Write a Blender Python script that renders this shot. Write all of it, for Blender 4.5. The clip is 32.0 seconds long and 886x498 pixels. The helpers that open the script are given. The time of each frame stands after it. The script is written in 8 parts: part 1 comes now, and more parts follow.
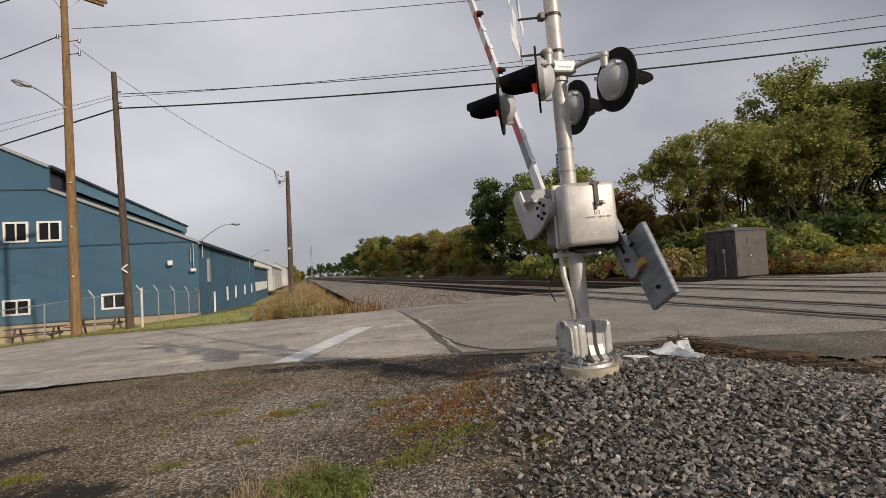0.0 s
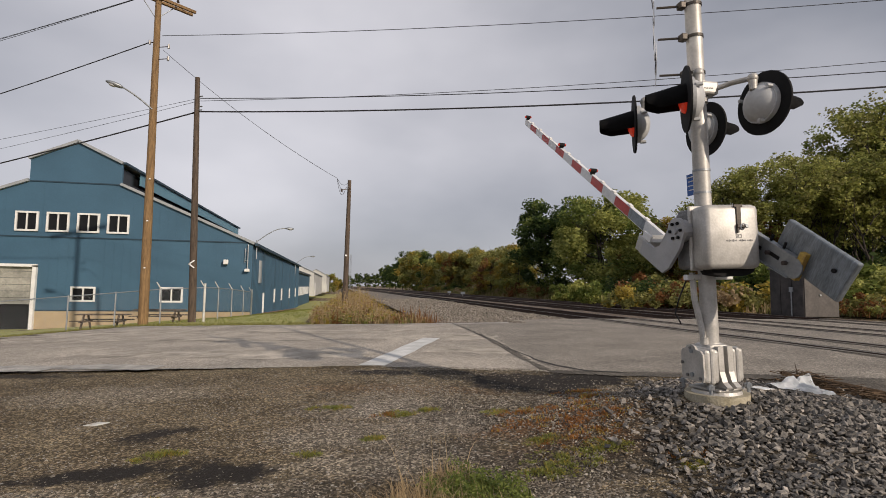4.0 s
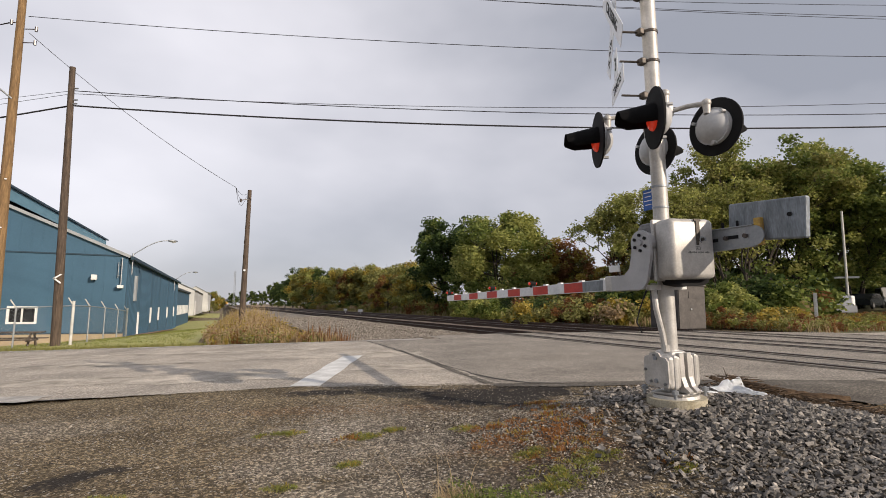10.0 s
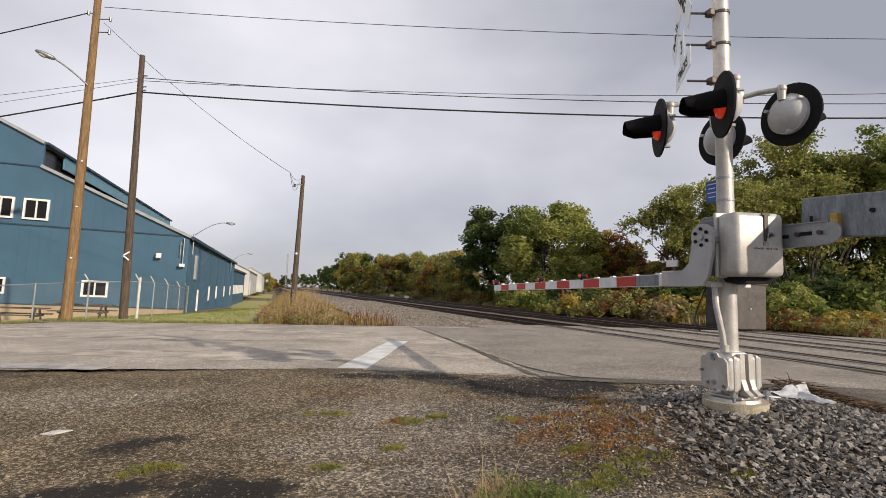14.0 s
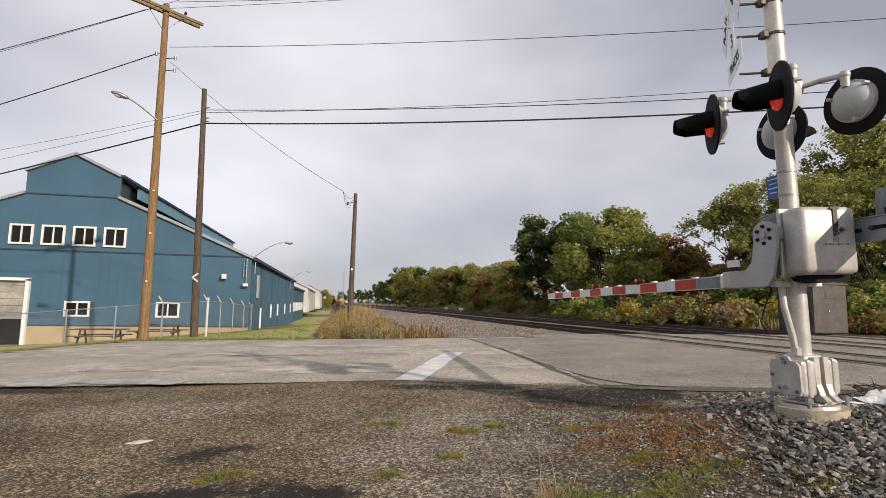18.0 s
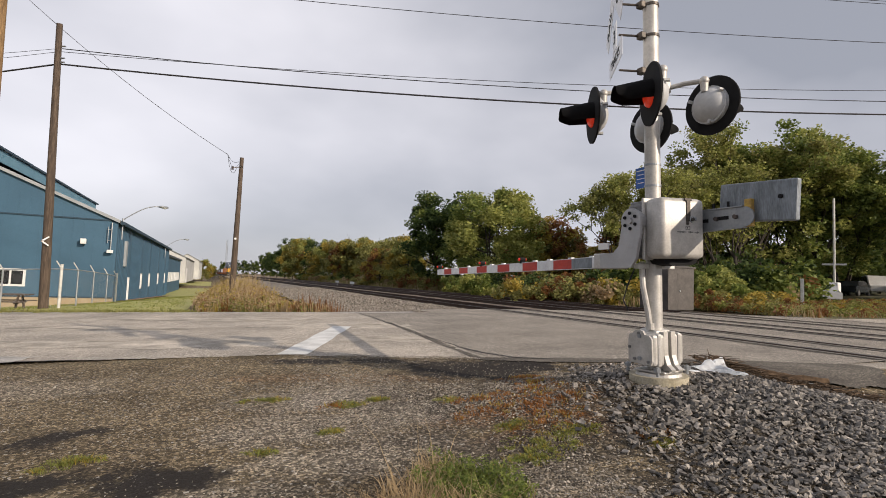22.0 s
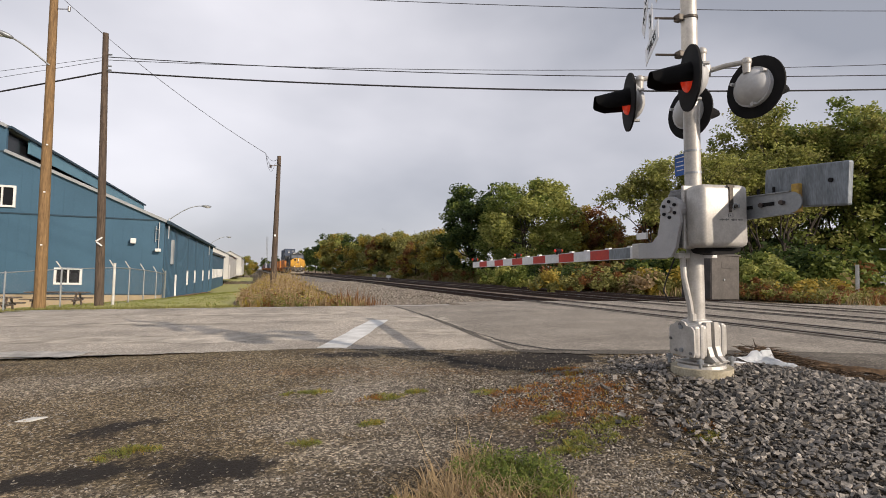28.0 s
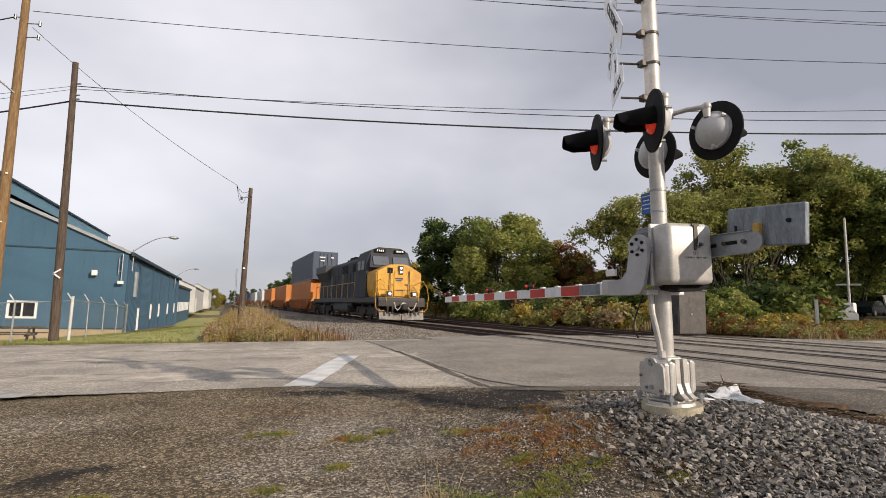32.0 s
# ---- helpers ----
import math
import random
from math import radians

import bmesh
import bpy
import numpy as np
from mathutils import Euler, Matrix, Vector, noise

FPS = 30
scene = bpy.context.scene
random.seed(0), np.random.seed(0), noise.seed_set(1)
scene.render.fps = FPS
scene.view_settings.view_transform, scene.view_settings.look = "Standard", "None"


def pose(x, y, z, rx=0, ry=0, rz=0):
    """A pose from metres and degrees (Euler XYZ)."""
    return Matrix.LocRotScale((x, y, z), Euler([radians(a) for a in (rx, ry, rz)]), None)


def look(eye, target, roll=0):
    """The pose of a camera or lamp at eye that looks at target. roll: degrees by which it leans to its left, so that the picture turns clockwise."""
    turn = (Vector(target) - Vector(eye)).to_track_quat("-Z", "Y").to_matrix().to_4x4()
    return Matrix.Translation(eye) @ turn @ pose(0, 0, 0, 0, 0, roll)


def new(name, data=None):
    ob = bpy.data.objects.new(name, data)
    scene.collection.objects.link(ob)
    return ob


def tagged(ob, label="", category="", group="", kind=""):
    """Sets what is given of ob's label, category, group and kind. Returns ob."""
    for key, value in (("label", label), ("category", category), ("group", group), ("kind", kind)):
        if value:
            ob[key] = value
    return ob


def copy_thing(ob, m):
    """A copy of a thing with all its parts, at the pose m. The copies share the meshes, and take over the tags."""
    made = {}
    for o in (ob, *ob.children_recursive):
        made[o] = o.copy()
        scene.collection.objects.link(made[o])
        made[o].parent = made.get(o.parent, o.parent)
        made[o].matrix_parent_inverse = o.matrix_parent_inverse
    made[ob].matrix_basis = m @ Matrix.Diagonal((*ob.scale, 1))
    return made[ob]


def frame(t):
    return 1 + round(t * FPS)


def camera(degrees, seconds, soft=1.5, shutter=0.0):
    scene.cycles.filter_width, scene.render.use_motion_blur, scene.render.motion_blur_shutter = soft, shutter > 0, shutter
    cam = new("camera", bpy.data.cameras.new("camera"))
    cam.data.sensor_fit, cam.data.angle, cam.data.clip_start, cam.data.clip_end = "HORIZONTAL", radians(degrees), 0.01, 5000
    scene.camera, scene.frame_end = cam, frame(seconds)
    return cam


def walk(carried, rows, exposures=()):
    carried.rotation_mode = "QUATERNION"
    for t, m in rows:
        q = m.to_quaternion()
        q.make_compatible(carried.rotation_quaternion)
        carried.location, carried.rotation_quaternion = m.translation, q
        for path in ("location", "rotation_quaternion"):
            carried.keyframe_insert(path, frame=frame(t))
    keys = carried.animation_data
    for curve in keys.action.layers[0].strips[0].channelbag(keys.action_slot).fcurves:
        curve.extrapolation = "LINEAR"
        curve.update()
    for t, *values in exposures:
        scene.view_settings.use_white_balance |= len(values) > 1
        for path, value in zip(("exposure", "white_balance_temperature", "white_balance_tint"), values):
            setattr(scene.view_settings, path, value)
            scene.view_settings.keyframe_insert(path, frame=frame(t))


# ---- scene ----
cam = camera(82.0, 32.0, 0.9)
PATH = [
    (0, (0.2, -0.016, 0.968), (0.728, 1.911, 1.048), -3.3),
    (0.5, (0.148, -0.048, 0.953), (0.629, 1.885, 1.137), -3.3),
    (1, (0.101, -0.109, 0.942), (0.382, 1.858, 1.166), -3.6),
    (1.5, (0.117, -0.172, 0.99), (0.26, 1.81, 1.215), -0.5),
    (2, (-0.024, -0.212, 0.927), (0.217, 1.77, 1.035), 2.1),
    (2.5, (-0.197, -0.099, 0.925), (0.117, 1.874, 1.0), 1.2),
    (4.5, (-0.719, 0.152, 0.9), (-0.276, 2.094, 1.074), 0.6),
    (5, (-0.815, 0.158, 0.884), (-0.234, 2.064, 1.052), -0.8),
    (5.5, (-0.834, 0.171, 0.89), (-0.178, 2.057, 1.002), 1.1),
    (6, (-0.879, 0.174, 0.887), (-0.24, 2.067, 0.998), -2.2),
    (6.5, (-0.91, 0.311, 0.868), (-0.371, 2.234, 0.968), -0.6),
    (7, (-0.932, 0.432, 0.877), (-0.513, 2.377, 1.088), 0.4),
    (7.5, (-1.097, 0.472, 0.865), (-0.586, 2.396, 1.058), 1.5),
    (8, (-1.201, 0.573, 0.845), (-0.598, 2.474, 0.998), 1.1),
    (8.5, (-1.195, 0.542, 0.833), (-0.476, 2.4, 1.014), -3.0),
    (9, (-1.154, 0.556, 0.836), (-0.133, 2.265, 1.025), 3.5),
    (9.5, (-1.176, 0.564, 0.845), (-0.312, 2.354, 1.071), 0.3),
    (10, (-1.216, 0.554, 0.845), (-0.433, 2.381, 1.069), 0.5),
    (10.5, (-1.221, 0.565, 0.842), (-0.512, 2.419, 1.082), 2.4),
    (11, (-1.239, 0.556, 0.852), (-0.579, 2.433, 1.05), 2.7),
    (11.5, (-1.243, 0.562, 0.842), (-0.613, 2.458, 0.932), 2.5),
    (12, (-1.205, 0.62, 0.836), (-0.661, 2.544, 0.885), -0.6),
    (12.5, (-1.205, 0.627, 0.829), (-0.81, 2.586, 0.912), 1.0),
    (13, (-1.228, 0.608, 0.843), (-0.853, 2.565, 1.009), -0.6),
    (13.5, (-1.229, 0.614, 0.841), (-0.757, 2.55, 1.012), 1.6),
    (14, (-1.222, 0.603, 0.841), (-0.608, 2.499, 1.016), 2.7),
    (14.5, (-1.245, 0.585, 0.839), (-0.525, 2.443, 1.006), 1.4),
    (16.5, (-1.173, 0.587, 0.83), (-0.547, 2.485, 0.911), 1.1),
    (17, (-1.19, 0.554, 0.831), (-0.736, 2.495, 0.997), 3.3),
    (17.5, (-1.202, 0.544, 0.823), (-0.73, 2.478, 1.02), 3.0),
    (18, (-1.215, 0.549, 0.82), (-0.801, 2.494, 1.035), 1.0),
    (18.5, (-1.248, 0.564, 0.831), (-0.786, 2.499, 1.036), 2.1),
    (19, (-1.243, 0.551, 0.832), (-0.712, 2.463, 1.08), 2.4),
    (19.5, (-1.231, 0.547, 0.832), (-0.618, 2.432, 1.1), 2.6),
    (20, (-1.22, 0.546, 0.83), (-0.572, 2.432, 0.981), 1.4),
    (20.5, (-1.21, 0.552, 0.83), (-0.575, 2.447, 0.908), 0.8),
    (21, (-1.2, 0.559, 0.83), (-0.578, 2.457, 0.938), 1.7),
    (21.5, (-1.212, 0.54, 0.831), (-0.481, 2.398, 0.957), 2.3),
    (22, (-1.163, 0.572, 0.821), (-0.351, 2.395, 0.949), 2.2),
    (22.5, (-1.163, 0.585, 0.826), (-0.44, 2.447, 0.932), 3.0),
    (23, (-1.185, 0.56, 0.825), (-0.517, 2.44, 0.959), 2.8),
    (23.5, (-1.191, 0.555, 0.831), (-0.528, 2.436, 0.986), 1.6),
    (24, (-1.199, 0.548, 0.824), (-0.538, 2.429, 0.993), 1.5),
    (24.5, (-1.207, 0.543, 0.827), (-0.55, 2.426, 0.985), 1.3),
    (25, (-1.185, 0.56, 0.833), (-0.556, 2.451, 0.992), 1.3),
    (25.5, (-1.19, 0.548, 0.827), (-0.606, 2.458, 0.932), 1.4),
    (26, (-1.189, 0.543, 0.823), (-0.529, 2.429, 0.91), 3.1),
    (26.5, (-1.192, 0.541, 0.83), (-0.505, 2.416, 0.936), 2.7),
    (28.5, (-1.161, 0.564, 0.83), (-0.48, 2.443, 0.919), 1.1),
    (29, (-1.156, 0.578, 0.829), (-0.508, 2.47, 0.843), 2.2),
    (29.5, (-1.145, 0.591, 0.819), (-0.501, 2.484, 0.809), 1.4),
    (30, (-1.128, 0.602, 0.832), (-0.477, 2.493, 0.85), 1.3),
    (30.5, (-1.139, 0.583, 0.829), (-0.484, 2.468, 0.964), 1.5),
    (31, (-1.161, 0.573, 0.832), (-0.498, 2.452, 1.007), 1.1),
    (31.5, (-1.158, 0.572, 0.845), (-0.461, 2.437, 1.04), 1.6),
    (32, (-1.141, 0.574, 0.855), (-0.364, 2.403, 1.082), 1.4),
]
walk(cam, [(t, look(eye, target, roll)) for t, eye, target, roll in PATH], ((0.0, -0.56, 6400, 15), (6.0, -0.54, 6400, 15), (7.5, -0.35, 6400, 15), (9.5, -0.18, 6400, 15), (32.0, -0.18, 6400, 15)))

# ---- light ----
SUN_TO = Vector((0.472, -0.79, 0.392))
world = bpy.data.worlds.new("world")
scene.world = world
world.use_nodes = True
wt = world.node_tree
wt.nodes.clear()
w_out = wt.nodes.new("ShaderNodeOutputWorld")
w_bg = wt.nodes.new("ShaderNodeBackground")
w_sky = wt.nodes.new("ShaderNodeTexSky")
w_sky.sky_type = "NISHITA"
w_sky.sun_disc = False
w_sky.sun_elevation = radians(23)
w_sky.sun_rotation = math.atan2(SUN_TO.x, SUN_TO.y)
w_co = wt.nodes.new("ShaderNodeTexCoord")
w_map = wt.nodes.new("ShaderNodeMapping")
w_map.inputs["Location"].default_value = (5.14, 19.98, 4.04)
w_map.inputs["Scale"].default_value = (1.0, 1.0, 2.0)
w_noise = wt.nodes.new("ShaderNodeTexNoise")
w_noise.inputs["Scale"].default_value = 1.3
w_noise.inputs["Detail"].default_value = 5.0
w_noise.inputs["Roughness"].default_value = 0.45
w_ramp = wt.nodes.new("ShaderNodeValToRGB")
w_ramp.color_ramp.elements[0].position = 0.35
w_ramp.color_ramp.elements[0].color = (4.5, 4.75, 5.2, 1)
w_ramp.color_ramp.elements[1].position = 0.74
w_ramp.color_ramp.elements[1].color = (11.3, 11.25, 11.4, 1)
w_mix = wt.nodes.new("ShaderNodeMixRGB")
w_mix.inputs["Fac"].default_value = 0.86
wt.links.new(w_co.outputs["Generated"], w_map.inputs["Vector"])
wt.links.new(w_map.outputs["Vector"], w_noise.inputs["Vector"])
wt.links.new(w_noise.outputs["Fac"], w_ramp.inputs["Fac"])
wt.links.new(w_sky.outputs["Color"], w_mix.inputs["Color1"])
wt.links.new(w_ramp.outputs["Color"], w_mix.inputs["Color2"])
wt.links.new(w_mix.outputs["Color"], w_bg.inputs["Color"])
w_bg.inputs["Strength"].default_value = 0.1
wt.links.new(w_bg.outputs["Background"], w_out.inputs["Surface"])
sun_data = bpy.data.lights.new("sun", "SUN")
sun_data.energy = 5.0
sun_data.angle = radians(0.7)
sun_data.color = (1.0, 0.87, 0.68)
sun_ob = new("sun", sun_data)
sun_ob.matrix_world = look(SUN_TO * 50, (0, 0, 0))


# ---- materials ----
def mat(name, col, rough=0.7, metal=0.0, col2=None, scale=6.0, bump=0.0, bscale=60.0, fine=0.0, stretch=(1, 1, 1), random_=0.0, spec=0.5, emit=None, island=False, coords="Object", chips=0.0, cscale=60.0):
    """A procedural surface: two colours over broad noise, fine grain, relief, and a shade of its own for each piece."""
    m = bpy.data.materials.new(name)
    m.use_nodes = True
    nt = m.node_tree
    b = nt.nodes["Principled BSDF"]
    b.inputs["Roughness"].default_value = rough
    b.inputs["Metallic"].default_value = metal
    b.inputs["Specular IOR Level"].default_value = spec
    co = nt.nodes.new("ShaderNodeTexCoord")
    mp = nt.nodes.new("ShaderNodeMapping")
    mp.inputs["Scale"].default_value = stretch
    nt.links.new(co.outputs[coords], mp.inputs["Vector"])
    c2 = col2 or tuple(c * 0.8 for c in col)
    n1 = nt.nodes.new("ShaderNodeTexNoise")
    n1.inputs["Scale"].default_value = scale
    n1.inputs["Detail"].default_value = 6
    n1.inputs["Roughness"].default_value = 0.6
    nt.links.new(mp.outputs["Vector"], n1.inputs["Vector"])
    ramp = nt.nodes.new("ShaderNodeValToRGB")
    ramp.color_ramp.elements[0].position, ramp.color_ramp.elements[1].position = 0.36, 0.66
    ramp.color_ramp.elements[0].color = (*c2, 1)
    ramp.color_ramp.elements[1].color = (*col, 1)
    nt.links.new(n1.outputs["Fac"], ramp.inputs["Fac"])
    last = ramp.outputs["Color"]
    if fine or bump:
        n2 = nt.nodes.new("ShaderNodeTexNoise")
        n2.inputs["Scale"].default_value = bscale
        n2.inputs["Detail"].default_value = 4
        nt.links.new(mp.outputs["Vector"], n2.inputs["Vector"])
    if fine:
        mr = nt.nodes.new("ShaderNodeMapRange")
        mr.inputs["From Min"].default_value, mr.inputs["From Max"].default_value = 0.3, 0.7
        mr.inputs["To Min"].default_value, mr.inputs["To Max"].default_value = 1 - fine, 1 + fine
        nt.links.new(n2.outputs["Fac"], mr.inputs["Value"])
        hs = nt.nodes.new("ShaderNodeHueSaturation")
        nt.links.new(mr.outputs["Result"], hs.inputs["Value"])
        nt.links.new(last, hs.inputs["Color"])
        last = hs.outputs["Color"]
    if chips:
        # small stones, each lighter or darker than the rest
        vo = nt.nodes.new("ShaderNodeTexVoronoi")
        vo.inputs["Scale"].default_value = cscale
        nt.links.new(mp.outputs["Vector"], vo.inputs["Vector"])
        sep = nt.nodes.new("ShaderNodeSeparateColor")
        nt.links.new(vo.outputs["Color"], sep.inputs["Color"])
        pw = nt.nodes.new("ShaderNodeMath")
        pw.operation = "POWER"
        pw.inputs[1].default_value = 2.2
        nt.links.new(sep.outputs[0], pw.inputs[0])
        mr3 = nt.nodes.new("ShaderNodeMapRange")
        mr3.inputs["To Min"].default_value, mr3.inputs["To Max"].default_value = 1 - 0.45 * chips, 1 + chips
        nt.links.new(pw.outputs[0], mr3.inputs["Value"])
        hs3 = nt.nodes.new("ShaderNodeHueSaturation")
        nt.links.new(mr3.outputs["Result"], hs3.inputs["Value"])
        nt.links.new(last, hs3.inputs["Color"])
        last = hs3.outputs["Color"]
    if random_:
        src = nt.nodes.new("ShaderNodeNewGeometry").outputs["Random Per Island"] if island else nt.nodes.new("ShaderNodeObjectInfo").outputs["Random"]
        mr2 = nt.nodes.new("ShaderNodeMapRange")
        mr2.inputs["To Min"].default_value, mr2.inputs["To Max"].default_value = 1 - random_, 1 + random_
        nt.links.new(src, mr2.inputs["Value"])
        hs2 = nt.nodes.new("ShaderNodeHueSaturation")
        nt.links.new(mr2.outputs["Result"], hs2.inputs["Value"])
        nt.links.new(last, hs2.inputs["Color"])
        last = hs2.outputs["Color"]
    nt.links.new(last, b.inputs["Base Color"])
    if bump:
        bp = nt.nodes.new("ShaderNodeBump")
        bp.inputs["Strength"].default_value = min(1.0, bump)
        bp.inputs["Distance"].default_value = 0.02
        nt.links.new(n2.outputs["Fac"], bp.inputs["Height"])
        nt.links.new(bp.outputs["Normal"], b.inputs["Normal"])
    if emit:
        b.inputs["Emission Color"].default_value = (*emit[:3], 1)
        b.inputs["Emission Strength"].default_value = emit[3]
    return m


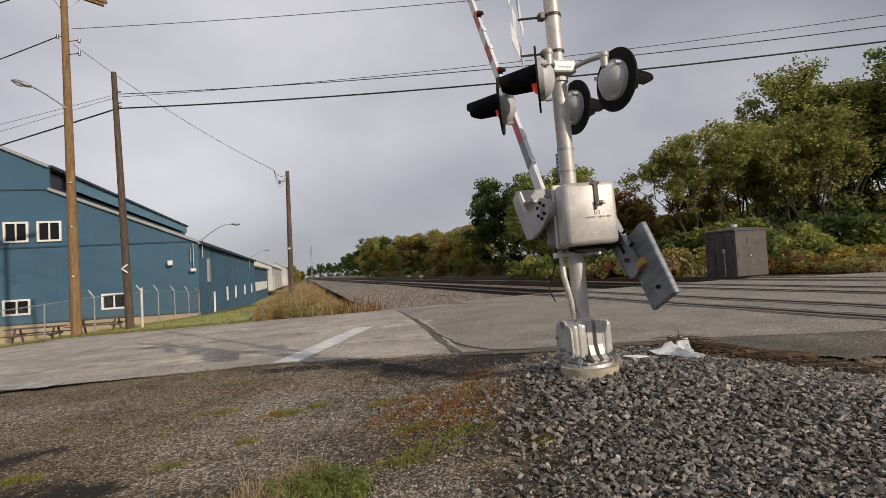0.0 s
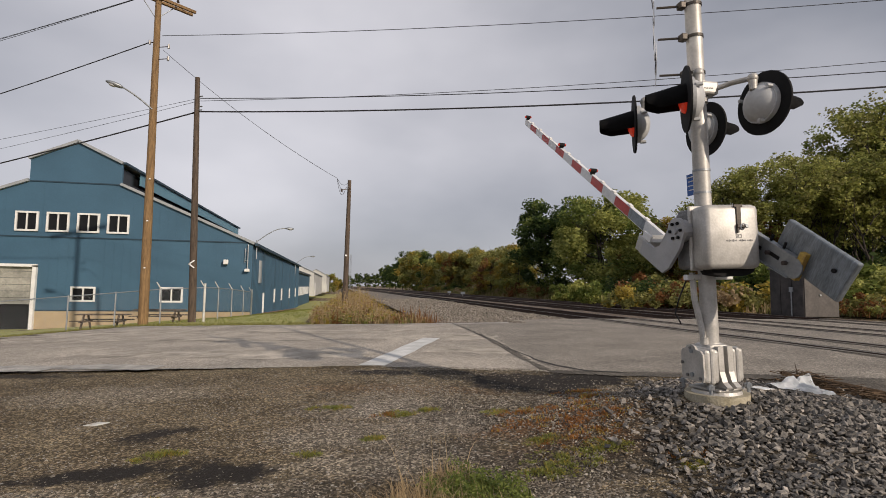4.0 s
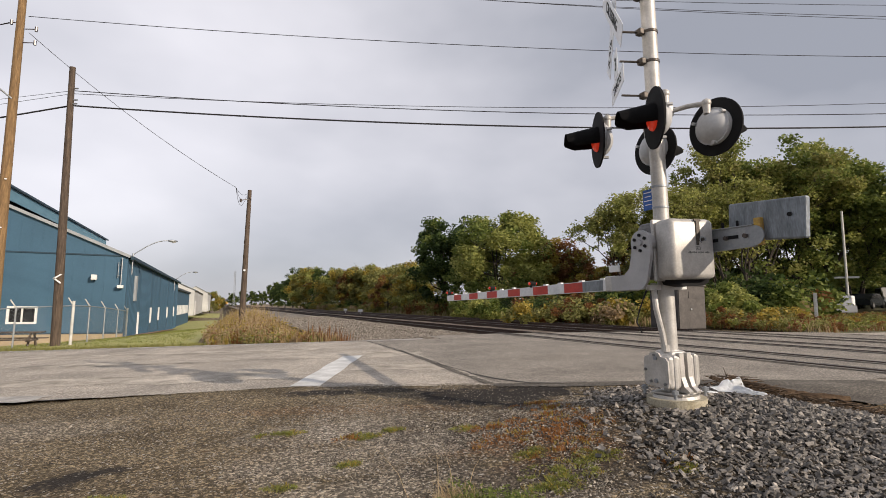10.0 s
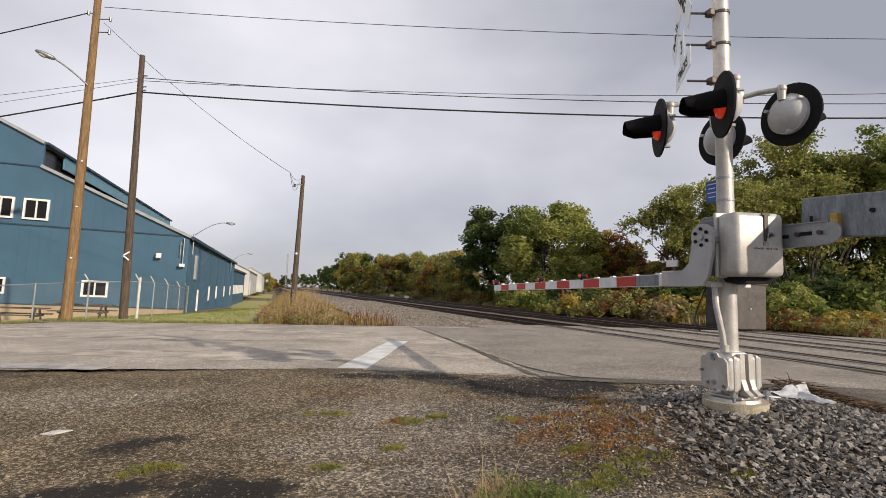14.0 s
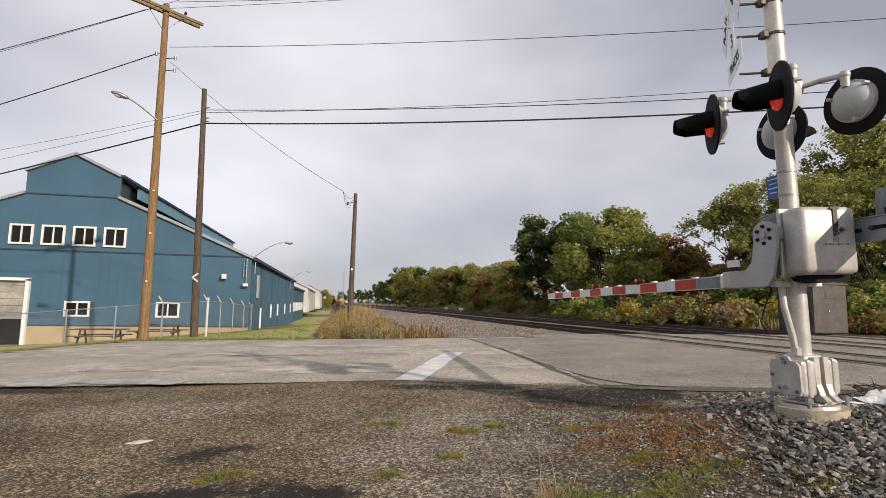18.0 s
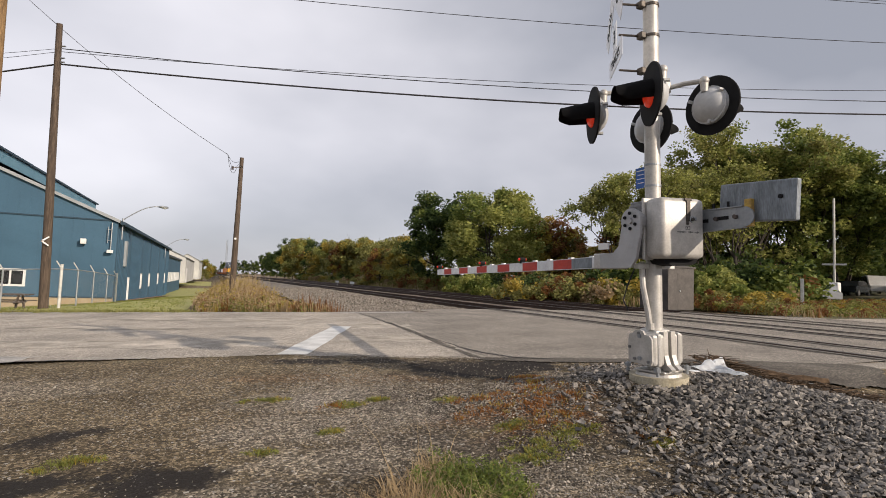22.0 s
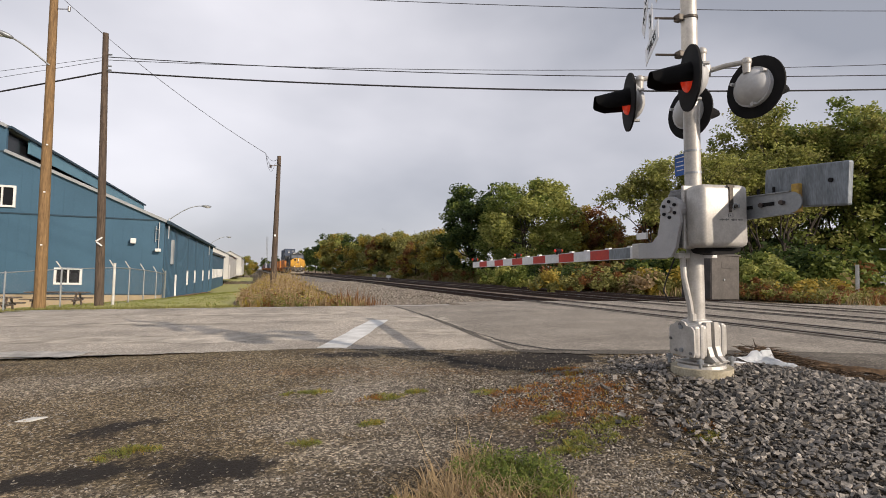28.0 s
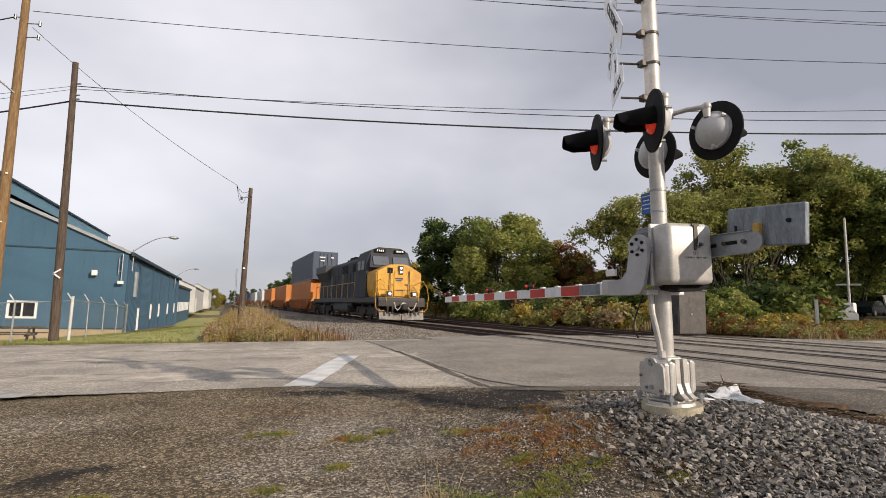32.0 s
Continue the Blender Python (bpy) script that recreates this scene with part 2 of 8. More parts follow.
M = dict(
    asphalt=mat("asphalt", (0.46, 0.407, 0.34), 0.9, col2=(0.3, 0.267, 0.224), scale=0.7, bump=0.5, bscale=90, fine=0.22, chips=0.7, cscale=60),
    lawn=mat("lawn", (0.28, 0.3, 0.085), 0.95, col2=(0.34, 0.315, 0.115), scale=0.7, bump=0.8, bscale=18, fine=0.35),
    field=mat("field", (0.12, 0.12, 0.05), 0.95, col2=(0.09, 0.08, 0.04), scale=0.15, bump=0.6, bscale=6, fine=0.3),
    ballast=mat("ballast", (0.23, 0.2, 0.165), 0.95, col2=(0.13, 0.112, 0.09), scale=0.6, bump=1.0, bscale=22, fine=0.3, chips=0.7, cscale=14),
    ballast_brown=mat("ballast_brown", (0.17, 0.125, 0.09), 0.95, col2=(0.09, 0.066, 0.048), scale=0.8, bump=1.0, bscale=22, fine=0.35, chips=0.6, cscale=14),
    paint=mat("road_paint", (0.72, 0.72, 0.7), 0.8, col2=(0.5, 0.5, 0.48), scale=3, bump=0.3, bscale=70, fine=0.12),
    blue=mat("blue_sheet", (0.046, 0.114, 0.182), 0.6, col2=(0.039, 0.098, 0.158), scale=0.35, bump=0.05, bscale=12, fine=0.05),
    tan=mat("tan_block", (0.42, 0.33, 0.21), 0.9, col2=(0.36, 0.28, 0.18), scale=1.0, bump=0.2, bscale=20, fine=0.1),
    white=mat("white_trim", (0.78, 0.78, 0.77), 0.6, col2=(0.68, 0.68, 0.67), scale=2, fine=0.05, bscale=20),
    pole=mat("pole_wood", (0.27, 0.17, 0.078), 0.9, col2=(0.15, 0.092, 0.044), scale=3, stretch=(6, 6, 0.5), bump=0.5, bscale=10, fine=0.3),
    pole_dark=mat("pole_wood_dark", (0.12, 0.088, 0.064), 0.9, col2=(0.055, 0.04, 0.031), scale=3, stretch=(6, 6, 0.5), bump=0.5, bscale=10, fine=0.3),
    rail=mat("rail_steel", (0.065, 0.038, 0.027), 0.85, col2=(0.04, 0.025, 0.019), scale=5, bump=0.2, bscale=30, fine=0.2),
    rail_top=mat("rail_head", (0.2, 0.185, 0.17), 0.5, metal=0.7, scale=3),
    silver=mat("aluminium_paint", (0.55, 0.535, 0.51), 0.5, metal=0.35, col2=(0.4, 0.385, 0.36), scale=5, bump=0.06, bscale=60, fine=0.09),
    galv=mat("galvanised", (0.36, 0.38, 0.4), 0.5, metal=0.7, col2=(0.28, 0.3, 0.32), scale=6, bump=0.06, bscale=40, fine=0.08),
    black=mat("black_paint", (0.011, 0.011, 0.012), 0.8, col2=(0.018, 0.018, 0.019), scale=5, fine=0.1, bscale=40, spec=0.15),
    grey=mat("grey_housing", (0.5, 0.51, 0.52), 0.5, col2=(0.4, 0.41, 0.42), scale=3, bump=0.03, bscale=30, fine=0.06),
    wire=mat("cable", (0.02, 0.02, 0.022), 0.7),
    glass=mat("dark_glass", (0.014, 0.015, 0.017), 0.25, scale=1, spec=0.15),
    # pale metallic base puts the sky's reflection into the windscreen colour
    glass_sky=mat("windscreen_sky_glass", (0.3, 0.32, 0.34), 0.1, metal=0.7, scale=1, spec=0.8),
    asphalt_grey=mat("asphalt_grey", (0.3, 0.265, 0.222), 0.9, col2=(0.2, 0.178, 0.15), scale=0.9, bump=0.5, bscale=90, fine=0.25, chips=0.8, cscale=60),
    asphalt_pale=mat("asphalt_pale", (0.56, 0.5, 0.42), 0.92, col2=(0.25, 0.222, 0.182), scale=1.8, bump=0.5, bscale=90, fine=0.2, chips=0.4, cscale=70),
    concrete=mat("concrete", (0.5, 0.475, 0.435), 0.9, col2=(0.28, 0.27, 0.25), scale=4, bump=0.6, bscale=50, fine=0.25),
    concrete_ochre=mat("concrete_stained", (0.42, 0.38, 0.29), 0.9, col2=(0.33, 0.29, 0.2), scale=9, bump=0.4, bscale=60, fine=0.2),
    tar=mat("tar", (0.03, 0.028, 0.026), 0.85, col2=(0.055, 0.05, 0.045), scale=4, bump=0.6, bscale=60, fine=0.4),
    sleeper=mat("sleeper_wood", (0.11, 0.085, 0.065), 0.9, col2=(0.06, 0.048, 0.04), scale=3, stretch=(0.5, 4, 4), bump=0.5, bscale=20, fine=0.3, random_=0.25),
    blue_dark=mat("blue_flashing", (0.02, 0.05, 0.08), 0.6, scale=2),
    blue_pale=mat("blue_pale", (0.11, 0.25, 0.33), 0.5, col2=(0.09, 0.21, 0.29), scale=0.5, fine=0.06, bscale=8),
    trim_grey=mat("trim_grey", (0.34, 0.36, 0.38), 0.6, col2=(0.26, 0.28, 0.3), scale=1.2, fine=0.1, bscale=14),
    door_pale=mat("door_panel", (0.38, 0.37, 0.33), 0.6, col2=(0.22, 0.22, 0.2), scale=0.9, fine=0.15, bscale=6),
    roof_pale=mat("roof_pale", (0.35, 0.38, 0.4), 0.5, col2=(0.28, 0.31, 0.33), scale=0.6, fine=0.08, bscale=10),
    roof_dark=mat("roof_dark", (0.06, 0.075, 0.09), 0.6, col2=(0.04, 0.05, 0.06), scale=0.6, fine=0.1, bscale=10),
    lens_clear=mat("clear_lens", (0.55, 0.56, 0.56), 0.15, scale=3),
    shed=mat("shed_sheet", (0.55, 0.55, 0.53), 0.6, col2=(0.44, 0.44, 0.43), scale=0.3, fine=0.06, bscale=4),
    post_pale=mat("post_pale", (0.6, 0.6, 0.57), 0.6, col2=(0.45, 0.44, 0.42), scale=5, fine=0.1, bscale=30),
    ceramic=mat("ceramic", (0.06, 0.045, 0.04), 0.3, scale=8),
    grey_dark=mat("grey_casting", (0.2, 0.2, 0.2), 0.55, metal=0.3, col2=(0.14, 0.14, 0.14), scale=8, bump=0.1, bscale=60, fine=0.15),
    gate_grey=mat("gate_casting", (0.43, 0.43, 0.44), 0.5, metal=0.4, col2=(0.36, 0.36, 0.37), scale=5, bump=0.05, bscale=70, fine=0.04),
    latch=mat("latch_steel", (0.09, 0.075, 0.065), 0.5, metal=0.6, col2=(0.05, 0.045, 0.04), scale=20, fine=0.2, bscale=60),
    stripe_red=mat("stripe_red", (0.5, 0.035, 0.02), 0.45, col2=(0.38, 0.03, 0.02), scale=6, fine=0.12, bscale=40),
    stripe_white=mat("stripe_white", (0.72, 0.73, 0.74), 0.45, col2=(0.6, 0.61, 0.62), scale=6, fine=0.08, bscale=40),
    lens_red=mat("lens_red", (0.42, 0.03, 0.015), 0.15, col2=(0.3, 0.02, 0.012), scale=40, emit=(1.0, 0.06, 0.02, 0.28)),
    hood=mat("hood_black", (0.01, 0.01, 0.011), 0.75, col2=(0.016, 0.016, 0.017), scale=6, fine=0.1, bscale=40, spec=0.2),
    yellow_old=mat("yellow_worn", (0.5, 0.33, 0.05), 0.6, col2=(0.3, 0.19, 0.06), scale=14, fine=0.2, bscale=50),
    galv_blue=mat("galvanised_plate", (0.24, 0.27, 0.3), 0.5, metal=0.5, col2=(0.15, 0.17, 0.19), scale=11, stretch=(1, 1.6, 0.35), bump=0.1, bscale=60, fine=0.2),
    sign_white=mat("sign_white", (0.85, 0.86, 0.87), 0.4, col2=(0.77, 0.78, 0.8), scale=4, fine=0.05, bscale=30),
    sign_blue=mat("sign_blue", (0.03, 0.12, 0.42), 0.5, scale=5),
    loco_yellow=mat("loco_yellow", (0.66, 0.36, 0.028), 0.5, col2=(0.5, 0.25, 0.025), scale=1.6, fine=0.12, bscale=12),
    loco_blue=mat("loco_blue", (0.03, 0.05, 0.12), 0.5, scale=2),
    loco_grey=mat("loco_grey", (0.062, 0.069, 0.083), 0.8, col2=(0.05, 0.052, 0.056), scale=1.0, fine=0.12, bscale=9, spec=0.2),
    loco_dark=mat("loco_dark", (0.035, 0.037, 0.042), 0.6, col2=(0.06, 0.055, 0.05), scale=1.5, fine=0.15, bscale=9),
    truck=mat("truck_dust", (0.06, 0.05, 0.042), 0.85, col2=(0.035, 0.03, 0.027), scale=3, fine=0.2, bscale=14),
    wheel=mat("wheel_steel", (0.09, 0.07, 0.06), 0.6, metal=0.5, scale=4),
    pilot=mat("pilot_grey", (0.05, 0.046, 0.044), 0.8, col2=(0.06, 0.055, 0.05), scale=2.5, fine=0.2, bscale=14),
    hose=mat("hose_pale", (0.5, 0.48, 0.44), 0.7, scale=6),
    headlight=mat("headlight_glow", (1, 0.95, 0.85), 0.3, emit=(1.0, 0.93, 0.8, 2.2)),
    car_orange=mat("car_orange", (0.42, 0.14, 0.03), 0.65, col2=(0.3, 0.1, 0.03), scale=1.0, fine=0.15, bscale=9),
    c_orange=mat("container_orange", (0.58, 0.21, 0.035), 0.55, col2=(0.5, 0.17, 0.03), scale=0.7, fine=0.1, bscale=6),
    c_navy=mat("container_navy", (0.035, 0.055, 0.1), 0.5, col2=(0.05, 0.065, 0.1), scale=0.6, fine=0.1, bscale=6),
    c_white=mat("container_white", (0.6, 0.62, 0.64), 0.5, col2=(0.48, 0.49, 0.5), scale=0.6, fine=0.1, bscale=6),
    c_rust=mat("container_rust", (0.25, 0.07, 0.04), 0.6, col2=(0.18, 0.055, 0.035), scale=0.6, fine=0.1, bscale=6),
    # one cabinet paint in two tones: sunlit front and lid, shaded sides
    cabinet=mat("cabinet_paint_lit", (0.095, 0.084, 0.078), 0.65, col2=(0.06, 0.054, 0.05), scale=2.2, fine=0.15, bscale=12),
    cabinet_shaded=mat("cabinet_shaded", (0.022, 0.02, 0.02), 0.6, col2=(0.06, 0.052, 0.05), scale=2.2, fine=0.15, bscale=12),
    plastic=mat("plastic_sheet", (0.86, 0.88, 0.9), 0.4, col2=(0.78, 0.81, 0.84), scale=6, bump=0.3, bscale=14, fine=0.1),
    straw=mat("straw", (0.15, 0.096, 0.053), 0.9, col2=(0.055, 0.036, 0.022), scale=8, random_=0.35, island=True),
    stone=mat("ballast_stone", (0.235, 0.213, 0.187), 0.65, col2=(0.095, 0.086, 0.076), scale=14, bump=0.3, bscale=70, fine=0.25, random_=0.9, island=True),
    stone_one=mat("ballast_stone_loose", (0.165, 0.156, 0.144), 0.75, col2=(0.085, 0.079, 0.071), scale=14, bump=0.3, bscale=70, fine=0.25, random_=0.6),
    grit=mat("grit", (0.33, 0.298, 0.25), 0.85, col2=(0.1, 0.082, 0.06), scale=20, random_=0.85, island=True),
    stone_pale=mat("ballast_stone_pale", (0.27, 0.24, 0.205), 0.9, col2=(0.14, 0.122, 0.1), scale=14, bump=0.3, bscale=70, fine=0.2, random_=0.5, island=True),
    bark=mat("bark", (0.06, 0.048, 0.038), 0.95, col2=(0.035, 0.028, 0.023), scale=4, bump=0.6, bscale=20, fine=0.3),
    car_white=mat("car_white", (0.7, 0.7, 0.7), 0.25, scale=1),
    car_silver=mat("car_silver", (0.4, 0.41, 0.42), 0.25, metal=0.5, scale=1),
    car_dark=mat("car_dark", (0.03, 0.035, 0.04), 0.25, scale=1),
    soil=mat("bare_soil", (0.3, 0.19, 0.1), 0.95, col2=(0.2, 0.125, 0.07), scale=0.8, bump=0.6, bscale=30, fine=0.3),
    cardboard=mat("cardboard", (0.2, 0.13, 0.075), 0.9, col2=(0.09, 0.058, 0.035), scale=7, bump=0.3, bscale=30, fine=0.25),
    plough=mat("plough_grey", (0.3, 0.285, 0.265), 0.75, col2=(0.17, 0.15, 0.13), scale=2.5, fine=0.2, bscale=14),
    timber_worn=mat("crossing_timber", (0.09, 0.08, 0.068), 0.9, col2=(0.2, 0.18, 0.15), scale=2.5, stretch=(4, 0.5, 4), bump=0.4, bscale=20, fine=0.3),
    asphalt_dirty=mat("asphalt_dirty", (0.15, 0.132, 0.108), 0.92, col2=(0.07, 0.06, 0.048), scale=1.5, bump=0.7, bscale=60, fine=0.3, chips=0.8, cscale=55),
    rubber=mat("rubber", (0.02, 0.02, 0.02), 0.8, scale=5),
)


def leaf_mat(name, a, b):
    """Leaves: a shade of its own for every leaf, light passing through a little."""
    m = bpy.data.materials.new(name)
    m.use_nodes = True
    nt = m.node_tree
    p = nt.nodes["Principled BSDF"]
    p.inputs["Roughness"].default_value = 0.6
    p.inputs["Specular IOR Level"].default_value = 0.25
    g = nt.nodes.new("ShaderNodeNewGeometry")
    r = nt.nodes.new("ShaderNodeValToRGB")
    r.color_ramp.elements[0].color = (*a, 1)
    r.color_ramp.elements[1].color = (*b, 1)
    nt.links.new(g.outputs["Random Per Island"], r.inputs["Fac"])
    nt.links.new(r.outputs["Color"], p.inputs["Base Color"])
    tr = nt.nodes.new("ShaderNodeBsdfTranslucent")
    nt.links.new(r.outputs["Color"], tr.inputs["Color"])
    mx = nt.nodes.new("ShaderNodeMixShader")
    mx.inputs[0].default_value = 0.42
    nt.links.new(p.outputs[0], mx.inputs[1])
    nt.links.new(tr.outputs[0], mx.inputs[2])
    nt.links.new(mx.outputs[0], nt.nodes["Material Output"].inputs["Surface"])
    return m


LEAF = dict(
    dark=leaf_mat("leaf_dark", (0.028, 0.052, 0.017), (0.085, 0.125, 0.034)),
    green=leaf_mat("leaf_green", (0.085, 0.125, 0.03), (0.25, 0.29, 0.07)),
    lime=leaf_mat("leaf_lime", (0.18, 0.205, 0.052), (0.45, 0.45, 0.13)),
    gold=leaf_mat("leaf_gold", (0.25, 0.18, 0.032), (0.48, 0.37, 0.075)),
    rust=leaf_mat("leaf_rust", (0.13, 0.06, 0.025), (0.3, 0.14, 0.05)),
    tan=leaf_mat("leaf_tan", (0.29, 0.2, 0.11), (0.56, 0.43, 0.25)),
    grass=leaf_mat("leaf_grass", (0.13, 0.15, 0.035), (0.33, 0.34, 0.09)),
    orange=leaf_mat("leaf_orange", (0.2, 0.085, 0.028), (0.42, 0.19, 0.055)),
    olive=leaf_mat("leaf_olive", (0.14, 0.145, 0.044), (0.34, 0.32, 0.105)),
)


# patches on the trodden dirt: middle, half-lengths, turn, and how strongly they show
# dark tone for damp and tar, the signal's cast shadow painted in with it
DAMP_SHADE = ((0.05, 7.2, 0.5, 0.2, -20, 1.0), (0.85, 7.0, 0.6, 0.2, -22, 0.8), (1.75, 6.1, 0.95, 0.68, -25, 1.0), (2.5, 6.1, 0.6, 0.5, -20, 1.0), (2.2, 6.05, 0.6, 0.34, -20, 1.0), (2.5, 6.35, 0.5, 0.25, -25, 1.0),
        (-2.1, 4.13, 0.62, 0.17, 4, 1.0), (-1.4, 3.88, 0.34, 0.2, 0, 1.0), (-2.1, 5.02, 0.32, 0.15, 25, 0.9), (-5.2, 8.75, 1.2, 0.2, -20, 0.8),
        # the first spot here darkens the shaded gaps between the gravel stones
        (3.3, 2.9, 2.0, 1.5, 0, 0.8), (5.0, 5.0, 1.0, 0.5, -35, 1.0), (5.3, 4.2, 0.8, 0.5, -35, 0.9), (1.0, 4.9, 0.9, 0.6, -30, 0.65), (0.4, 4.0, 0.45, 0.25, 10, 0.45), (1.5, 5.3, 0.5, 0.4, 0, 0.55), (-0.6, 3.4, 0.7, 0.3, 0, 0.4), (1.9, 3.4, 0.7, 0.5, 40, 0.7), (1.0, 3.5, 0.7, 0.5, 0, 0.6))
RUST = ((1.5, 4.3, 0.55, 0.35, 10, 0.95), (1.65, 4.75, 0.45, 0.35, 40, 0.9), (0.95, 4.35, 0.6, 0.3, 0, 0.8), (1.2, 3.75, 0.6, 0.3, 0, 0.7), (2.0, 5.3, 0.5, 0.3, 0, 0.8), (0.2, 6.1, 1.4, 0.25, -20, 0.35))
GRITTY = ((-0.1, 5.35, 0.75, 0.45, -10, 1.0), (0.3, 4.7, 0.6, 0.45, 0, 0.8), (-0.5, 4.6, 0.7, 0.4, 0, 0.7), (-0.2, 3.9, 0.8, 0.35, 0, 0.6), (0.6, 3.3, 0.7, 0.5, 0, 0.5), (-2.6, 3.6, 0.8, 0.3, 10, 0.6), (-3.2, 6.8, 1.2, 0.5, -10, 0.5), (-1.3, 3.5, 0.8, 0.25, 0, 0.5))


def earth_mat():
    """Trodden dirt with patches of pale grit, rusty soil and damp, with shade painted in."""
    m = bpy.data.materials.new("earth")
    m.use_nodes = True
    nt = m.node_tree
    b = nt.nodes["Principled BSDF"]
    b.inputs["Roughness"].default_value = 0.95
    b.inputs["Specular IOR Level"].default_value = 0.2
    co = nt.nodes.new("ShaderNodeTexCoord")

    def noise_of(scale, detail=4, rough=0.6):
        n = nt.nodes.new("ShaderNodeTexNoise")
        n.inputs["Scale"].default_value, n.inputs["Detail"].default_value, n.inputs["Roughness"].default_value = scale, detail, rough
        nt.links.new(co.outputs["Object"], n.inputs["Vector"])
        return n.outputs["Fac"]

    def step(fac, a, c, lo=0.0, hi=1.0):
        r = nt.nodes.new("ShaderNodeMapRange")
        r.inputs["From Min"].default_value, r.inputs["From Max"].default_value = a, c
        r.inputs["To Min"].default_value, r.inputs["To Max"].default_value = lo, hi
        nt.links.new(fac, r.inputs["Value"])
        return r.outputs["Result"]

    def calc(op, a, c):
        n = nt.nodes.new("ShaderNodeMath")
        n.operation = op
        for k, v in ((0, a), (1, c)):
            if isinstance(v, float):
                n.inputs[k].default_value = v
            else:
                nt.links.new(v, n.inputs[k])
        return n.outputs[0]

    def blend(fac, c1, c2, kind="MIX"):
        x = nt.nodes.new("ShaderNodeMixRGB")
        x.blend_type = kind
        nt.links.new(fac, x.inputs["Fac"])
        for k, c in ((1, c1), (2, c2)):
            if isinstance(c, tuple):
                x.inputs[k].default_value = (*c, 1)
            else:
                nt.links.new(c, x.inputs[k])
        return x.outputs["Color"]

    rough_edge = step(noise_of(4.0, 6, 0.7), 0.25, 0.75, -0.75, 0.75)

    def spots(rows):
        """Ragged patches on the ground."""
        total = None
        for x, y, rx, ry, turn, k in rows:
            mp = nt.nodes.new("ShaderNodeMapping")
            mp.vector_type = "TEXTURE"
            mp.inputs["Location"].default_value = (x, y, 0)
            mp.inputs["Rotation"].default_value = (0, 0, radians(turn))
            mp.inputs["Scale"].default_value = (rx, ry, 30)
            nt.links.new(co.outputs["Object"], mp.inputs["Vector"])
            ln = nt.nodes.new("ShaderNodeVectorMath")
            ln.operation = "LENGTH"
            nt.links.new(mp.outputs["Vector"], ln.inputs[0])
            f = step(calc("ADD", ln.outputs["Value"], rough_edge), 1.25, 0.6, 0.0, k)
            total = f if total is None else calc("MAXIMUM", total, f)
        return total

    dirt = blend(step(noise_of(1.3, 6), 0.35, 0.65), (0.1, 0.077, 0.046), (0.203, 0.16, 0.1))
    rusty = blend(spots(RUST), dirt, (0.15, 0.072, 0.03))
    pale = blend(spots(GRITTY), rusty, (0.26, 0.228, 0.185))
    pale2 = blend(step(noise_of(0.8, 6, 0.7), 0.5, 0.68, 0.0, 0.6), pale, (0.185, 0.145, 0.095))
    damp_shade_mask = spots(DAMP_SHADE)
    damp_shade = blend(damp_shade_mask, pale2, (0.034, 0.028, 0.023))
    # single grains, pale and dark
    vo = nt.nodes.new("ShaderNodeTexVoronoi")
    vo.inputs["Scale"].default_value = 62
    nt.links.new(co.outputs["Object"], vo.inputs["Vector"])
    sep = nt.nodes.new("ShaderNodeSeparateColor")
    nt.links.new(vo.outputs["Color"], sep.inputs["Color"])
    grain = step(calc("POWER", sep.outputs[0], 3.0), 0.0, 1.0, 0.52, 2.9)
    hs = nt.nodes.new("ShaderNodeHueSaturation")
    nt.links.new(grain, hs.inputs["Value"])
    nt.links.new(damp_shade, hs.inputs["Color"])
    white = blend(step(sep.outputs[1], 0.98, 0.985), hs.outputs["Color"], (0.46, 0.43, 0.38))
    dark = blend(step(noise_of(30, 3, 0.6), 0.58, 0.68), white, (0.03, 0.025, 0.02))
    dark = blend(step(damp_shade_mask, 0.55, 1.0, 0.0, 0.8), dark, (0.028, 0.024, 0.021))
    nt.links.new(dark, b.inputs["Base Color"])
    bp = nt.nodes.new("ShaderNodeBump")
    bp.inputs["Strength"].default_value, bp.inputs["Distance"].default_value = 1.0, 0.02
    nt.links.new(calc("ADD", noise_of(35, 5, 0.7), calc("MULTIPLY", vo.outputs["Distance"], -0.6)), bp.inputs["Height"])
    nt.links.new(bp.outputs["Normal"], b.inputs["Normal"])
    return m


M["earth"] = earth_mat()


# ---- mesh helpers ----
def part(name, bm, material, parent, label=""):
    me = bpy.data.meshes.new(name)
    bm.to_mesh(me)
    bm.free()
    me.materials.append(material)
    ob = new(name, me)
    ob.parent = parent
    if label:
        tagged(ob, label)
    return ob


def thing(name, m, label, category, group="", kind=""):
    ob = new(name)
    ob.empty_display_size = 0.2
    ob.matrix_basis = m
    return tagged(ob, label, category, group, kind)


def solo(name, bm, material, label="", category="", group="", kind="", m=None):
    ob = part(name, bm, material, None)
    if m:
        ob.matrix_basis = m
    return tagged(ob, label, category, group, kind)


def box(bm, c, s, m=None, bevel=0.0):
    r = bmesh.ops.create_cube(bm, size=1.0, matrix=(m or Matrix()) @ Matrix.LocRotScale(c, None, s))
    if bevel:
        es = list({e for v in r["verts"] for e in v.link_edges})
        bmesh.ops.bevel(bm, geom=es, offset=bevel, segments=2, affect="EDGES", profile=0.5)
    return bm


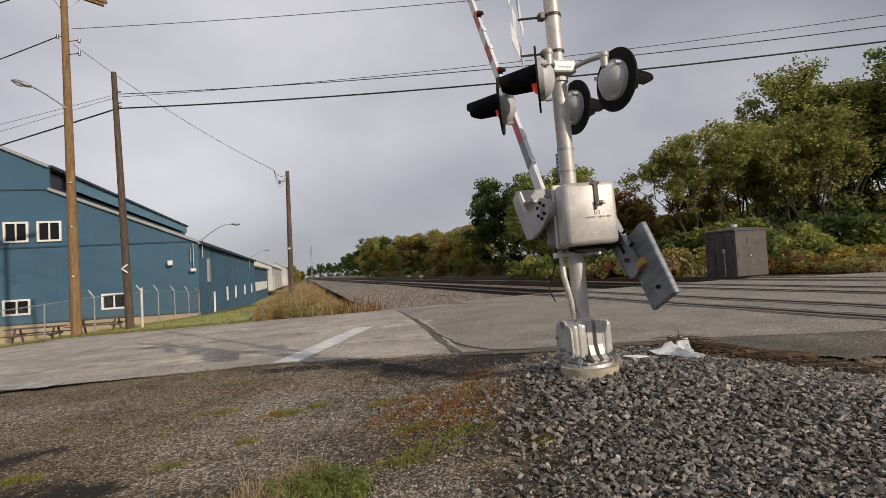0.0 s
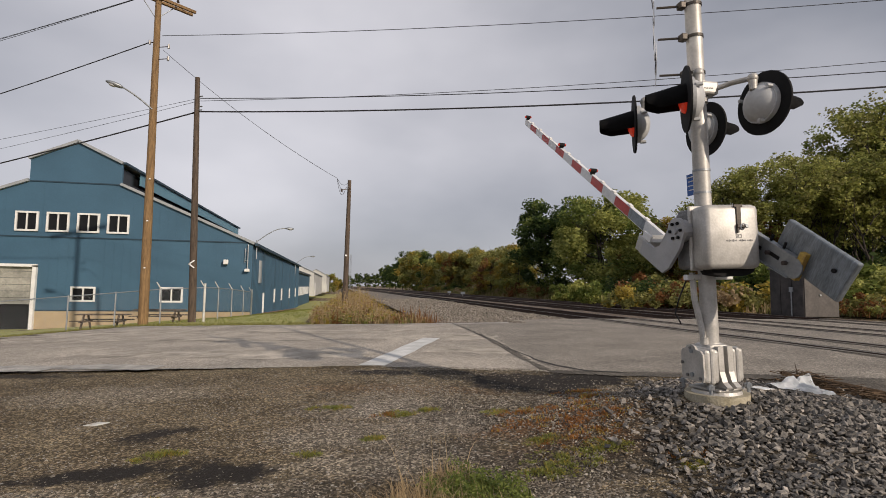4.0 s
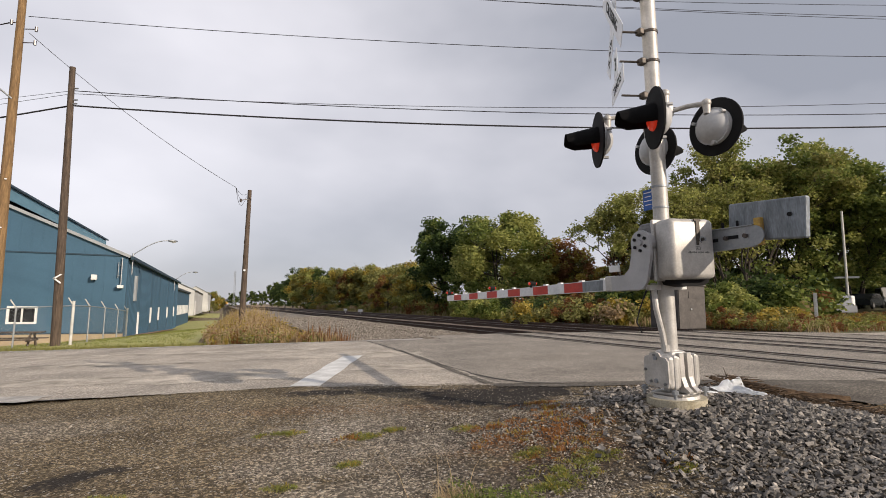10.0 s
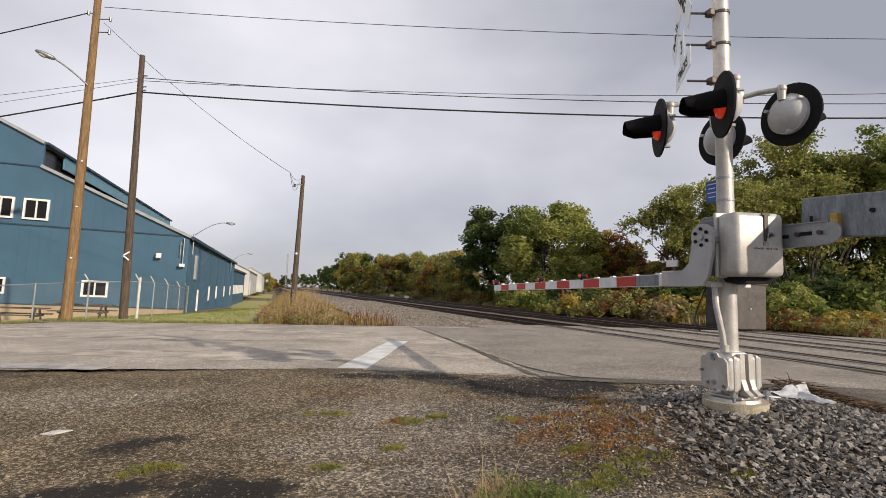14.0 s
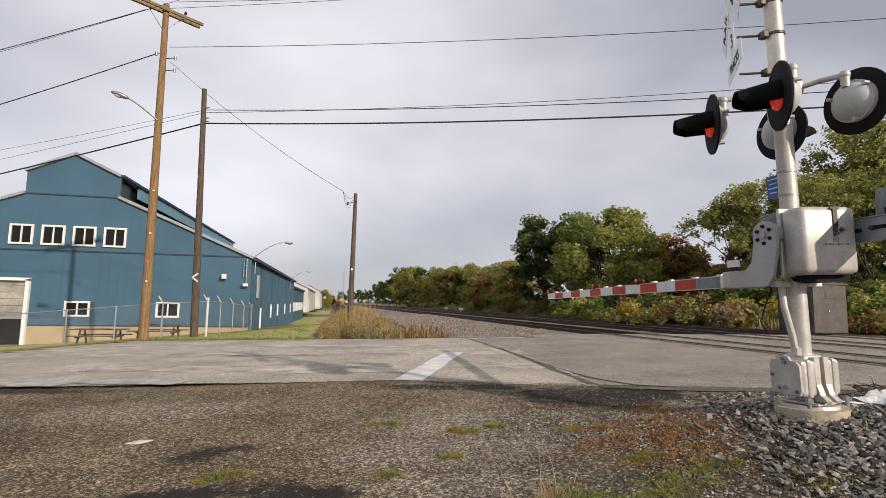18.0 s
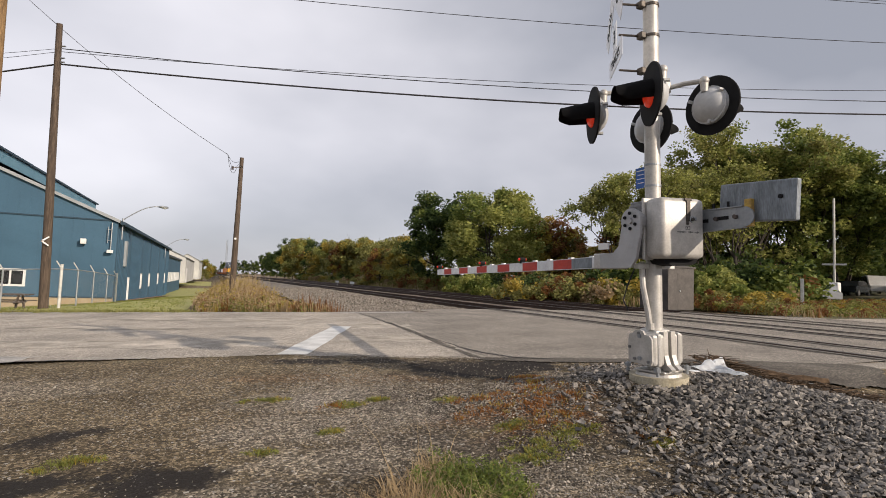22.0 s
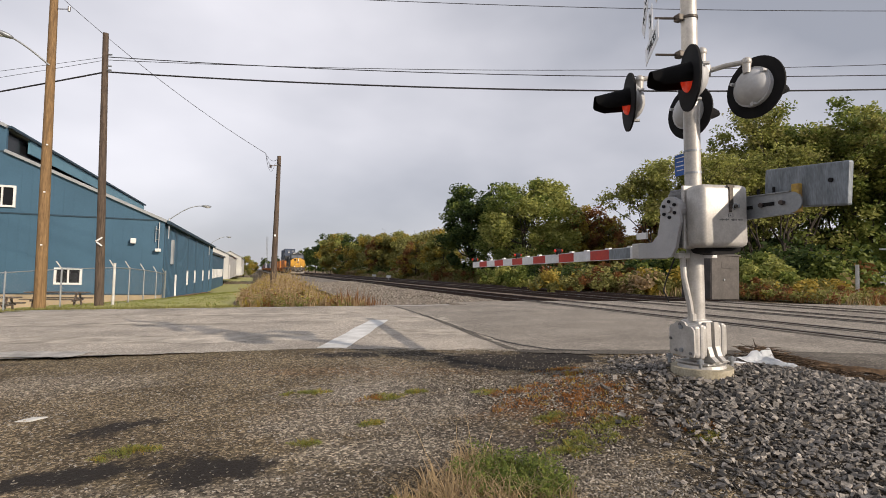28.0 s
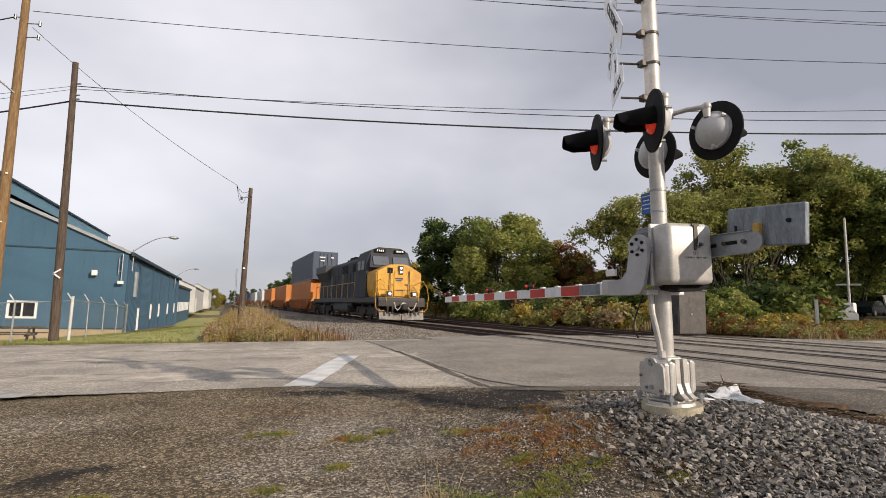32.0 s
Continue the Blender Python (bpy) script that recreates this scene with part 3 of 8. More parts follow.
def rod(bm, a, b, r0, r1=None, seg=12, caps=True):
    a, b = Vector(a), Vector(b)
    q = (b - a).to_track_quat("Z", "Y").to_matrix().to_4x4()
    bmesh.ops.create_cone(bm, cap_ends=caps, cap_tris=False, segments=seg, radius1=r0, radius2=r0 if r1 is None else r1, depth=(b - a).length, matrix=Matrix.Translation((a + b) / 2) @ q)
    return bm


def tube(bm, pts, r, seg=8, radii=None):
    """A bent pipe through points, as one skin."""
    pts = [Vector(p) for p in pts]
    rings = []
    for i, p in enumerate(pts):
        d = (pts[min(i + 1, len(pts) - 1)] - pts[max(i - 1, 0)]).normalized()
        q = d.to_track_quat("Z", "Y").to_matrix()
        k = radii[i] if radii else r
        rings.append([bm.verts.new(p + q @ Vector((k * math.cos(6.28319 * j / seg), k * math.sin(6.28319 * j / seg), 0))) for j in range(seg)])
    for a, b in zip(rings, rings[1:]):
        best = min(range(seg), key=lambda o: (a[0].co - b[o].co).length)
        for j in range(seg):
            bm.faces.new((a[j], a[(j + 1) % seg], b[(j + 1 + best) % seg], b[(j + best) % seg]))
    bm.faces.new(rings[0][::-1])
    bm.faces.new(rings[-1])
    return bm


def plate(bm, outline, depth, m=None):
    """A flat plate from an outline in x, z, of that depth in y."""
    m = m or Matrix()
    lo = [bm.verts.new(m @ Vector((x, -depth / 2, z))) for x, z in outline]
    hi = [bm.verts.new(m @ Vector((x, depth / 2, z))) for x, z in outline]
    bm.faces.new(lo)
    bm.faces.new(hi[::-1])
    for i in range(len(lo)):
        j = (i + 1) % len(lo)
        bm.faces.new((lo[j], lo[i], hi[i], hi[j]))
    bmesh.ops.recalc_face_normals(bm, faces=bm.faces)
    return bm


def B():
    return bmesh.new()


def smooth(ob, angle=35):
    for p in ob.data.polygons:
        p.use_smooth = True
    ob.data.set_sharp_from_angle(angle=radians(angle))
    return ob


# ---- lie of the land ----
def uv_of(x, y):
    """Along the road and across it."""
    return 0.927 * x - 0.375 * y, 0.375 * x + 0.927 * y


def xy_of(u, v):
    return 0.927 * u + 0.375 * v, -0.375 * u + 0.927 * v


def ramp(t, a, b):
    t = min(1.0, max(0.0, (t - a) / (b - a)))
    return t * t * (3 - 2 * t)


FALL = ((-60, -3.0), (-36, -2.5), (-22.5, -1.42), (-16, -0.74), (-3, -0.25), (3, -0.14), (9, -0.13), (200, -0.13))
FALL_U, FALL_Z = [p[0] for p in FALL], [p[1] for p in FALL]


def gz(x, y):
    """Height of the ground."""
    u, v = uv_of(x, y)
    z = float(np.interp(u, FALL_U, FALL_Z))
    z = z * (1 - ramp(x, 3.0, 7.0)) - 0.13 * ramp(x, 3.0, 7.0)
    z -= 0.1 * (1 - ramp(v, 2.5, 6.4)) * (1 - ramp(u, 1.0, 4))
    z += 0.25 * math.exp(-((x - 2.75) ** 2) / 2.2 - (y - 4.1) ** 2 / 1.1)
    z -= 0.28 * ramp(x, 3.8, 6.5) * (1 - ramp(v, 5.2, 6.9))
    z += 2.6 * ramp(x, 26, 95)
    z -= 0.25 * (1 - ramp(abs(x - 1.2), 0.5, 3.0)) * ramp(v, 17.5, 21.0)
    k = 1 - ramp(v, 5.4, 6.6)
    if k:
        z += k * (0.018 * noise.noise((x * 1.3, y * 1.3, 0.3)) + 0.008 * noise.noise((x * 5, y * 5, 2.1)))
    return z


ROAD_U, ROAD_V = (-30, -12, -9, -7, -5.2, -3.3, -1.5, 0.5, 2.5, 3.2, 9.5), (6.2, 6.25, 6.3, 6.58, 6.85, 7.18, 7.1, 7.05, 7.0, 6.9, 5.2)


def road_edge(u):
    """Where the worn asphalt ends, across the road."""
    return float(np.interp(u, ROAD_U, ROAD_V)) + 0.07 * noise.noise((u * 1.6, 3.0, 0)) + 0.06 * noise.noise((u * 6, 0, 1)) + 0.03 * noise.noise((u * 19, 0, 5))


def dirt_z(x, y):
    """Top of the dirt, which runs up flush to the road edge."""
    u, v = uv_of(x, y)
    return gz(x, y) - 0.03 + 0.024 * ramp(v, 6.0, 6.9) * (1 - ramp(v, 7.5, 8.3)) * ramp(u, -6.2, -4.2) - 0.42 * ramp(x, 2.0, 3.0) * (1 - ramp(x, 20.6, 21.4)) * ramp(y, 10.0, 12.0)


def sheet(name, xs, ys, lift, material, conv=None, hf=None, skip=None):
    vs, fs = [], []
    for a in xs:
        for c in ys:
            x, y = conv(a, c) if conv else (a, c)
            vs.append((x, y, (hf or gz)(x, y) + lift))
    n = len(ys)
    for i in range(len(xs) - 1):
        for j in range(n - 1):
            if skip and skip((xs[i] + xs[i + 1]) / 2, (ys[j] + ys[j + 1]) / 2):
                continue
            fs.append((i * n + j, (i + 1) * n + j, (i + 1) * n + j + 1, i * n + j + 1))
    me = bpy.data.meshes.new(name)
    me.from_pydata(vs, [], fs)
    me.materials.append(material)
    for p in me.polygons:
        p.use_smooth = True
    return tagged(new(name, me), kind="structure")


def steps(*marks):
    out = []
    for (a, n), (b, _) in zip(marks, marks[1:]):
        out += [a + (b - a) * i / n for i in range(n)]
    return out + [marks[-1][0]]


def patch(name, u0, u1, v0, v1, lift, material, nu=14, nv=6, wob=0.0, seed=0, label=""):
    """A thin repair or marking that follows the road, with an uneven outline."""
    vs, fs = [], []
    for i in range(nu + 1):
        a = i / nu
        lo = v0 + wob * noise.noise((a * 5, seed, 0.0))
        hi = v1 + wob * noise.noise((a * 5, seed, 7.0))
        for j in range(nv + 1):
            b = j / nv
            u = u0 + (u1 - u0) * a + wob * noise.noise((b * 4, seed, 13.0)) * (1 if i in (0, nu) else 0)
            x, y = xy_of(u, lo + (hi - lo) * b)
            vs.append((x, y, gz(x, y) + lift))
    for i in range(nu):
        for j in range(nv):
            k = i * (nv + 1) + j
            fs.append((k, k + nv + 1, k + nv + 2, k + 1))
    me = bpy.data.meshes.new(name)
    me.from_pydata(vs, [], fs)
    me.materials.append(material)
    return tagged(new(name, me), label=label, kind="structure")


def strip(name, pts, width, lift, material, label="", seed=1, ragged=0.0):
    """A narrow line along points on the ground: a crack, a seam or a tyre mark."""
    vs, fs = [], []
    fine = []
    for (x0, y0), (x1, y1) in zip(pts, pts[1:]):
        k = max(2, int(math.hypot(x1 - x0, y1 - y0) / 0.25))
        fine += [(x0 + (x1 - x0) * i / k, y0 + (y1 - y0) * i / k) for i in range(k)]
    fine.append(pts[-1])
    for i, (x, y) in enumerate(fine):
        a, b = fine[max(0, i - 1)], fine[min(len(fine) - 1, i + 1)]
        d = Vector((b[0] - a[0], b[1] - a[1])).normalized()
        j = ragged * noise.noise((i * 0.7, seed, 0.5))
        w = width * (1 + 0.6 * noise.noise((i * 0.5, seed, 3.5))) / 2
        for sgn in (-1, 1):
            px, py = x - d.y * (sgn * w + j), y + d.x * (sgn * w + j)
            vs.append((px, py, gz(px, py) + lift))
    for i in range(len(fine) - 1):
        fs.append((2 * i, 2 * i + 2, 2 * i + 3, 2 * i + 1))
    me = bpy.data.meshes.new(name)
    me.from_pydata(vs, [], fs)
    me.materials.append(material)
    return tagged(new(name, me), label=label, kind="structure")


# ---- setting ----
ground = sheet("ground", steps((-1500, 6), (-80, 24), (-8, 90), (10, 26), (80, 8), (400, 4), (1500, 1)), steps((-1500, 6), (-40, 16), (-4, 90), (14, 30), (90, 8), (400, 4), (1500, 1)), 0.0, M["earth"], None, dirt_z)
road = sheet("road", steps((-80, 40), (-12, 330), (9.5, 1)), steps((5.2, 56), (7.5, 26), (16.4, 1)), 0.0, M["asphalt"], xy_of, None, lambda u, v: v < road_edge(u) or (u > 4.4 and v < 6.9))
crossing_deck = sheet("road_deck", steps((2.3, 60), (5.2, 70), (23, 1)), steps((4.9, 90), (16.9, 1)), 0.003, M["asphalt_grey"], None, lambda x, y: gz(x, y) + 0.02 * ramp(x, 6.9, 8.0) * (1 - ramp(x, 18.2, 19.4)),
                      lambda x, y: x < 2.44 + 0.066 * (y - 7.9) + 0.03 * noise.noise((y * 2, 0, 3)) or uv_of(x, y)[1] > (16.4 if x < 5.2 else 22) or (x < 5.3 and uv_of(x, y)[1] < max(6.9, road_edge(uv_of(x, y)[0]))))
EDGE_X, EDGE_Y = (1.2, 2.2, 2.8, 3.5, 4.2, 4.8, 5.2, 5.8, 6.4, 7.2), (7.0, 6.6, 6.25, 5.95, 5.7, 5.35, 4.7, 4.2, 4.0, 4.6)


def off_shoulder(x, y):
    e = float(np.interp(x, EDGE_X, EDGE_Y)) + 0.1 * noise.noise((x * 3.5, 0, 4)) + 0.05 * noise.noise((x * 14, 0, 9))
    return y < e or uv_of(x, y)[1] > 7.2


shoulder = sheet("road_shoulder", steps((2.2, 140), (7.2, 1)), steps((3.7, 100), (6.9, 1)), 0.004, M["asphalt_dirty"], None, None, off_shoulder)
far_road = sheet("road_far", steps((22, 20), (160, 1)), steps((3.5, 8), (13.5, 1)), 0.02, M["asphalt"])
lawn = sheet("lawn", steps((-60, 50), (-1.0, 1)), steps((19, 60), (240, 1)), -0.02, M["lawn"], None, None, lambda x, y: uv_of(x, y)[1] < 16.9)
sheet("bare_soil", steps((-7.3, 6), (-5.3, 1)), steps((35.5, 30), (75, 1)), 0.05, M["soil"], None, None, lambda x, y: x > -6.2 + 0.7 * noise.noise((y * 0.4, 1, 0)))
verge = sheet("lawn_far", steps((23, 20), (130, 1)), steps((14, 30), (60, 1)), -0.01, M["field"])

stop_line = patch("stop_line", -3.27, -2.85, 7.2, 11.5, 0.006, M["paint"], 6, 20, 0.03, 3, "worn white painted stop line")
patch("road_patch", -4.6, -1.6, 11.2, 12.4, 0.004, M["asphalt_pale"], 20, 5, 0.5, 5)
patch("road_patch", -2.7, -1.1, 8.9, 9.7, 0.004, M["asphalt_pale"], 20, 4, 0.35, 9)
patch("road_patch", -9.5, -3.5, 8.0, 8.9, 0.004, M["asphalt_pale"], 20, 4, 0.4, 15)
patch("road_patch", -19.0, -4.0, 13.2, 14.1, 0.004, M["asphalt_pale"], 30, 3, 0.3, 25)
patch("road_patch", -16.0, -6.0, 10.9, 11.5, 0.004, M["asphalt_pale"], 24, 3, 0.4, 29)
patch("road_patch", -30.0, -13.0, 12.2, 12.8, 0.004, M["asphalt_pale"], 24, 3, 0.3, 33)
patch("road_edge", -24.0, -1.6, 16.28, 16.7, 0.008, M["concrete"], 60, 3, 0.16, 71, "crumbling pale edge of the road")
patch("road_patch", -9.9, -8.0, 6.36, 6.92, 0.012, M["concrete"], 16, 3, 0.2, 41, "broken pale concrete road edge")
patch("road_patch", -8.0, -6.3, 6.6, 7.08, 0.012, M["concrete"], 16, 3, 0.2, 47, "broken pale concrete road edge")
strip("road_seam", ((2.8, 12.6), (2.5, 9.6), (2.2, 6.9)), 0.12, 0.006, M["asphalt_dirty"], "dark sealed seam in the asphalt", 61, 0.03)
strip("road_seam", ((2.93, 12.6), (2.64, 10.0), (2.36, 7.6)), 0.1, 0.006, M["asphalt_pale"], "pale worn strip beside the seam", 63, 0.03)
for pts, w in (
    (((3.05, 17.2), (2.75, 11.9), (2.44, 7.9)), 0.03),
    (((2.44, 7.9), (2.48, 7.2), (2.72, 6.7), (3.1, 6.4)), 0.06),
    (((2.7, 11.0), (3.2, 10.2), (3.3, 9.4)), 0.014),
    (((-9.8, 10.4), (-6.4, 9.3), (-4.4, 8.72), (-2.9, 8.45)), 0.05),
    (((-1.3, 13.6), (-0.3, 12.2), (0.5, 11.6)), 0.012),
    (((-7.0, 15.0), (-2.0, 12.6), (0.2, 12.1)), 0.016),
):
    strip("road_crack", pts, w, 0.009, M["tar"], "dark crack in the asphalt", int(w * 1000), 0.06)

# ---- tracks ----
RAIL_Z = -0.08
TRACKS = (8.88, 13.1, 17.3)
TRACK_TURN = pose(8.88, 18, 0, 0, 0, 0.8) @ pose(-8.88, -18, 0)

sheet("ballast_bed", steps((7.55, 26), (21.5, 1)), steps((16.9, 30), (40, 30), (120, 16), (720, 1)), -0.012, M["ballast_brown"], None, lambda x, y: -0.33 + 0.12 * ramp(x, 5.0, 7.0) + 0.04 * noise.noise((x * 1.2, y * 0.6, 0)))
sheet("ballast_bed", steps((2.4, 12), (6.2, 24), (21.5, 1)), steps((16.9, 30), (40, 30), (120, 16), (720, 1)), -0.02, M["ballast"], None, lambda x, y: -0.33 + 0.12 * ramp(x, 5.0, 7.0) + 0.04 * noise.noise((x * 1.2, y * 0.6, 0)))
sheet("ballast_bed", steps((6.6, 24), (21.5, 1)), steps((-60, 20), (-3, 14), (4.95, 1)), -0.02, M["ballast"], None, lambda x, y: -0.33 + 0.12 * ramp(x, 6.2, 7.6) + 0.02 * noise.noise((x * 2, y * 2, 0)))

sleeper_bm = B()
box(sleeper_bm, (0, 0, 0), (2.6, 0.22, 0.16))
sleeper_me = bpy.data.meshes.new("sleeper")
sleeper_bm.to_mesh(sleeper_me)
sleeper_bm.free()
sleeper_me.materials.append(M["sleeper"])
for cx in TRACKS:
    track = tagged(new("track"), "rusty railway track on timber sleepers and grey ballast", "railway track", "railway tracks", "structure")
    track.matrix_basis = TRACK_TURN
    for sx in (-0.755, 0.755):
        bm = B()
        y0, y1 = -60, 1000
        out = [(-0.07, -0.17), (0.07, -0.17), (0.07, -0.155), (0.012, -0.14), (0.012, -0.045), (0.036, -0.035), (0.036, -0.008), (0.028, 0.0), (-0.028, 0.0), (-0.036, -0.008), (-0.036, -0.035), (-0.012, -0.045), (-0.012, -0.14), (-0.07, -0.155)]
        plate(bm, out, y1 - y0, pose(cx + sx, (y0 + y1) / 2, RAIL_Z))
        part("rail", bm, M["rail"], track)
        bm = B()
        box(bm, (cx + sx, (y0 + y1) / 2, RAIL_Z + 0.002), (0.05, y1 - y0, 0.004))
        part("rail_head", bm, M["rail_top"], track, "worn bright running surface")
    y = 17.2
    while y < 70:
        o = new("sleeper", sleeper_me)
        o.parent, o.location = track, (cx, y, RAIL_Z - 0.245)
        y += 0.55
    y = -3.0
    while y < 4.9:
        o = new("sleeper", sleeper_me)
        o.parent, o.location = track, (cx, y, RAIL_Z - 0.245)
        y += 0.55
    bm = B()
    y = 70
    while y < 300:
        box(bm, (cx, y, RAIL_Z - 0.245), (2.6, 0.22, 0.16))
        y += 0.55
    tagged(part("sleepers", bm, M["sleeper"], track), kind="stuff")
    # timber beside the rails in the crossing; dark strips stand in for shaded gaps
    for sx in (-0.755, 0.755):
        for off in (-0.14, 0.14):
            bm = B()
            box(bm, (cx + sx + off * 1.2, 10.9, RAIL_Z - 0.077), (0.13, 12.0, 0.13))
            part("flangeway_timber", bm, M["timber_worn"], track, "grey worn timber beside the rail")
        bm = B()
        for off in (-0.07, 0.07):
            box(bm, (cx + sx + off, 10.9, RAIL_Z - 0.078), (0.068, 12.0, 0.124))
        part("flangeway", bm, M["tar"], track, "dark strip for the shaded gap beside the rail")

for k, cx in enumerate(TRACKS):
    for j, off in enumerate((-1.0, -0.5, 0.52, 0.98)):
        pts = [(cx + off + 0.014 * (18 - y), y) for y in (5.0, 7.5, 10.0, 12.5, 15.0, 16.6)]
        strip("worn_asphalt", pts, (0.1, 0.16, 0.09, 0.13)[(j + k) % 4], 0.03, M["tar"] if (j + k) % 2 else M["asphalt_dirty"], "dark broken asphalt edge beside the rail", 80 + 5 * k + j, 0.12)

# ---- building ----
FY, BX0, BX1, BEND = 41.8, -33.2, -7.45, 86.0
building = thing("building", pose(0, 0, 0), "long blue sheet-metal industrial building with monitor roof and white windows", "building")


def wall_x(name, x0, x1, z0, z1, y, material, holes=(), thick=0.25):
    """A wall along x with openings (xa, xb, za, zb), as one mesh."""
    bm = B()
    xs = sorted({x0, x1, *(h[0] for h in holes), *(h[1] for h in holes)})
    zs = sorted(z for z in {z0, z1, *(h[2] for h in holes), *(h[3] for h in holes)} if z0 <= z <= z1)
    for a, b in zip(xs, xs[1:]):
        for c, d in zip(zs, zs[1:]):
            mx, mz = (a + b) / 2, (c + d) / 2
            if not any(h[0] < mx < h[1] and h[2] < mz < h[3] for h in holes):
                box(bm, (mx, y + thick / 2, mz), (b - a, thick, d - c))
    bmesh.ops.remove_doubles(bm, verts=bm.verts, dist=1e-4)
    return part(name, bm, material, building)


UP = [(-23.68 + 1.99 * i, -22.2 + 1.99 * i, 4.52, 5.96) for i in range(4)]
LOW = [(-19.85, -18.22, -0.52, 0.58), (-13.9, -12.3, -0.52, 0.62)]
DOOR = (-26.45, -22.05, -3.3, 2.05)
wall_x("wall", BX0, BX1, -1.15, 4.15, FY, M["blue"], LOW + [DOOR])
bm = B()
plate(bm, [(BX0, 4.15), (BX1, 4.15), (-16.95, 8.2), (-23.0, 8.2)], 0.25, pose(0, FY + 0.125, 0))
gable = part("gable", bm, M["blue"], building)
bm = B()
plate(bm, [(-23.0, 8.2), (-16.95, 8.2), (-16.95, 9.85), (-19.95, 11.3), (-23.0, 9.85)], 0.25, pose(0, FY + 0.125, 0))
part("monitor_gable", bm, M["blue"], building)
wall_x("plinth", BX0, BX1, -3.4, -1.15, FY - 0.03, M["tan"], [DOOR], 0.28)
# standing ribs of the metal sheets
x = BX0 + 0.4
while x < BX1:
    top = 4.1
    if not any(a - 0.15 < x < b + 0.15 for a, b, *_ in LOW + [DOOR]):
        part("rib", box(B(), (x, FY - 0.005, (top - 1.1) / 2), (0.05, 0.01, top + 1.1)), M["blue"], building)
    x += 0.6
x = BX0 + 0.4
while x < BX1 - 0.3:
    top = 4.15 + (8.2 - 4.15) * min(1.0, max(0.0, (BX1 - x) / (BX1 + 16.95) if x > -20 else (x - BX0) / (-23.0 - BX0)))
    if not any(a - 0.15 < x < b + 0.15 for a, b, *_ in UP):
        part("rib", box(B(), (x, FY - 0.005, (top + 4.2) / 2), (0.05, 0.01, max(0.05, top - 4.25))), M["blue"], building)
    x += 0.6
for z, x0, x1 in ((4.15, BX0, BX1), (8.2, -23.0, -16.95), (-1.15, BX0, DOOR[0]), (-1.15, DOOR[1], BX1)):
    bm = B()
    box(bm, ((x0 + x1) / 2, FY - 0.03, z), (x1 - x0, 0.06, 0.09))
    part("flashing", bm, M["blue_dark"], building)
# verge trims
for a, b in (((BX1 + 0.15, 4.1), (-16.95, 8.25)), ((-23.0, 8.25), (BX0 - 0.15, 4.1)), ((-16.9, 9.85), (-19.95, 11.32)), ((-19.95, 11.32), (-23.1, 9.85))):
    bm = B()
    d = math.hypot(b[0] - a[0], b[1] - a[1])
    box(bm, (0, 0, 0), (d, 0.3, 0.2), pose((a[0] + b[0]) / 2, FY - 0.06, (a[1] + b[1]) / 2, 0, -math.degrees(math.atan2(b[1] - a[1], b[0] - a[0])), 0))
    part("verge_trim", bm, M["trim_grey"], building, "pale grey verge flashing")


def window_unit(x0, x1, z0, z1, y):
    fr = B()
    w = 0.13
    box(fr, ((x0 + x1) / 2, y, z1 - w / 2), (x1 - x0, 0.12, w))
    box(fr, ((x0 + x1) / 2, y, z0 + w / 2), (x1 - x0, 0.12, w))
    box(fr, (x0 + w / 2, y, (z0 + z1) / 2), (w, 0.12, z1 - z0 - 2 * w))
    box(fr, (x1 - w / 2, y, (z0 + z1) / 2), (w, 0.12, z1 - z0 - 2 * w))
    win = part("window", fr, M["white"], building, "white-framed sliding window")
    mid = B()
    box(mid, ((x0 + x1) / 2, y + 0.01, (z0 + z1) / 2), (0.09, 0.08, z1 - z0 - 2 * w))
    part("mullion", mid, M["white"], win)
    for a, b in ((x0 + w, (x0 + x1) / 2 - 0.045), ((x0 + x1) / 2 + 0.045, x1 - w)):
        g = B()
        box(g, ((a + b) / 2, y + 0.05, (z0 + z1) / 2), (b - a, 0.02, z1 - z0 - 2 * w))
        part("pane", g, M["glass"], win)


for x0, x1, z0, z1 in UP:
    window_unit(x0, x1, z0, z1, FY - 0.075)
for x0, x1, z0, z1 in LOW:
    window_unit(x0, x1, z0, z1, FY - 0.02)
# the roller door, half in pale plastic, half dark
bm = B()
for sx in (DOOR[0] + 0.12, DOOR[1] - 0.12):
    box(bm, (sx, FY - 0.1, (DOOR[3] + DOOR[2]) / 2), (0.24, 0.3, DOOR[3] - DOOR[2]))
box(bm, ((DOOR[0] + DOOR[1]) / 2, FY - 0.1, DOOR[3]), (DOOR[1] - DOOR[0], 0.3, 0.2))
dr = part("door", bm, M["white"], building, "white-framed loading door, half open")
for k in range(6):
    bm = B()
    box(bm, ((DOOR[0] + DOOR[1]) / 2, FY + 0.1, 1.85 - 0.47 * k), (DOOR[1] - DOOR[0] - 0.4, 0.06, 0.45))
    part("door_panel", bm, M["door_pale"], dr, "scuffed pale grey door panel")
# near-black sheet stands in for the shade inside the open half
bm = B()
box(bm, ((DOOR[0] + DOOR[1]) / 2, FY + 0.9, -1.8), (DOOR[1] - DOOR[0], 0.1, 3.6))
part("door_screen", bm, M["glass"], dr, "dark sheet for the shaded interior")
# side wall along the lawn, roof, monitor
SIDE_WIN = [(47.9, 48.5, -1.9, 0.2), (55.5, 56.3, -0.9, 0.5), (62.0, 62.9, -0.85, 0.5), (71.0, 72.0, -0.8, 0.5), (80.0, 81.0, -0.8, 0.5)]
bm = B()
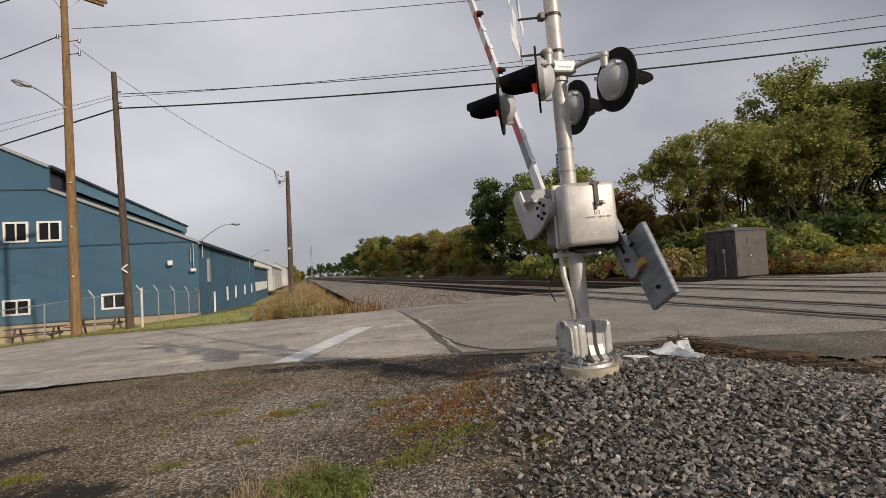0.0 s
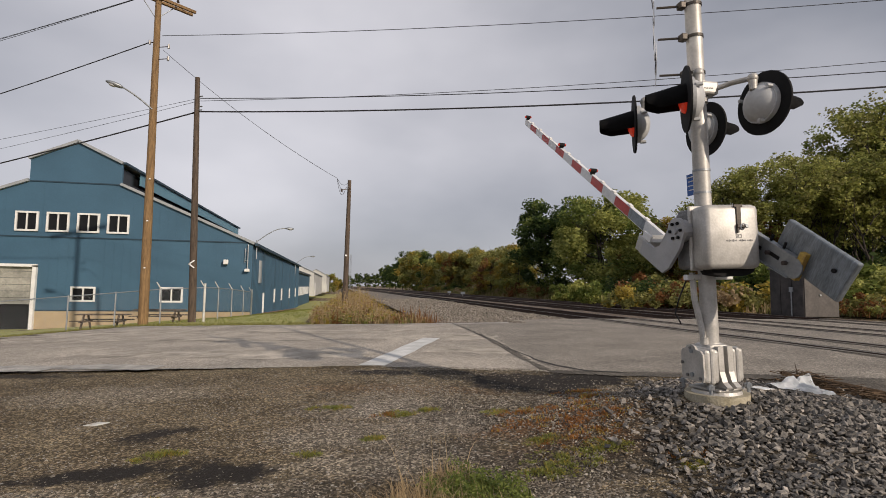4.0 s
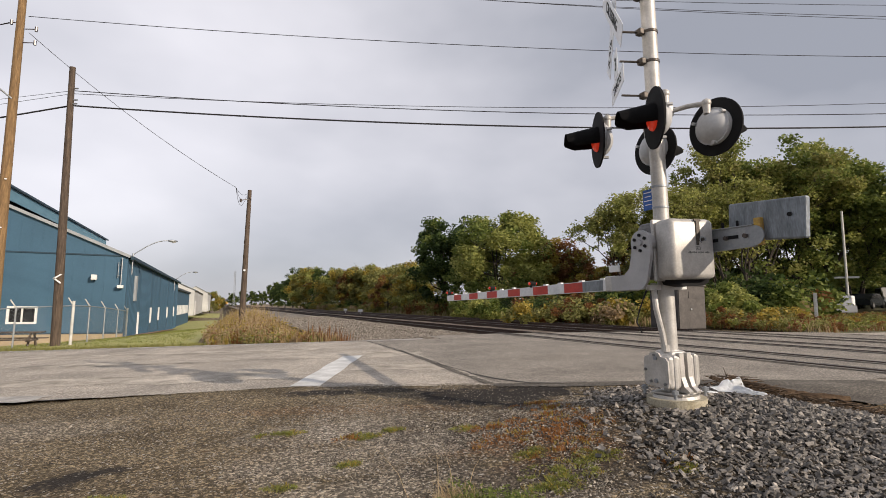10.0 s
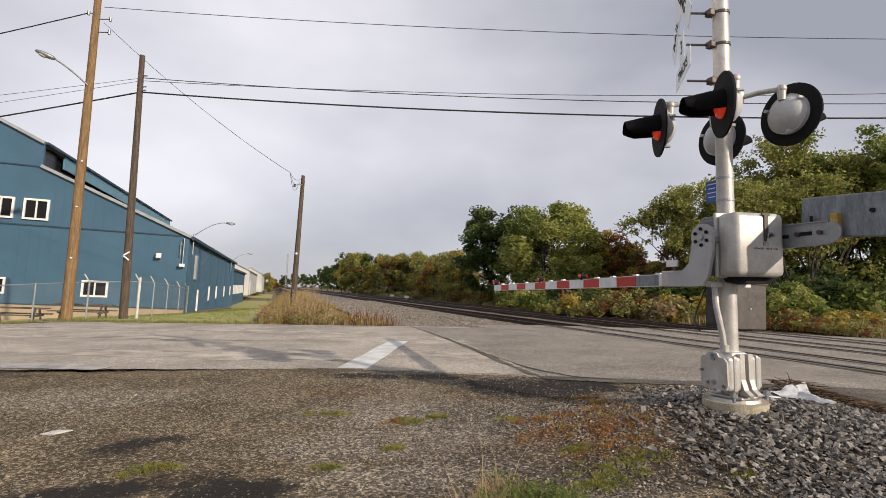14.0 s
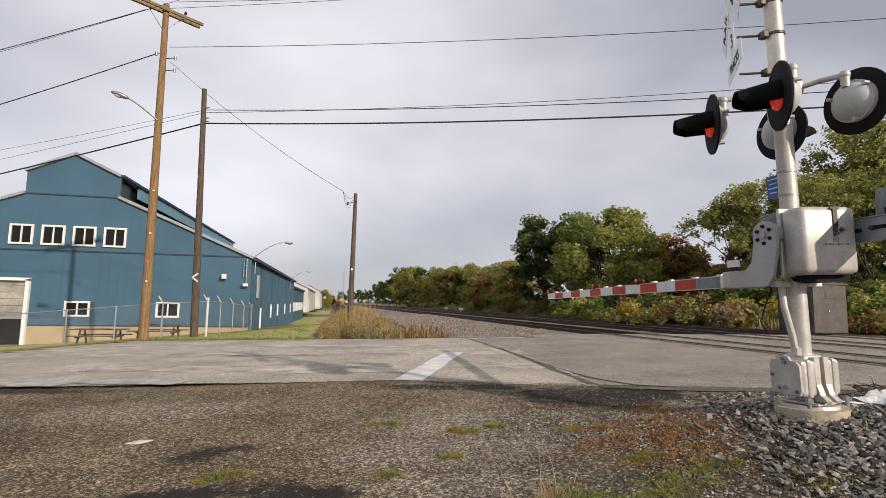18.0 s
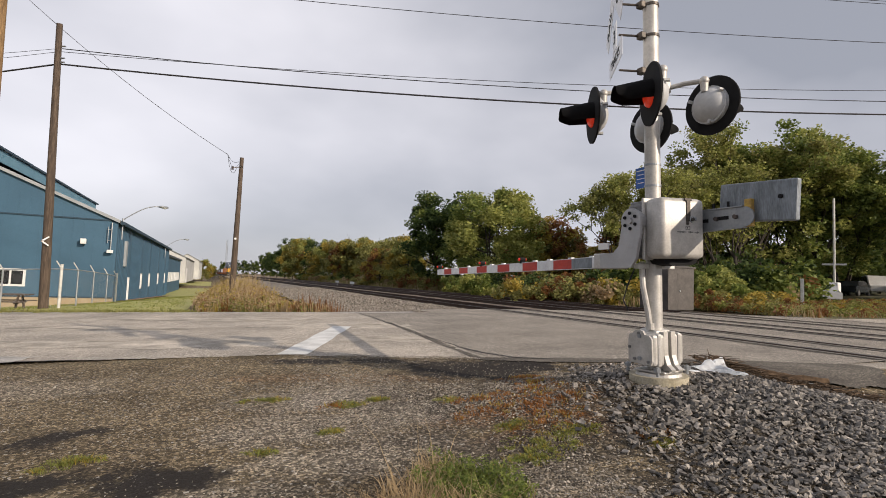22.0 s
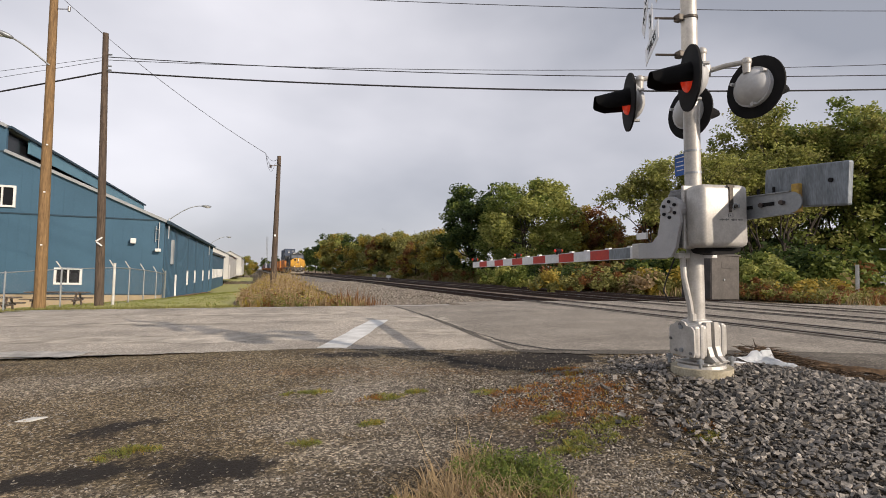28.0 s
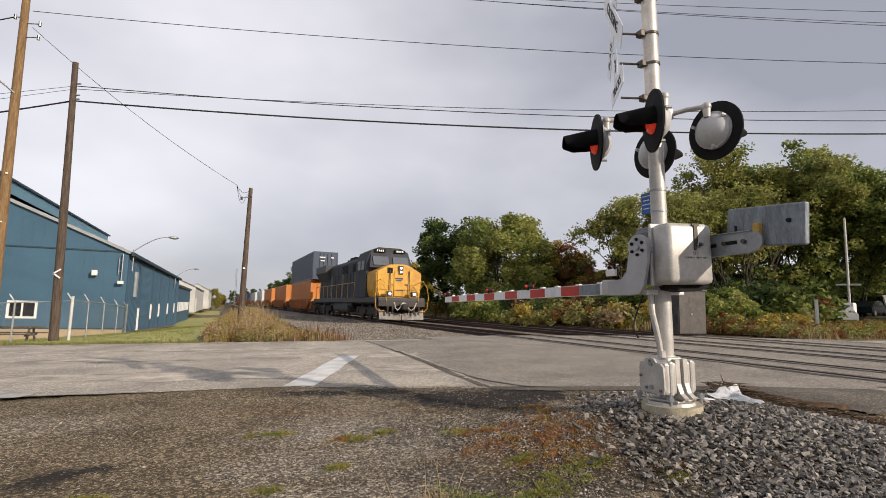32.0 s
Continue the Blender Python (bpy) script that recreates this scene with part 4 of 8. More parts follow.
ys = sorted({FY + 0.25, BEND, *(w[0] for w in SIDE_WIN), *(w[1] for w in SIDE_WIN)})
for a, b in zip(ys, ys[1:]):
    h = next((w for w in SIDE_WIN if abs(w[0] - a) < 1e-6 and abs(w[1] - b) < 1e-6), None)
    for z0, z1 in (((-3.4, h[2]), (h[3], 4.0)) if h else ((-3.4, 4.0),)):
        box(bm, (BX1 - 0.125, (a + b) / 2, (z0 + z1) / 2), (0.25, b - a, z1 - z0))
bmesh.ops.remove_doubles(bm, verts=bm.verts, dist=1e-4)
part("wall", bm, M["blue"], building)
y = FY + 0.7
while y < BEND:
    if not any(w[0] - 0.2 < y < w[1] + 0.2 for w in SIDE_WIN):
        part("rib", box(B(), (BX1 + 0.012, y, 0.4), (0.024, 0.05, 7.0)), M["blue"], building)
    y += 0.6
for a, b, z0, z1 in SIDE_WIN:
    bm = B()
    for c, e in (((a + 0.08), 0.16), ((b - 0.08), 0.16)):
        box(bm, (BX1 - 0.02, c, (z0 + z1) / 2), (0.16, e, z1 - z0))
    for zz in (z0 + 0.06, z1 - 0.06):
        box(bm, (BX1 - 0.02, (a + b) / 2, zz), (0.16, b - a - 0.32, 0.12))
    sw = part("side_window", bm, M["white"], building, "narrow white-framed side window")
    bm = B()
    box(bm, (BX1 - 0.03, (a + b) / 2, (z0 + z1) / 2), (0.06, b - a - 0.32, z1 - z0 - 0.24))
    part("pane", bm, M["white"] if a < 50 else M["glass"], sw)
bm = B()
box(bm, (BX1 + 0.05, 45.6, 2.0), (0.2, 0.7, 1.9))
part("louvre", bm, M["trim_grey"], building, "pale wall louvre")
for x0, x1, z0, z1, nm in ((BX1 + 0.2, -16.95, 4.05, 8.2, "roof"), (-23.0, BX0 - 0.2, 8.2, 4.05, "roof"), (-16.75, -19.95, 9.75, 11.3, "monitor_roof"), (-19.95, -23.2, 11.3, 9.75, "monitor_roof")):
    bm = B()
    plate(bm, [(x0, z0), (x1, z1), (x1, z1 + 0.14), (x0, z0 + 0.14)], BEND - FY - 0.3, pose(0, (BEND + FY) / 2 + 0.2, 0))
    part(nm, bm, M["roof_pale"] if "monitor" in nm else M["roof_dark"], building)
bm = B()
box(bm, (-16.95, (BEND + FY) / 2 + 1.5, 9.3), (0.1, BEND - FY - 4, 1.0))
part("monitor_side", bm, M["blue_pale"], building, "pale blue monitor panels")
# solid near-black strip paints the shade of the opening below the eave
bm = B()
box(bm, (-17.3, (BEND + FY) / 2 + 0.5, 8.8), (0.1, BEND - FY - 1, 1.6))
part("monitor_opening", bm, M["glass"], building, "dark strip for the shaded opening under the monitor eave")
bm = B()
box(bm, (-16.8, (BEND + FY) / 2, 9.86), (0.2, BEND - FY, 0.16))
part("eave_gutter", bm, M["blue_dark"], building)
bm = B()
box(bm, (BX1 + 0.26, (BEND + FY) / 2, 4.02), (0.2, BEND - FY, 0.22))
part("eave_gutter", bm, M["blue_dark"], building)
bm = B()
box(bm, ((BX0 + BX1) / 2, BEND + 0.2, 0.5), (BX1 - BX0 - 0.4, 0.2, 7.0))
part("wall", bm, M["blue"], building)
bm = B()
box(bm, (BX0 + 0.1, (BEND + FY) / 2 + 0.2, 0.4), (0.2, BEND - FY - 0.4, 7.2))
part("wall", bm, M["blue"], building)
# flood light on the gable
bm = B()
box(bm, (-9.3, FY - 0.3, 2.6), (0.32, 0.25, 0.36), None, 0.03)
fl = part("wall_light", bm, M["white"], building, "small white flood light")
bm = B()
rod(bm, (-9.3, FY, 2.35), (-9.3, FY - 0.3, 2.5), 0.03)
part("bracket", bm, M["black"], fl)


bm = B()
rod(bm, (BX1 - 0.3, FY - 0.16, 2.1), (BX1 - 0.3, FY - 0.16, 4.0), 0.04, None, 8)
rod(bm, (BX1 - 0.5, FY - 0.16, 2.6), (BX1 - 0.5, FY - 0.16, 3.7), 0.025, None, 8)
for z in (2.75, 3.5):
    box(bm, (BX1 - 0.4, FY - 0.13, z), (0.3, 0.05, 0.04))
part("conduit_rack", bm, M["galv"], building, "grey service conduits on the corner")
bm = B()
box(bm, (BX1 - 0.3, FY - 0.3, 2.0), (0.36, 0.26, 0.22), None, 0.03)
part("wall_light", bm, M["white"], building, "small white lamp on the corner")


def arm_lamp(base, out, rise, label, wall=False, bow=1.0):
    """A street light on a bracket arm; base is where the arm starts, out its reach."""
    t = thing("street_lamp", pose(*base), label, "street lamp", "street lamps")
    n = 10
    o = Vector(out)
    pts = [o * (i / n) + Vector((0, 0, rise * (bow * math.sin(i / n * math.pi / 2) + (1 - bow) * i / n))) for i in range(n + 1)]
    bm = B()
    if wall:
        rod(bm, (0, 0, -1.4), (0, 0, 0.1), 0.05, 0.05, 10)
    tube(bm, pts, 0.035, 8)
    part("arm", bm, M["galv"], t)
    e = pts[-1]
    d = (o + Vector((0, 0, 0.45 * (1 - bow) * o.length))).normalized()
    bm = B()
    bmesh.ops.create_uvsphere(bm, u_segments=16, v_segments=10, radius=1.0, matrix=Matrix.Translation(e + d * 0.28) @ d.to_track_quat("X", "Z").to_matrix().to_4x4() @ Matrix.Diagonal((0.36, 0.15, 0.1, 1)))
    smooth(part("lamp_head", bm, M["galv"], t, "grey cobra-head lamp"))
    bm = B()
    bmesh.ops.create_uvsphere(bm, u_segments=14, v_segments=8, radius=1.0, matrix=Matrix.Translation(e + d * 0.36 + Vector((0, 0, -0.06))) @ d.to_track_quat("X", "Z").to_matrix().to_4x4() @ Matrix.Diagonal((0.17, 0.11, 0.08, 1)))
    smooth(part("lens", bm, M["lens_clear"], t, "clear glass refractor"))
    return t


arm_lamp((BX1 + 0.2, FY + 0.6, 4.3), (2.1, 0.6, 0), 1.2, "grey street light on a curved arm at the building eave", True)
arm_lamp((BX1 + 0.2, 77.0, 4.0), (2.1, 0.6, 0), 1.2, "grey street light on a curved arm at the building eave", True)

# lower annexe and pale sheds at the far end
annexe = thing("annexe", pose(0, 0, 0), "low blue annexe with a row of pale windows", "building")
bm = B()
box(bm, (-13.0, 103, 0.0), (10.6, 33, 6.0))
part("wall", bm, M["blue"], annexe)
bm = B()
plate(bm, [(-18.6, 3.0), (-7.4, 3.0), (-7.4, 3.3), (-13.0, 4.2), (-18.6, 3.3)], 33.4, pose(0, 103, 0))
part("roof", bm, M["roof_dark"], annexe)
for k in range(8):
    bm = B()
    box(bm, (-7.68, 91 + 3.4 * k, -0.1), (0.1, 2.2, 1.5))
    part("window", bm, M["white"], annexe, "pale window panel")
for cx, cy, w, d, h, lab in ((-11.0, 150, 8.0, 50, 7.4, "pale grey metal shed with gabled roof"), (-9.8, 215, 7.5, 45, 8.4, "white metal shed with gabled roof")):
    shed = thing("shed", pose(cx, cy, -1.6), lab, "shed", "far sheds")
    bm = B()
    plate(bm, [(-w / 2, 0), (w / 2, 0), (w / 2, h * 0.75), (0, h), (-w / 2, h * 0.75)], d)
    part("wall", bm, M["shed"], shed)
    for sx in (-1, 1):
        bm = B()
        plate(bm, [(0, h + 0.02), (sx * (w / 2 + 0.3), h * 0.75 - 0.12), (sx * (w / 2 + 0.3), h * 0.75 + 0.03), (0, h + 0.17)], d + 0.5)
        part("roof", bm, M["trim_grey"], shed)
    bm = B()
    box(bm, (w / 2 + 0.02, -d / 2 + 6, 1.6), (0.08, 4.5, 3.2))
    part("door", bm, M["white"], shed)

# ---- chain-link fence ----
fence = thing("chain_link_fence", pose(0, 0, 0), "galvanised chain-link fence with barbed-wire arms", "fence")
FP = [(-17.6, 24.2), (-14.5, 23.9), (-11.65, 23.9), (-9.9, 23.95), (-8.15, 23.95), (-6.4, 23.9), (-6.3, 26.0), (-6.25, 28.8), (-6.2, 31.8), (-6.2, 34.6)]
FH = 1.45
for i, (x, y) in enumerate(FP):
    z = gz(x, y)
    big = i in (1, 5, 9)
    bm = B()
    rod(bm, (x, y, z - 0.2), (x, y, z + FH + (0.18 if big else 0.05)), 0.05 if big else 0.03, None, 10)
    post = smooth(part("post", bm, M["post_pale"] if big else M["galv"], fence))
    if i >= 4:
        bm = B()
        rod(bm, (x, y, z + FH), (x - 0.16, y - 0.1, z + FH + 0.3), 0.022, None, 8)
        part("barb_arm", bm, M["post_pale"], post)
for (x0, y0), (x1, y1) in zip(FP, FP[1:]):
    za, zb = gz(x0, y0), gz(x1, y1)
    bm = B()
    rod(bm, (x0, y0, za + FH), (x1, y1, zb + FH), 0.02, None, 8)
    part("top_rail", bm, M["galv"], fence)
    bm = B()
    d = Vector((x1 - x0, y1 - y0, zb - za))
    n = int(d.length / 0.13)
    for k in range(-int(FH / 0.13), n):
        for sgn in (1, -1):
            pts = []
            a0, a1 = max(0.0, k * 0.13), min(d.length, k * 0.13 + FH)
            h0, h1 = a0 - k * 0.13, a1 - k * 0.13
            if sgn < 0:
                h0, h1 = FH - h0, FH - h1
            p, q = Vector((x0, y0, za)) + d * (a0 / d.length) + Vector((0, 0, h0)), Vector((x0, y0, za)) + d * (a1 / d.length) + Vector((0, 0, h1))
            rod(bm, p, q, 0.0016, None, 3, False)
    part("mesh", bm, M["galv"], fence, "diamond wire mesh")

# picnic table behind the fence
table = thing("picnic_table", pose(-9.9, 29.5, gz(-9.9, 29.5) - 0.05), "weathered brown wooden picnic table with benches", "picnic table", "picnic tables")
for k in range(4):
    bm = B()
    box(bm, (0, -0.3 + 0.2 * k, 0.75), (2.4, 0.18, 0.05))
    part("top_board", bm, M["pole_dark"], table)
for sy in (-0.75, 0.75):
    bm = B()
    box(bm, (0, sy, 0.45), (2.4, 0.26, 0.05))
    part("bench", bm, M["pole_dark"], table)
for sx in (-0.8, 0.8):
    for sy in (-1, 1):
        bm = B()
        rod(bm, (sx, sy * 0.62, 0), (sx, sy * 0.25, 0.73), 0.05, None, 6)
        part("leg", bm, M["pole_dark"], table)
    bm = B()
    box(bm, (sx, 0, 0.4), (0.06, 1.6, 0.1))
    part("brace", bm, M["pole_dark"], table)
copy_thing(table, pose(-12.7, 29.8, gz(-12.7, 29.8) - 0.05, 0, 0, 3))
# ---- utility poles and cables ----
def utility_pole(base, top, r, material, label):
    t = thing("utility_pole", pose(*base), label, "utility pole", "utility poles")
    d = Vector(top) - Vector(base)
    bm = B()
    n = 8
    tube(bm, [d * (i / n) + Vector((0, 0, -0.4 if i == 0 else 0)) for i in range(n + 1)], r, 16, [r * (1 - 0.4 * i / n) for i in range(n + 1)])
    smooth(part("shaft", bm, material, t))
    return t, d


def insulator(parent, p, size=0.07):
    bm = B()
    rod(bm, p, Vector(p) + Vector((0, 0, 0.12)), 0.015, None, 6)
    for k in range(3):
        rod(bm, Vector(p) + Vector((0, 0, 0.08 + 0.04 * k)), Vector(p) + Vector((0, 0, 0.11 + 0.04 * k)), size * (1 - 0.15 * k), size * 0.6, 10)
    part("insulator", bm, M["ceramic"], parent, "dark ceramic insulator")


P1 = (-8.86, 23.85)
pole1, d1 = utility_pole((-8.76, 23.85, -0.85), (-8.91, 23.9, 13.75), 0.2, M["pole"], "tall brown wooden utility pole with double crossarm and street light")
q = pose(d1.x, d1.y, 13.45 + 0.85, 0, 0, 38)
for off in (-0.17, 0.17):
    bm = B()
    box(bm, (0, off, 0), (3.1, 0.1, 0.13), q, 0.01)
    part("crossarm", bm, M["pole"], pole1)
for k, x in enumerate((-1.4, -0.75, 0.75, 1.4)):
    insulator(pole1, q @ Vector((x, 0.17 if k % 2 else -0.17, 0.06)))
for sx in (-0.7, 0.7):
    bm = B()
    rod(bm, q @ Vector((sx, 0.1, -0.05)), q @ Vector((0, 0.15, -0.85)), 0.02, None, 6)
    part("arm_brace", bm, M["galv"], pole1)
for z, sx in ((12.3, -1), (12.1, 1), (11.55, 1)):
    bm = B()
    rod(bm, (0, 0, z), (sx * 0.42, -0.1 * sx, z + 0.03), 0.02, None, 6)
    rod(bm, (sx * 0.42, -0.1 * sx, z - 0.06), (sx * 0.42, -0.1 * sx, z + 0.12), 0.05, None, 8)
    part("bracket", bm, M["ceramic"], pole1)
for z in (4.4, 6.2, 2.4):
    bm = B()
    box(bm, (0.0, -0.19, z), (0.07, 0.02, 0.05))
    part("tag", bm, M["white"], pole1, "small pale metal tag")
lamp_t = arm_lamp((P1[0], P1[1] - 0.1, 8.42), (-1.15, -0.2, 0), 0.8, "grey street light on a steel arm on the brown pole", False, 0.35)

pole2, d2 = utility_pole((-6.88, 24.0, -0.8), (-6.92, 23.1, 9.75), 0.165, M["pole_dark"], "weathered dark wooden utility pole with white cross tape")
for sgn in (1, -1):
    bm = B()
    box(bm, (0.12, -0.02, 0), (0.3, 0.02, 0.05), pose(-0.12, -0.41, 2.55, 0, 38 * sgn, 0))
    part("tape", bm, M["white"], pole2, "white tape")
for z in (9.3, 9.75, 9.15):
    bm = B()
    rod(bm, (0, -0.8, z), (0.2, -0.9, z), 0.03, None, 8)
    part("clamp", bm, M["galv"], pole2)
pole3, d3 = utility_pole((-0.42, 24.75, -0.55), (-0.36, 24.75, 5.98), 0.14, M["pole_dark"], "short dark wooden utility pole among weeds")
bm = B()
rod(bm, (0.05, -0.12, 6.1), (-0.3, -0.2, 6.0), 0.02, None, 6)
rod(bm, (-0.3, -0.2, 5.92), (-0.3, -0.2, 6.06), 0.05, None, 8)
part("bracket", bm, M["ceramic"], pole3)
bm = B()
rod(bm, (0.0, -0.14, 2.9), (0.0, -0.16, 2.9), 0.05, None, 8)
part("tag", bm, M["white"], pole3)
x4, y4 = xy_of(33, 19.2)
pole4, d4 = utility_pole((x4, y4, 0.0), (x4, y4, 13.2), 0.18, M["pole"], "brown wooden utility pole carrying road cables")


def cable(a, b, sag, r, name="cable", label="black overhead cable between wooden poles"):
    n = 28
    a, b = Vector(a), Vector(b)
    pts = [a.lerp(b, i / n) - Vector((0, 0, 4 * sag * (i / n) * (1 - i / n))) for i in range(n + 1)]
    bm = B()
    tube(bm, pts, r, 6)
    return solo(name, bm, M["wire"], label, "cable", "overhead cables")


def at_uv(u, v, z):
    x, y = xy_of(u, v)
    return (x, y, z)


V2, V1 = 19.29, 18.8
for zl, za, zb, sag, r, rl in ((3.0, 8.42, 9.1, 0.85, 0.03, 0.03), (5.6, 9.02, 9.6, 0.85, 0.016, 0.008), (4.3, 8.9, 10.25, 0.8, 0.011, 0.008)):
    cable(at_uv(-15.25, V2, za), at_uv(33, V2, zb), sag, r)
    cable(at_uv(-15.35, V2, za), at_uv(-52, V2 + 1, zl), 0.35, rl)
cable(at_uv(-16.9, V1, 11.75), at_uv(33, V1, 11.3), 0.75, 0.012)
for o, zl in ((0.55, 13.55), (1.25, 13.0)):
    cable(at_uv(-17.0 + o, V1 - 0.4 * o, 13.75 - 0.15 * o), at_uv(33, V1, 12.9 - 0.3 * o), 0.7, 0.01)
    cable(at_uv(-17.4 + o, V1 - 0.4 * o, 13.75 - 0.15 * o), at_uv(-52, V1 + 1, 9.9 - 0.5 * o), 0.4, 0.01)
cable(at_uv(-18.6, V1 + 0.5, 13.95), at_uv(33, V1 + 0.5, 13.7), 0.6, 0.01)
cable(at_uv(-18.7, V1 + 0.5, 13.95), at_uv(-52, V1 + 1.5, 10.2), 0.4, 0.01)
cable(at_uv(-17.5, V1, 11.5), at_uv(-52, V1 + 1, 5.6), 0.5, 0.022)
cable((P1[0] + 0.3, P1[1] - 0.1, 11.1), (-0.95, 24.5, 6.0), 0.3, 0.01, "service_drop", "thin dark service cable between two poles")
for k in range(3):
    cable((-0.95, 24.5, 6.0), (-0.4 - 0.08 * k, 24.6, 5.85 - 0.2 * k), 0.22 + 0.12 * k, 0.008, "service_drop", "thin dark service cable loop")

# ---- crossing signal ----
signal = thing("crossing_signal", pose(2.595, 4.1, 0, 0, -1.9, 0), "silver railway crossing signal with flashing lights and gate mechanism", "crossing signal")
bm = B()
rod(bm, (0, 0, 0.1), (0, 0, 5.0), 0.071, 0.068, 24)
mastp = smooth(part("mast", bm, M["silver"], signal))
for z in (1.78, 1.98):
    bm = B()
    rod(bm, (0, 0, z), (0, 0, z + 0.018), 0.075, None, 24)
    part("band", bm, M["galv"], mastp)
# foundation and cast base
bm = B()
rod(bm, (0.02, -0.02, -0.35), (0.02, -0.02, 0.05), 0.262, 0.254, 28)
smooth(part("foundation", bm, M["concrete_ochre"], signal, "round weathered concrete foundation"))
bm = B()
rod(bm, (0.02, -0.02, 0.05), (0.02, -0.02, 0.075), 0.2, 0.19, 32)
box(bm, (0, 0, 0.09), (0.31, 0.31, 0.025), pose(0.02, -0.02, 0, 0, 0, 12), 0.012)
part("base_plate", bm, M["silver"], signal)
for sx in (-0.17, 0.19):
    for sy in (-0.19, 0.16):
        bm = B()
        rod(bm, (sx, sy, 0.07), (sx, sy, 0.15), 0.014, None, 8)
        rod(bm, (sx, sy, 0.11), (sx, sy, 0.14), 0.03, None, 6)
        part("anchor_bolt", bm, M["galv"], signal)
bm = B()
box(bm, (0, 0, 0.3), (0.19, 0.22, 0.33), None, 0.03)
rod(bm, (0, 0, 0.4), (0, 0, 0.47), 0.1, 0.082, 20)
base_p = part("cast_base", bm, M["silver"], signal, "silver cast junction base")
for sx in (-0.025, 0.065):
    bm = B()
    plate(bm, [(-0.23, 0.11), (-0.14, 0.11), (-0.11, 0.2), (-0.11, 0.45), (-0.15, 0.45), (-0.155, 0.24), (-0.185, 0.16), (-0.235, 0.125)], 0.05, pose(sx, 0, 0, 0, 0, -90) @ Matrix.Diagonal((-1, 1, 1, 1)))
    part("rib", bm, M["silver"], base_p)
for cx, sx, sy in ((-0.125, 0.14, 0.28), (0.14, 0.125, 0.23)):
    bm = B()
    box(bm, (cx, -0.03, 0.29), (sx, sy, 0.28), None, 0.026)
    jb = part("junction_box", bm, M["silver"], signal, "silver cast junction box with bolted cover")
    bm = B()
    box(bm, (cx, -0.03, 0.29), (sx * 0.35, sy + 0.025, 0.3), None, 0.02)
    part("cover_lip", bm, M["silver"], jb)
    for k in (-0.1, 0.1):
        bm = B()
        rod(bm, (cx - 0.1 if cx < 0 else cx + 0.09, -0.03, 0.31 + k), (cx - 0.08, -0.03, 0.31 + k), 0.02, None, 8)
        part("hinge_bolt", bm, M["galv"], jb)
bm = B()
plate(bm, [(-0.15, 0.16), (0.1, 0.16), (0.115, 0.2), (0.115, 0.38), (0.1, 0.42), (0.06, 0.425), (0.035, 0.455), (-0.02, 0.465), (-0.06, 0.455), (-0.08, 0.425), (-0.13, 0.42), (-0.16, 0.39), (-0.165, 0.2)], 0.018, pose(-0.203, -0.005, 0, 0, 0, 90))
side = part("side_cover", bm, M["silver"], signal, "silver lobed side cover")
for y, z in ((-0.02, 0.435), (0.03, 0.2), (-0.13, 0.19), (0.09, 0.3)):
    bm = B()
    rod(bm, (-0.212, y, z), (-0.225, y, z), 0.013, None, 8)
    part("cover_bolt", bm, M["grey_dark"], side)
# conduit beside the mast
bm = B()
tube(bm, [Vector(p) for p in ((-0.13, 0.02, 1.08), (-0.135, 0.0, 0.85), (-0.1, -0.02, 0.62), (-0.085, -0.03, 0.46))], 0.026, 10)
rod(bm, (-0.085, -0.03, 0.46), (-0.085, -0.03, 0.52), 0.036, None, 10)
smooth(part("conduit", bm, M["silver"], signal))
bm = B()
tube(bm, [Vector(p) for p in ((-0.1, 0.12, 1.05), (-0.17, 0.16, 0.85), (-0.2, 0.18, 0.72), (-0.16, 0.16, 0.62))], 0.007, 6)
part("loose_wire", bm, M["wire"], signal)
# gate mechanism case: all that sits on the cover is built square and turned with it
CASE = pose(0.02, -0.12, 0, 0, 0, -6) @ pose(0, 0.12, 0)
bm = B()
box(bm, (0, -0.235, 1.37), (0.475, 0.215, 0.535), CASE, 0.045)
case = smooth(part("mechanism_cover", bm, M["silver"], signal, "silver cast mechanism cover with latch"), 60)
bm = B()
box(bm, (0, -0.118, 1.373), (0.5, 0.03, 0.56), CASE, 0.012)
part("cover_flange", bm, M["silver"], case)
bm = B()
box(bm, (-0.01, -0.01, 1.36), (0.43, 0.2, 0.5), None, 0.03)
box(bm, (-0.13, 0.0, 1.6), (0.16, 0.16, 0.06), None, 0.02)
part("mechanism_body", bm, M["grey_dark"], signal, "grey mechanism body behind the cover")
bm = B()
plate(bm, [(-0.15, 1.105), (0.25, 1.105), (0.23, 1.07), (0.16, 1.045), (0.0, 1.04), (-0.12, 1.06)], 0.16, CASE @ pose(0, -0.16, 0))
part("mechanism_sump", bm, M["black"], signal, "black rounded sump under the cover")
bm = B()
box(bm, (0.03, 0.02, 1.04), (0.46, 0.06, 0.05), None, 0.008)
part("clamp_bar", bm, M["white"], signal)
bm = B()
box(bm, (0.05, -0.3455, 1.54), (0.042, 0.012, 0.15), CASE, 0.004)
box(bm, (0.05, -0.343, 1.622), (0.075, 0.014, 0.022), CASE, 0.003)
part("latch_strap", bm, M["latch"], case, "dark steel latch strap")
bm = B()
box(bm, (0.05, -0.353, 1.452), (0.05, 0.024, 0.036), CASE, 0.006)
box(bm, (0.035, -0.352, 1.42), (0.018, 0.016, 0.045), CASE, 0.004)
rod(bm, CASE @ Vector((0.06, -0.365, 1.44)), CASE @ Vector((0.09, -0.365, 1.45)), 0.012, None, 8)
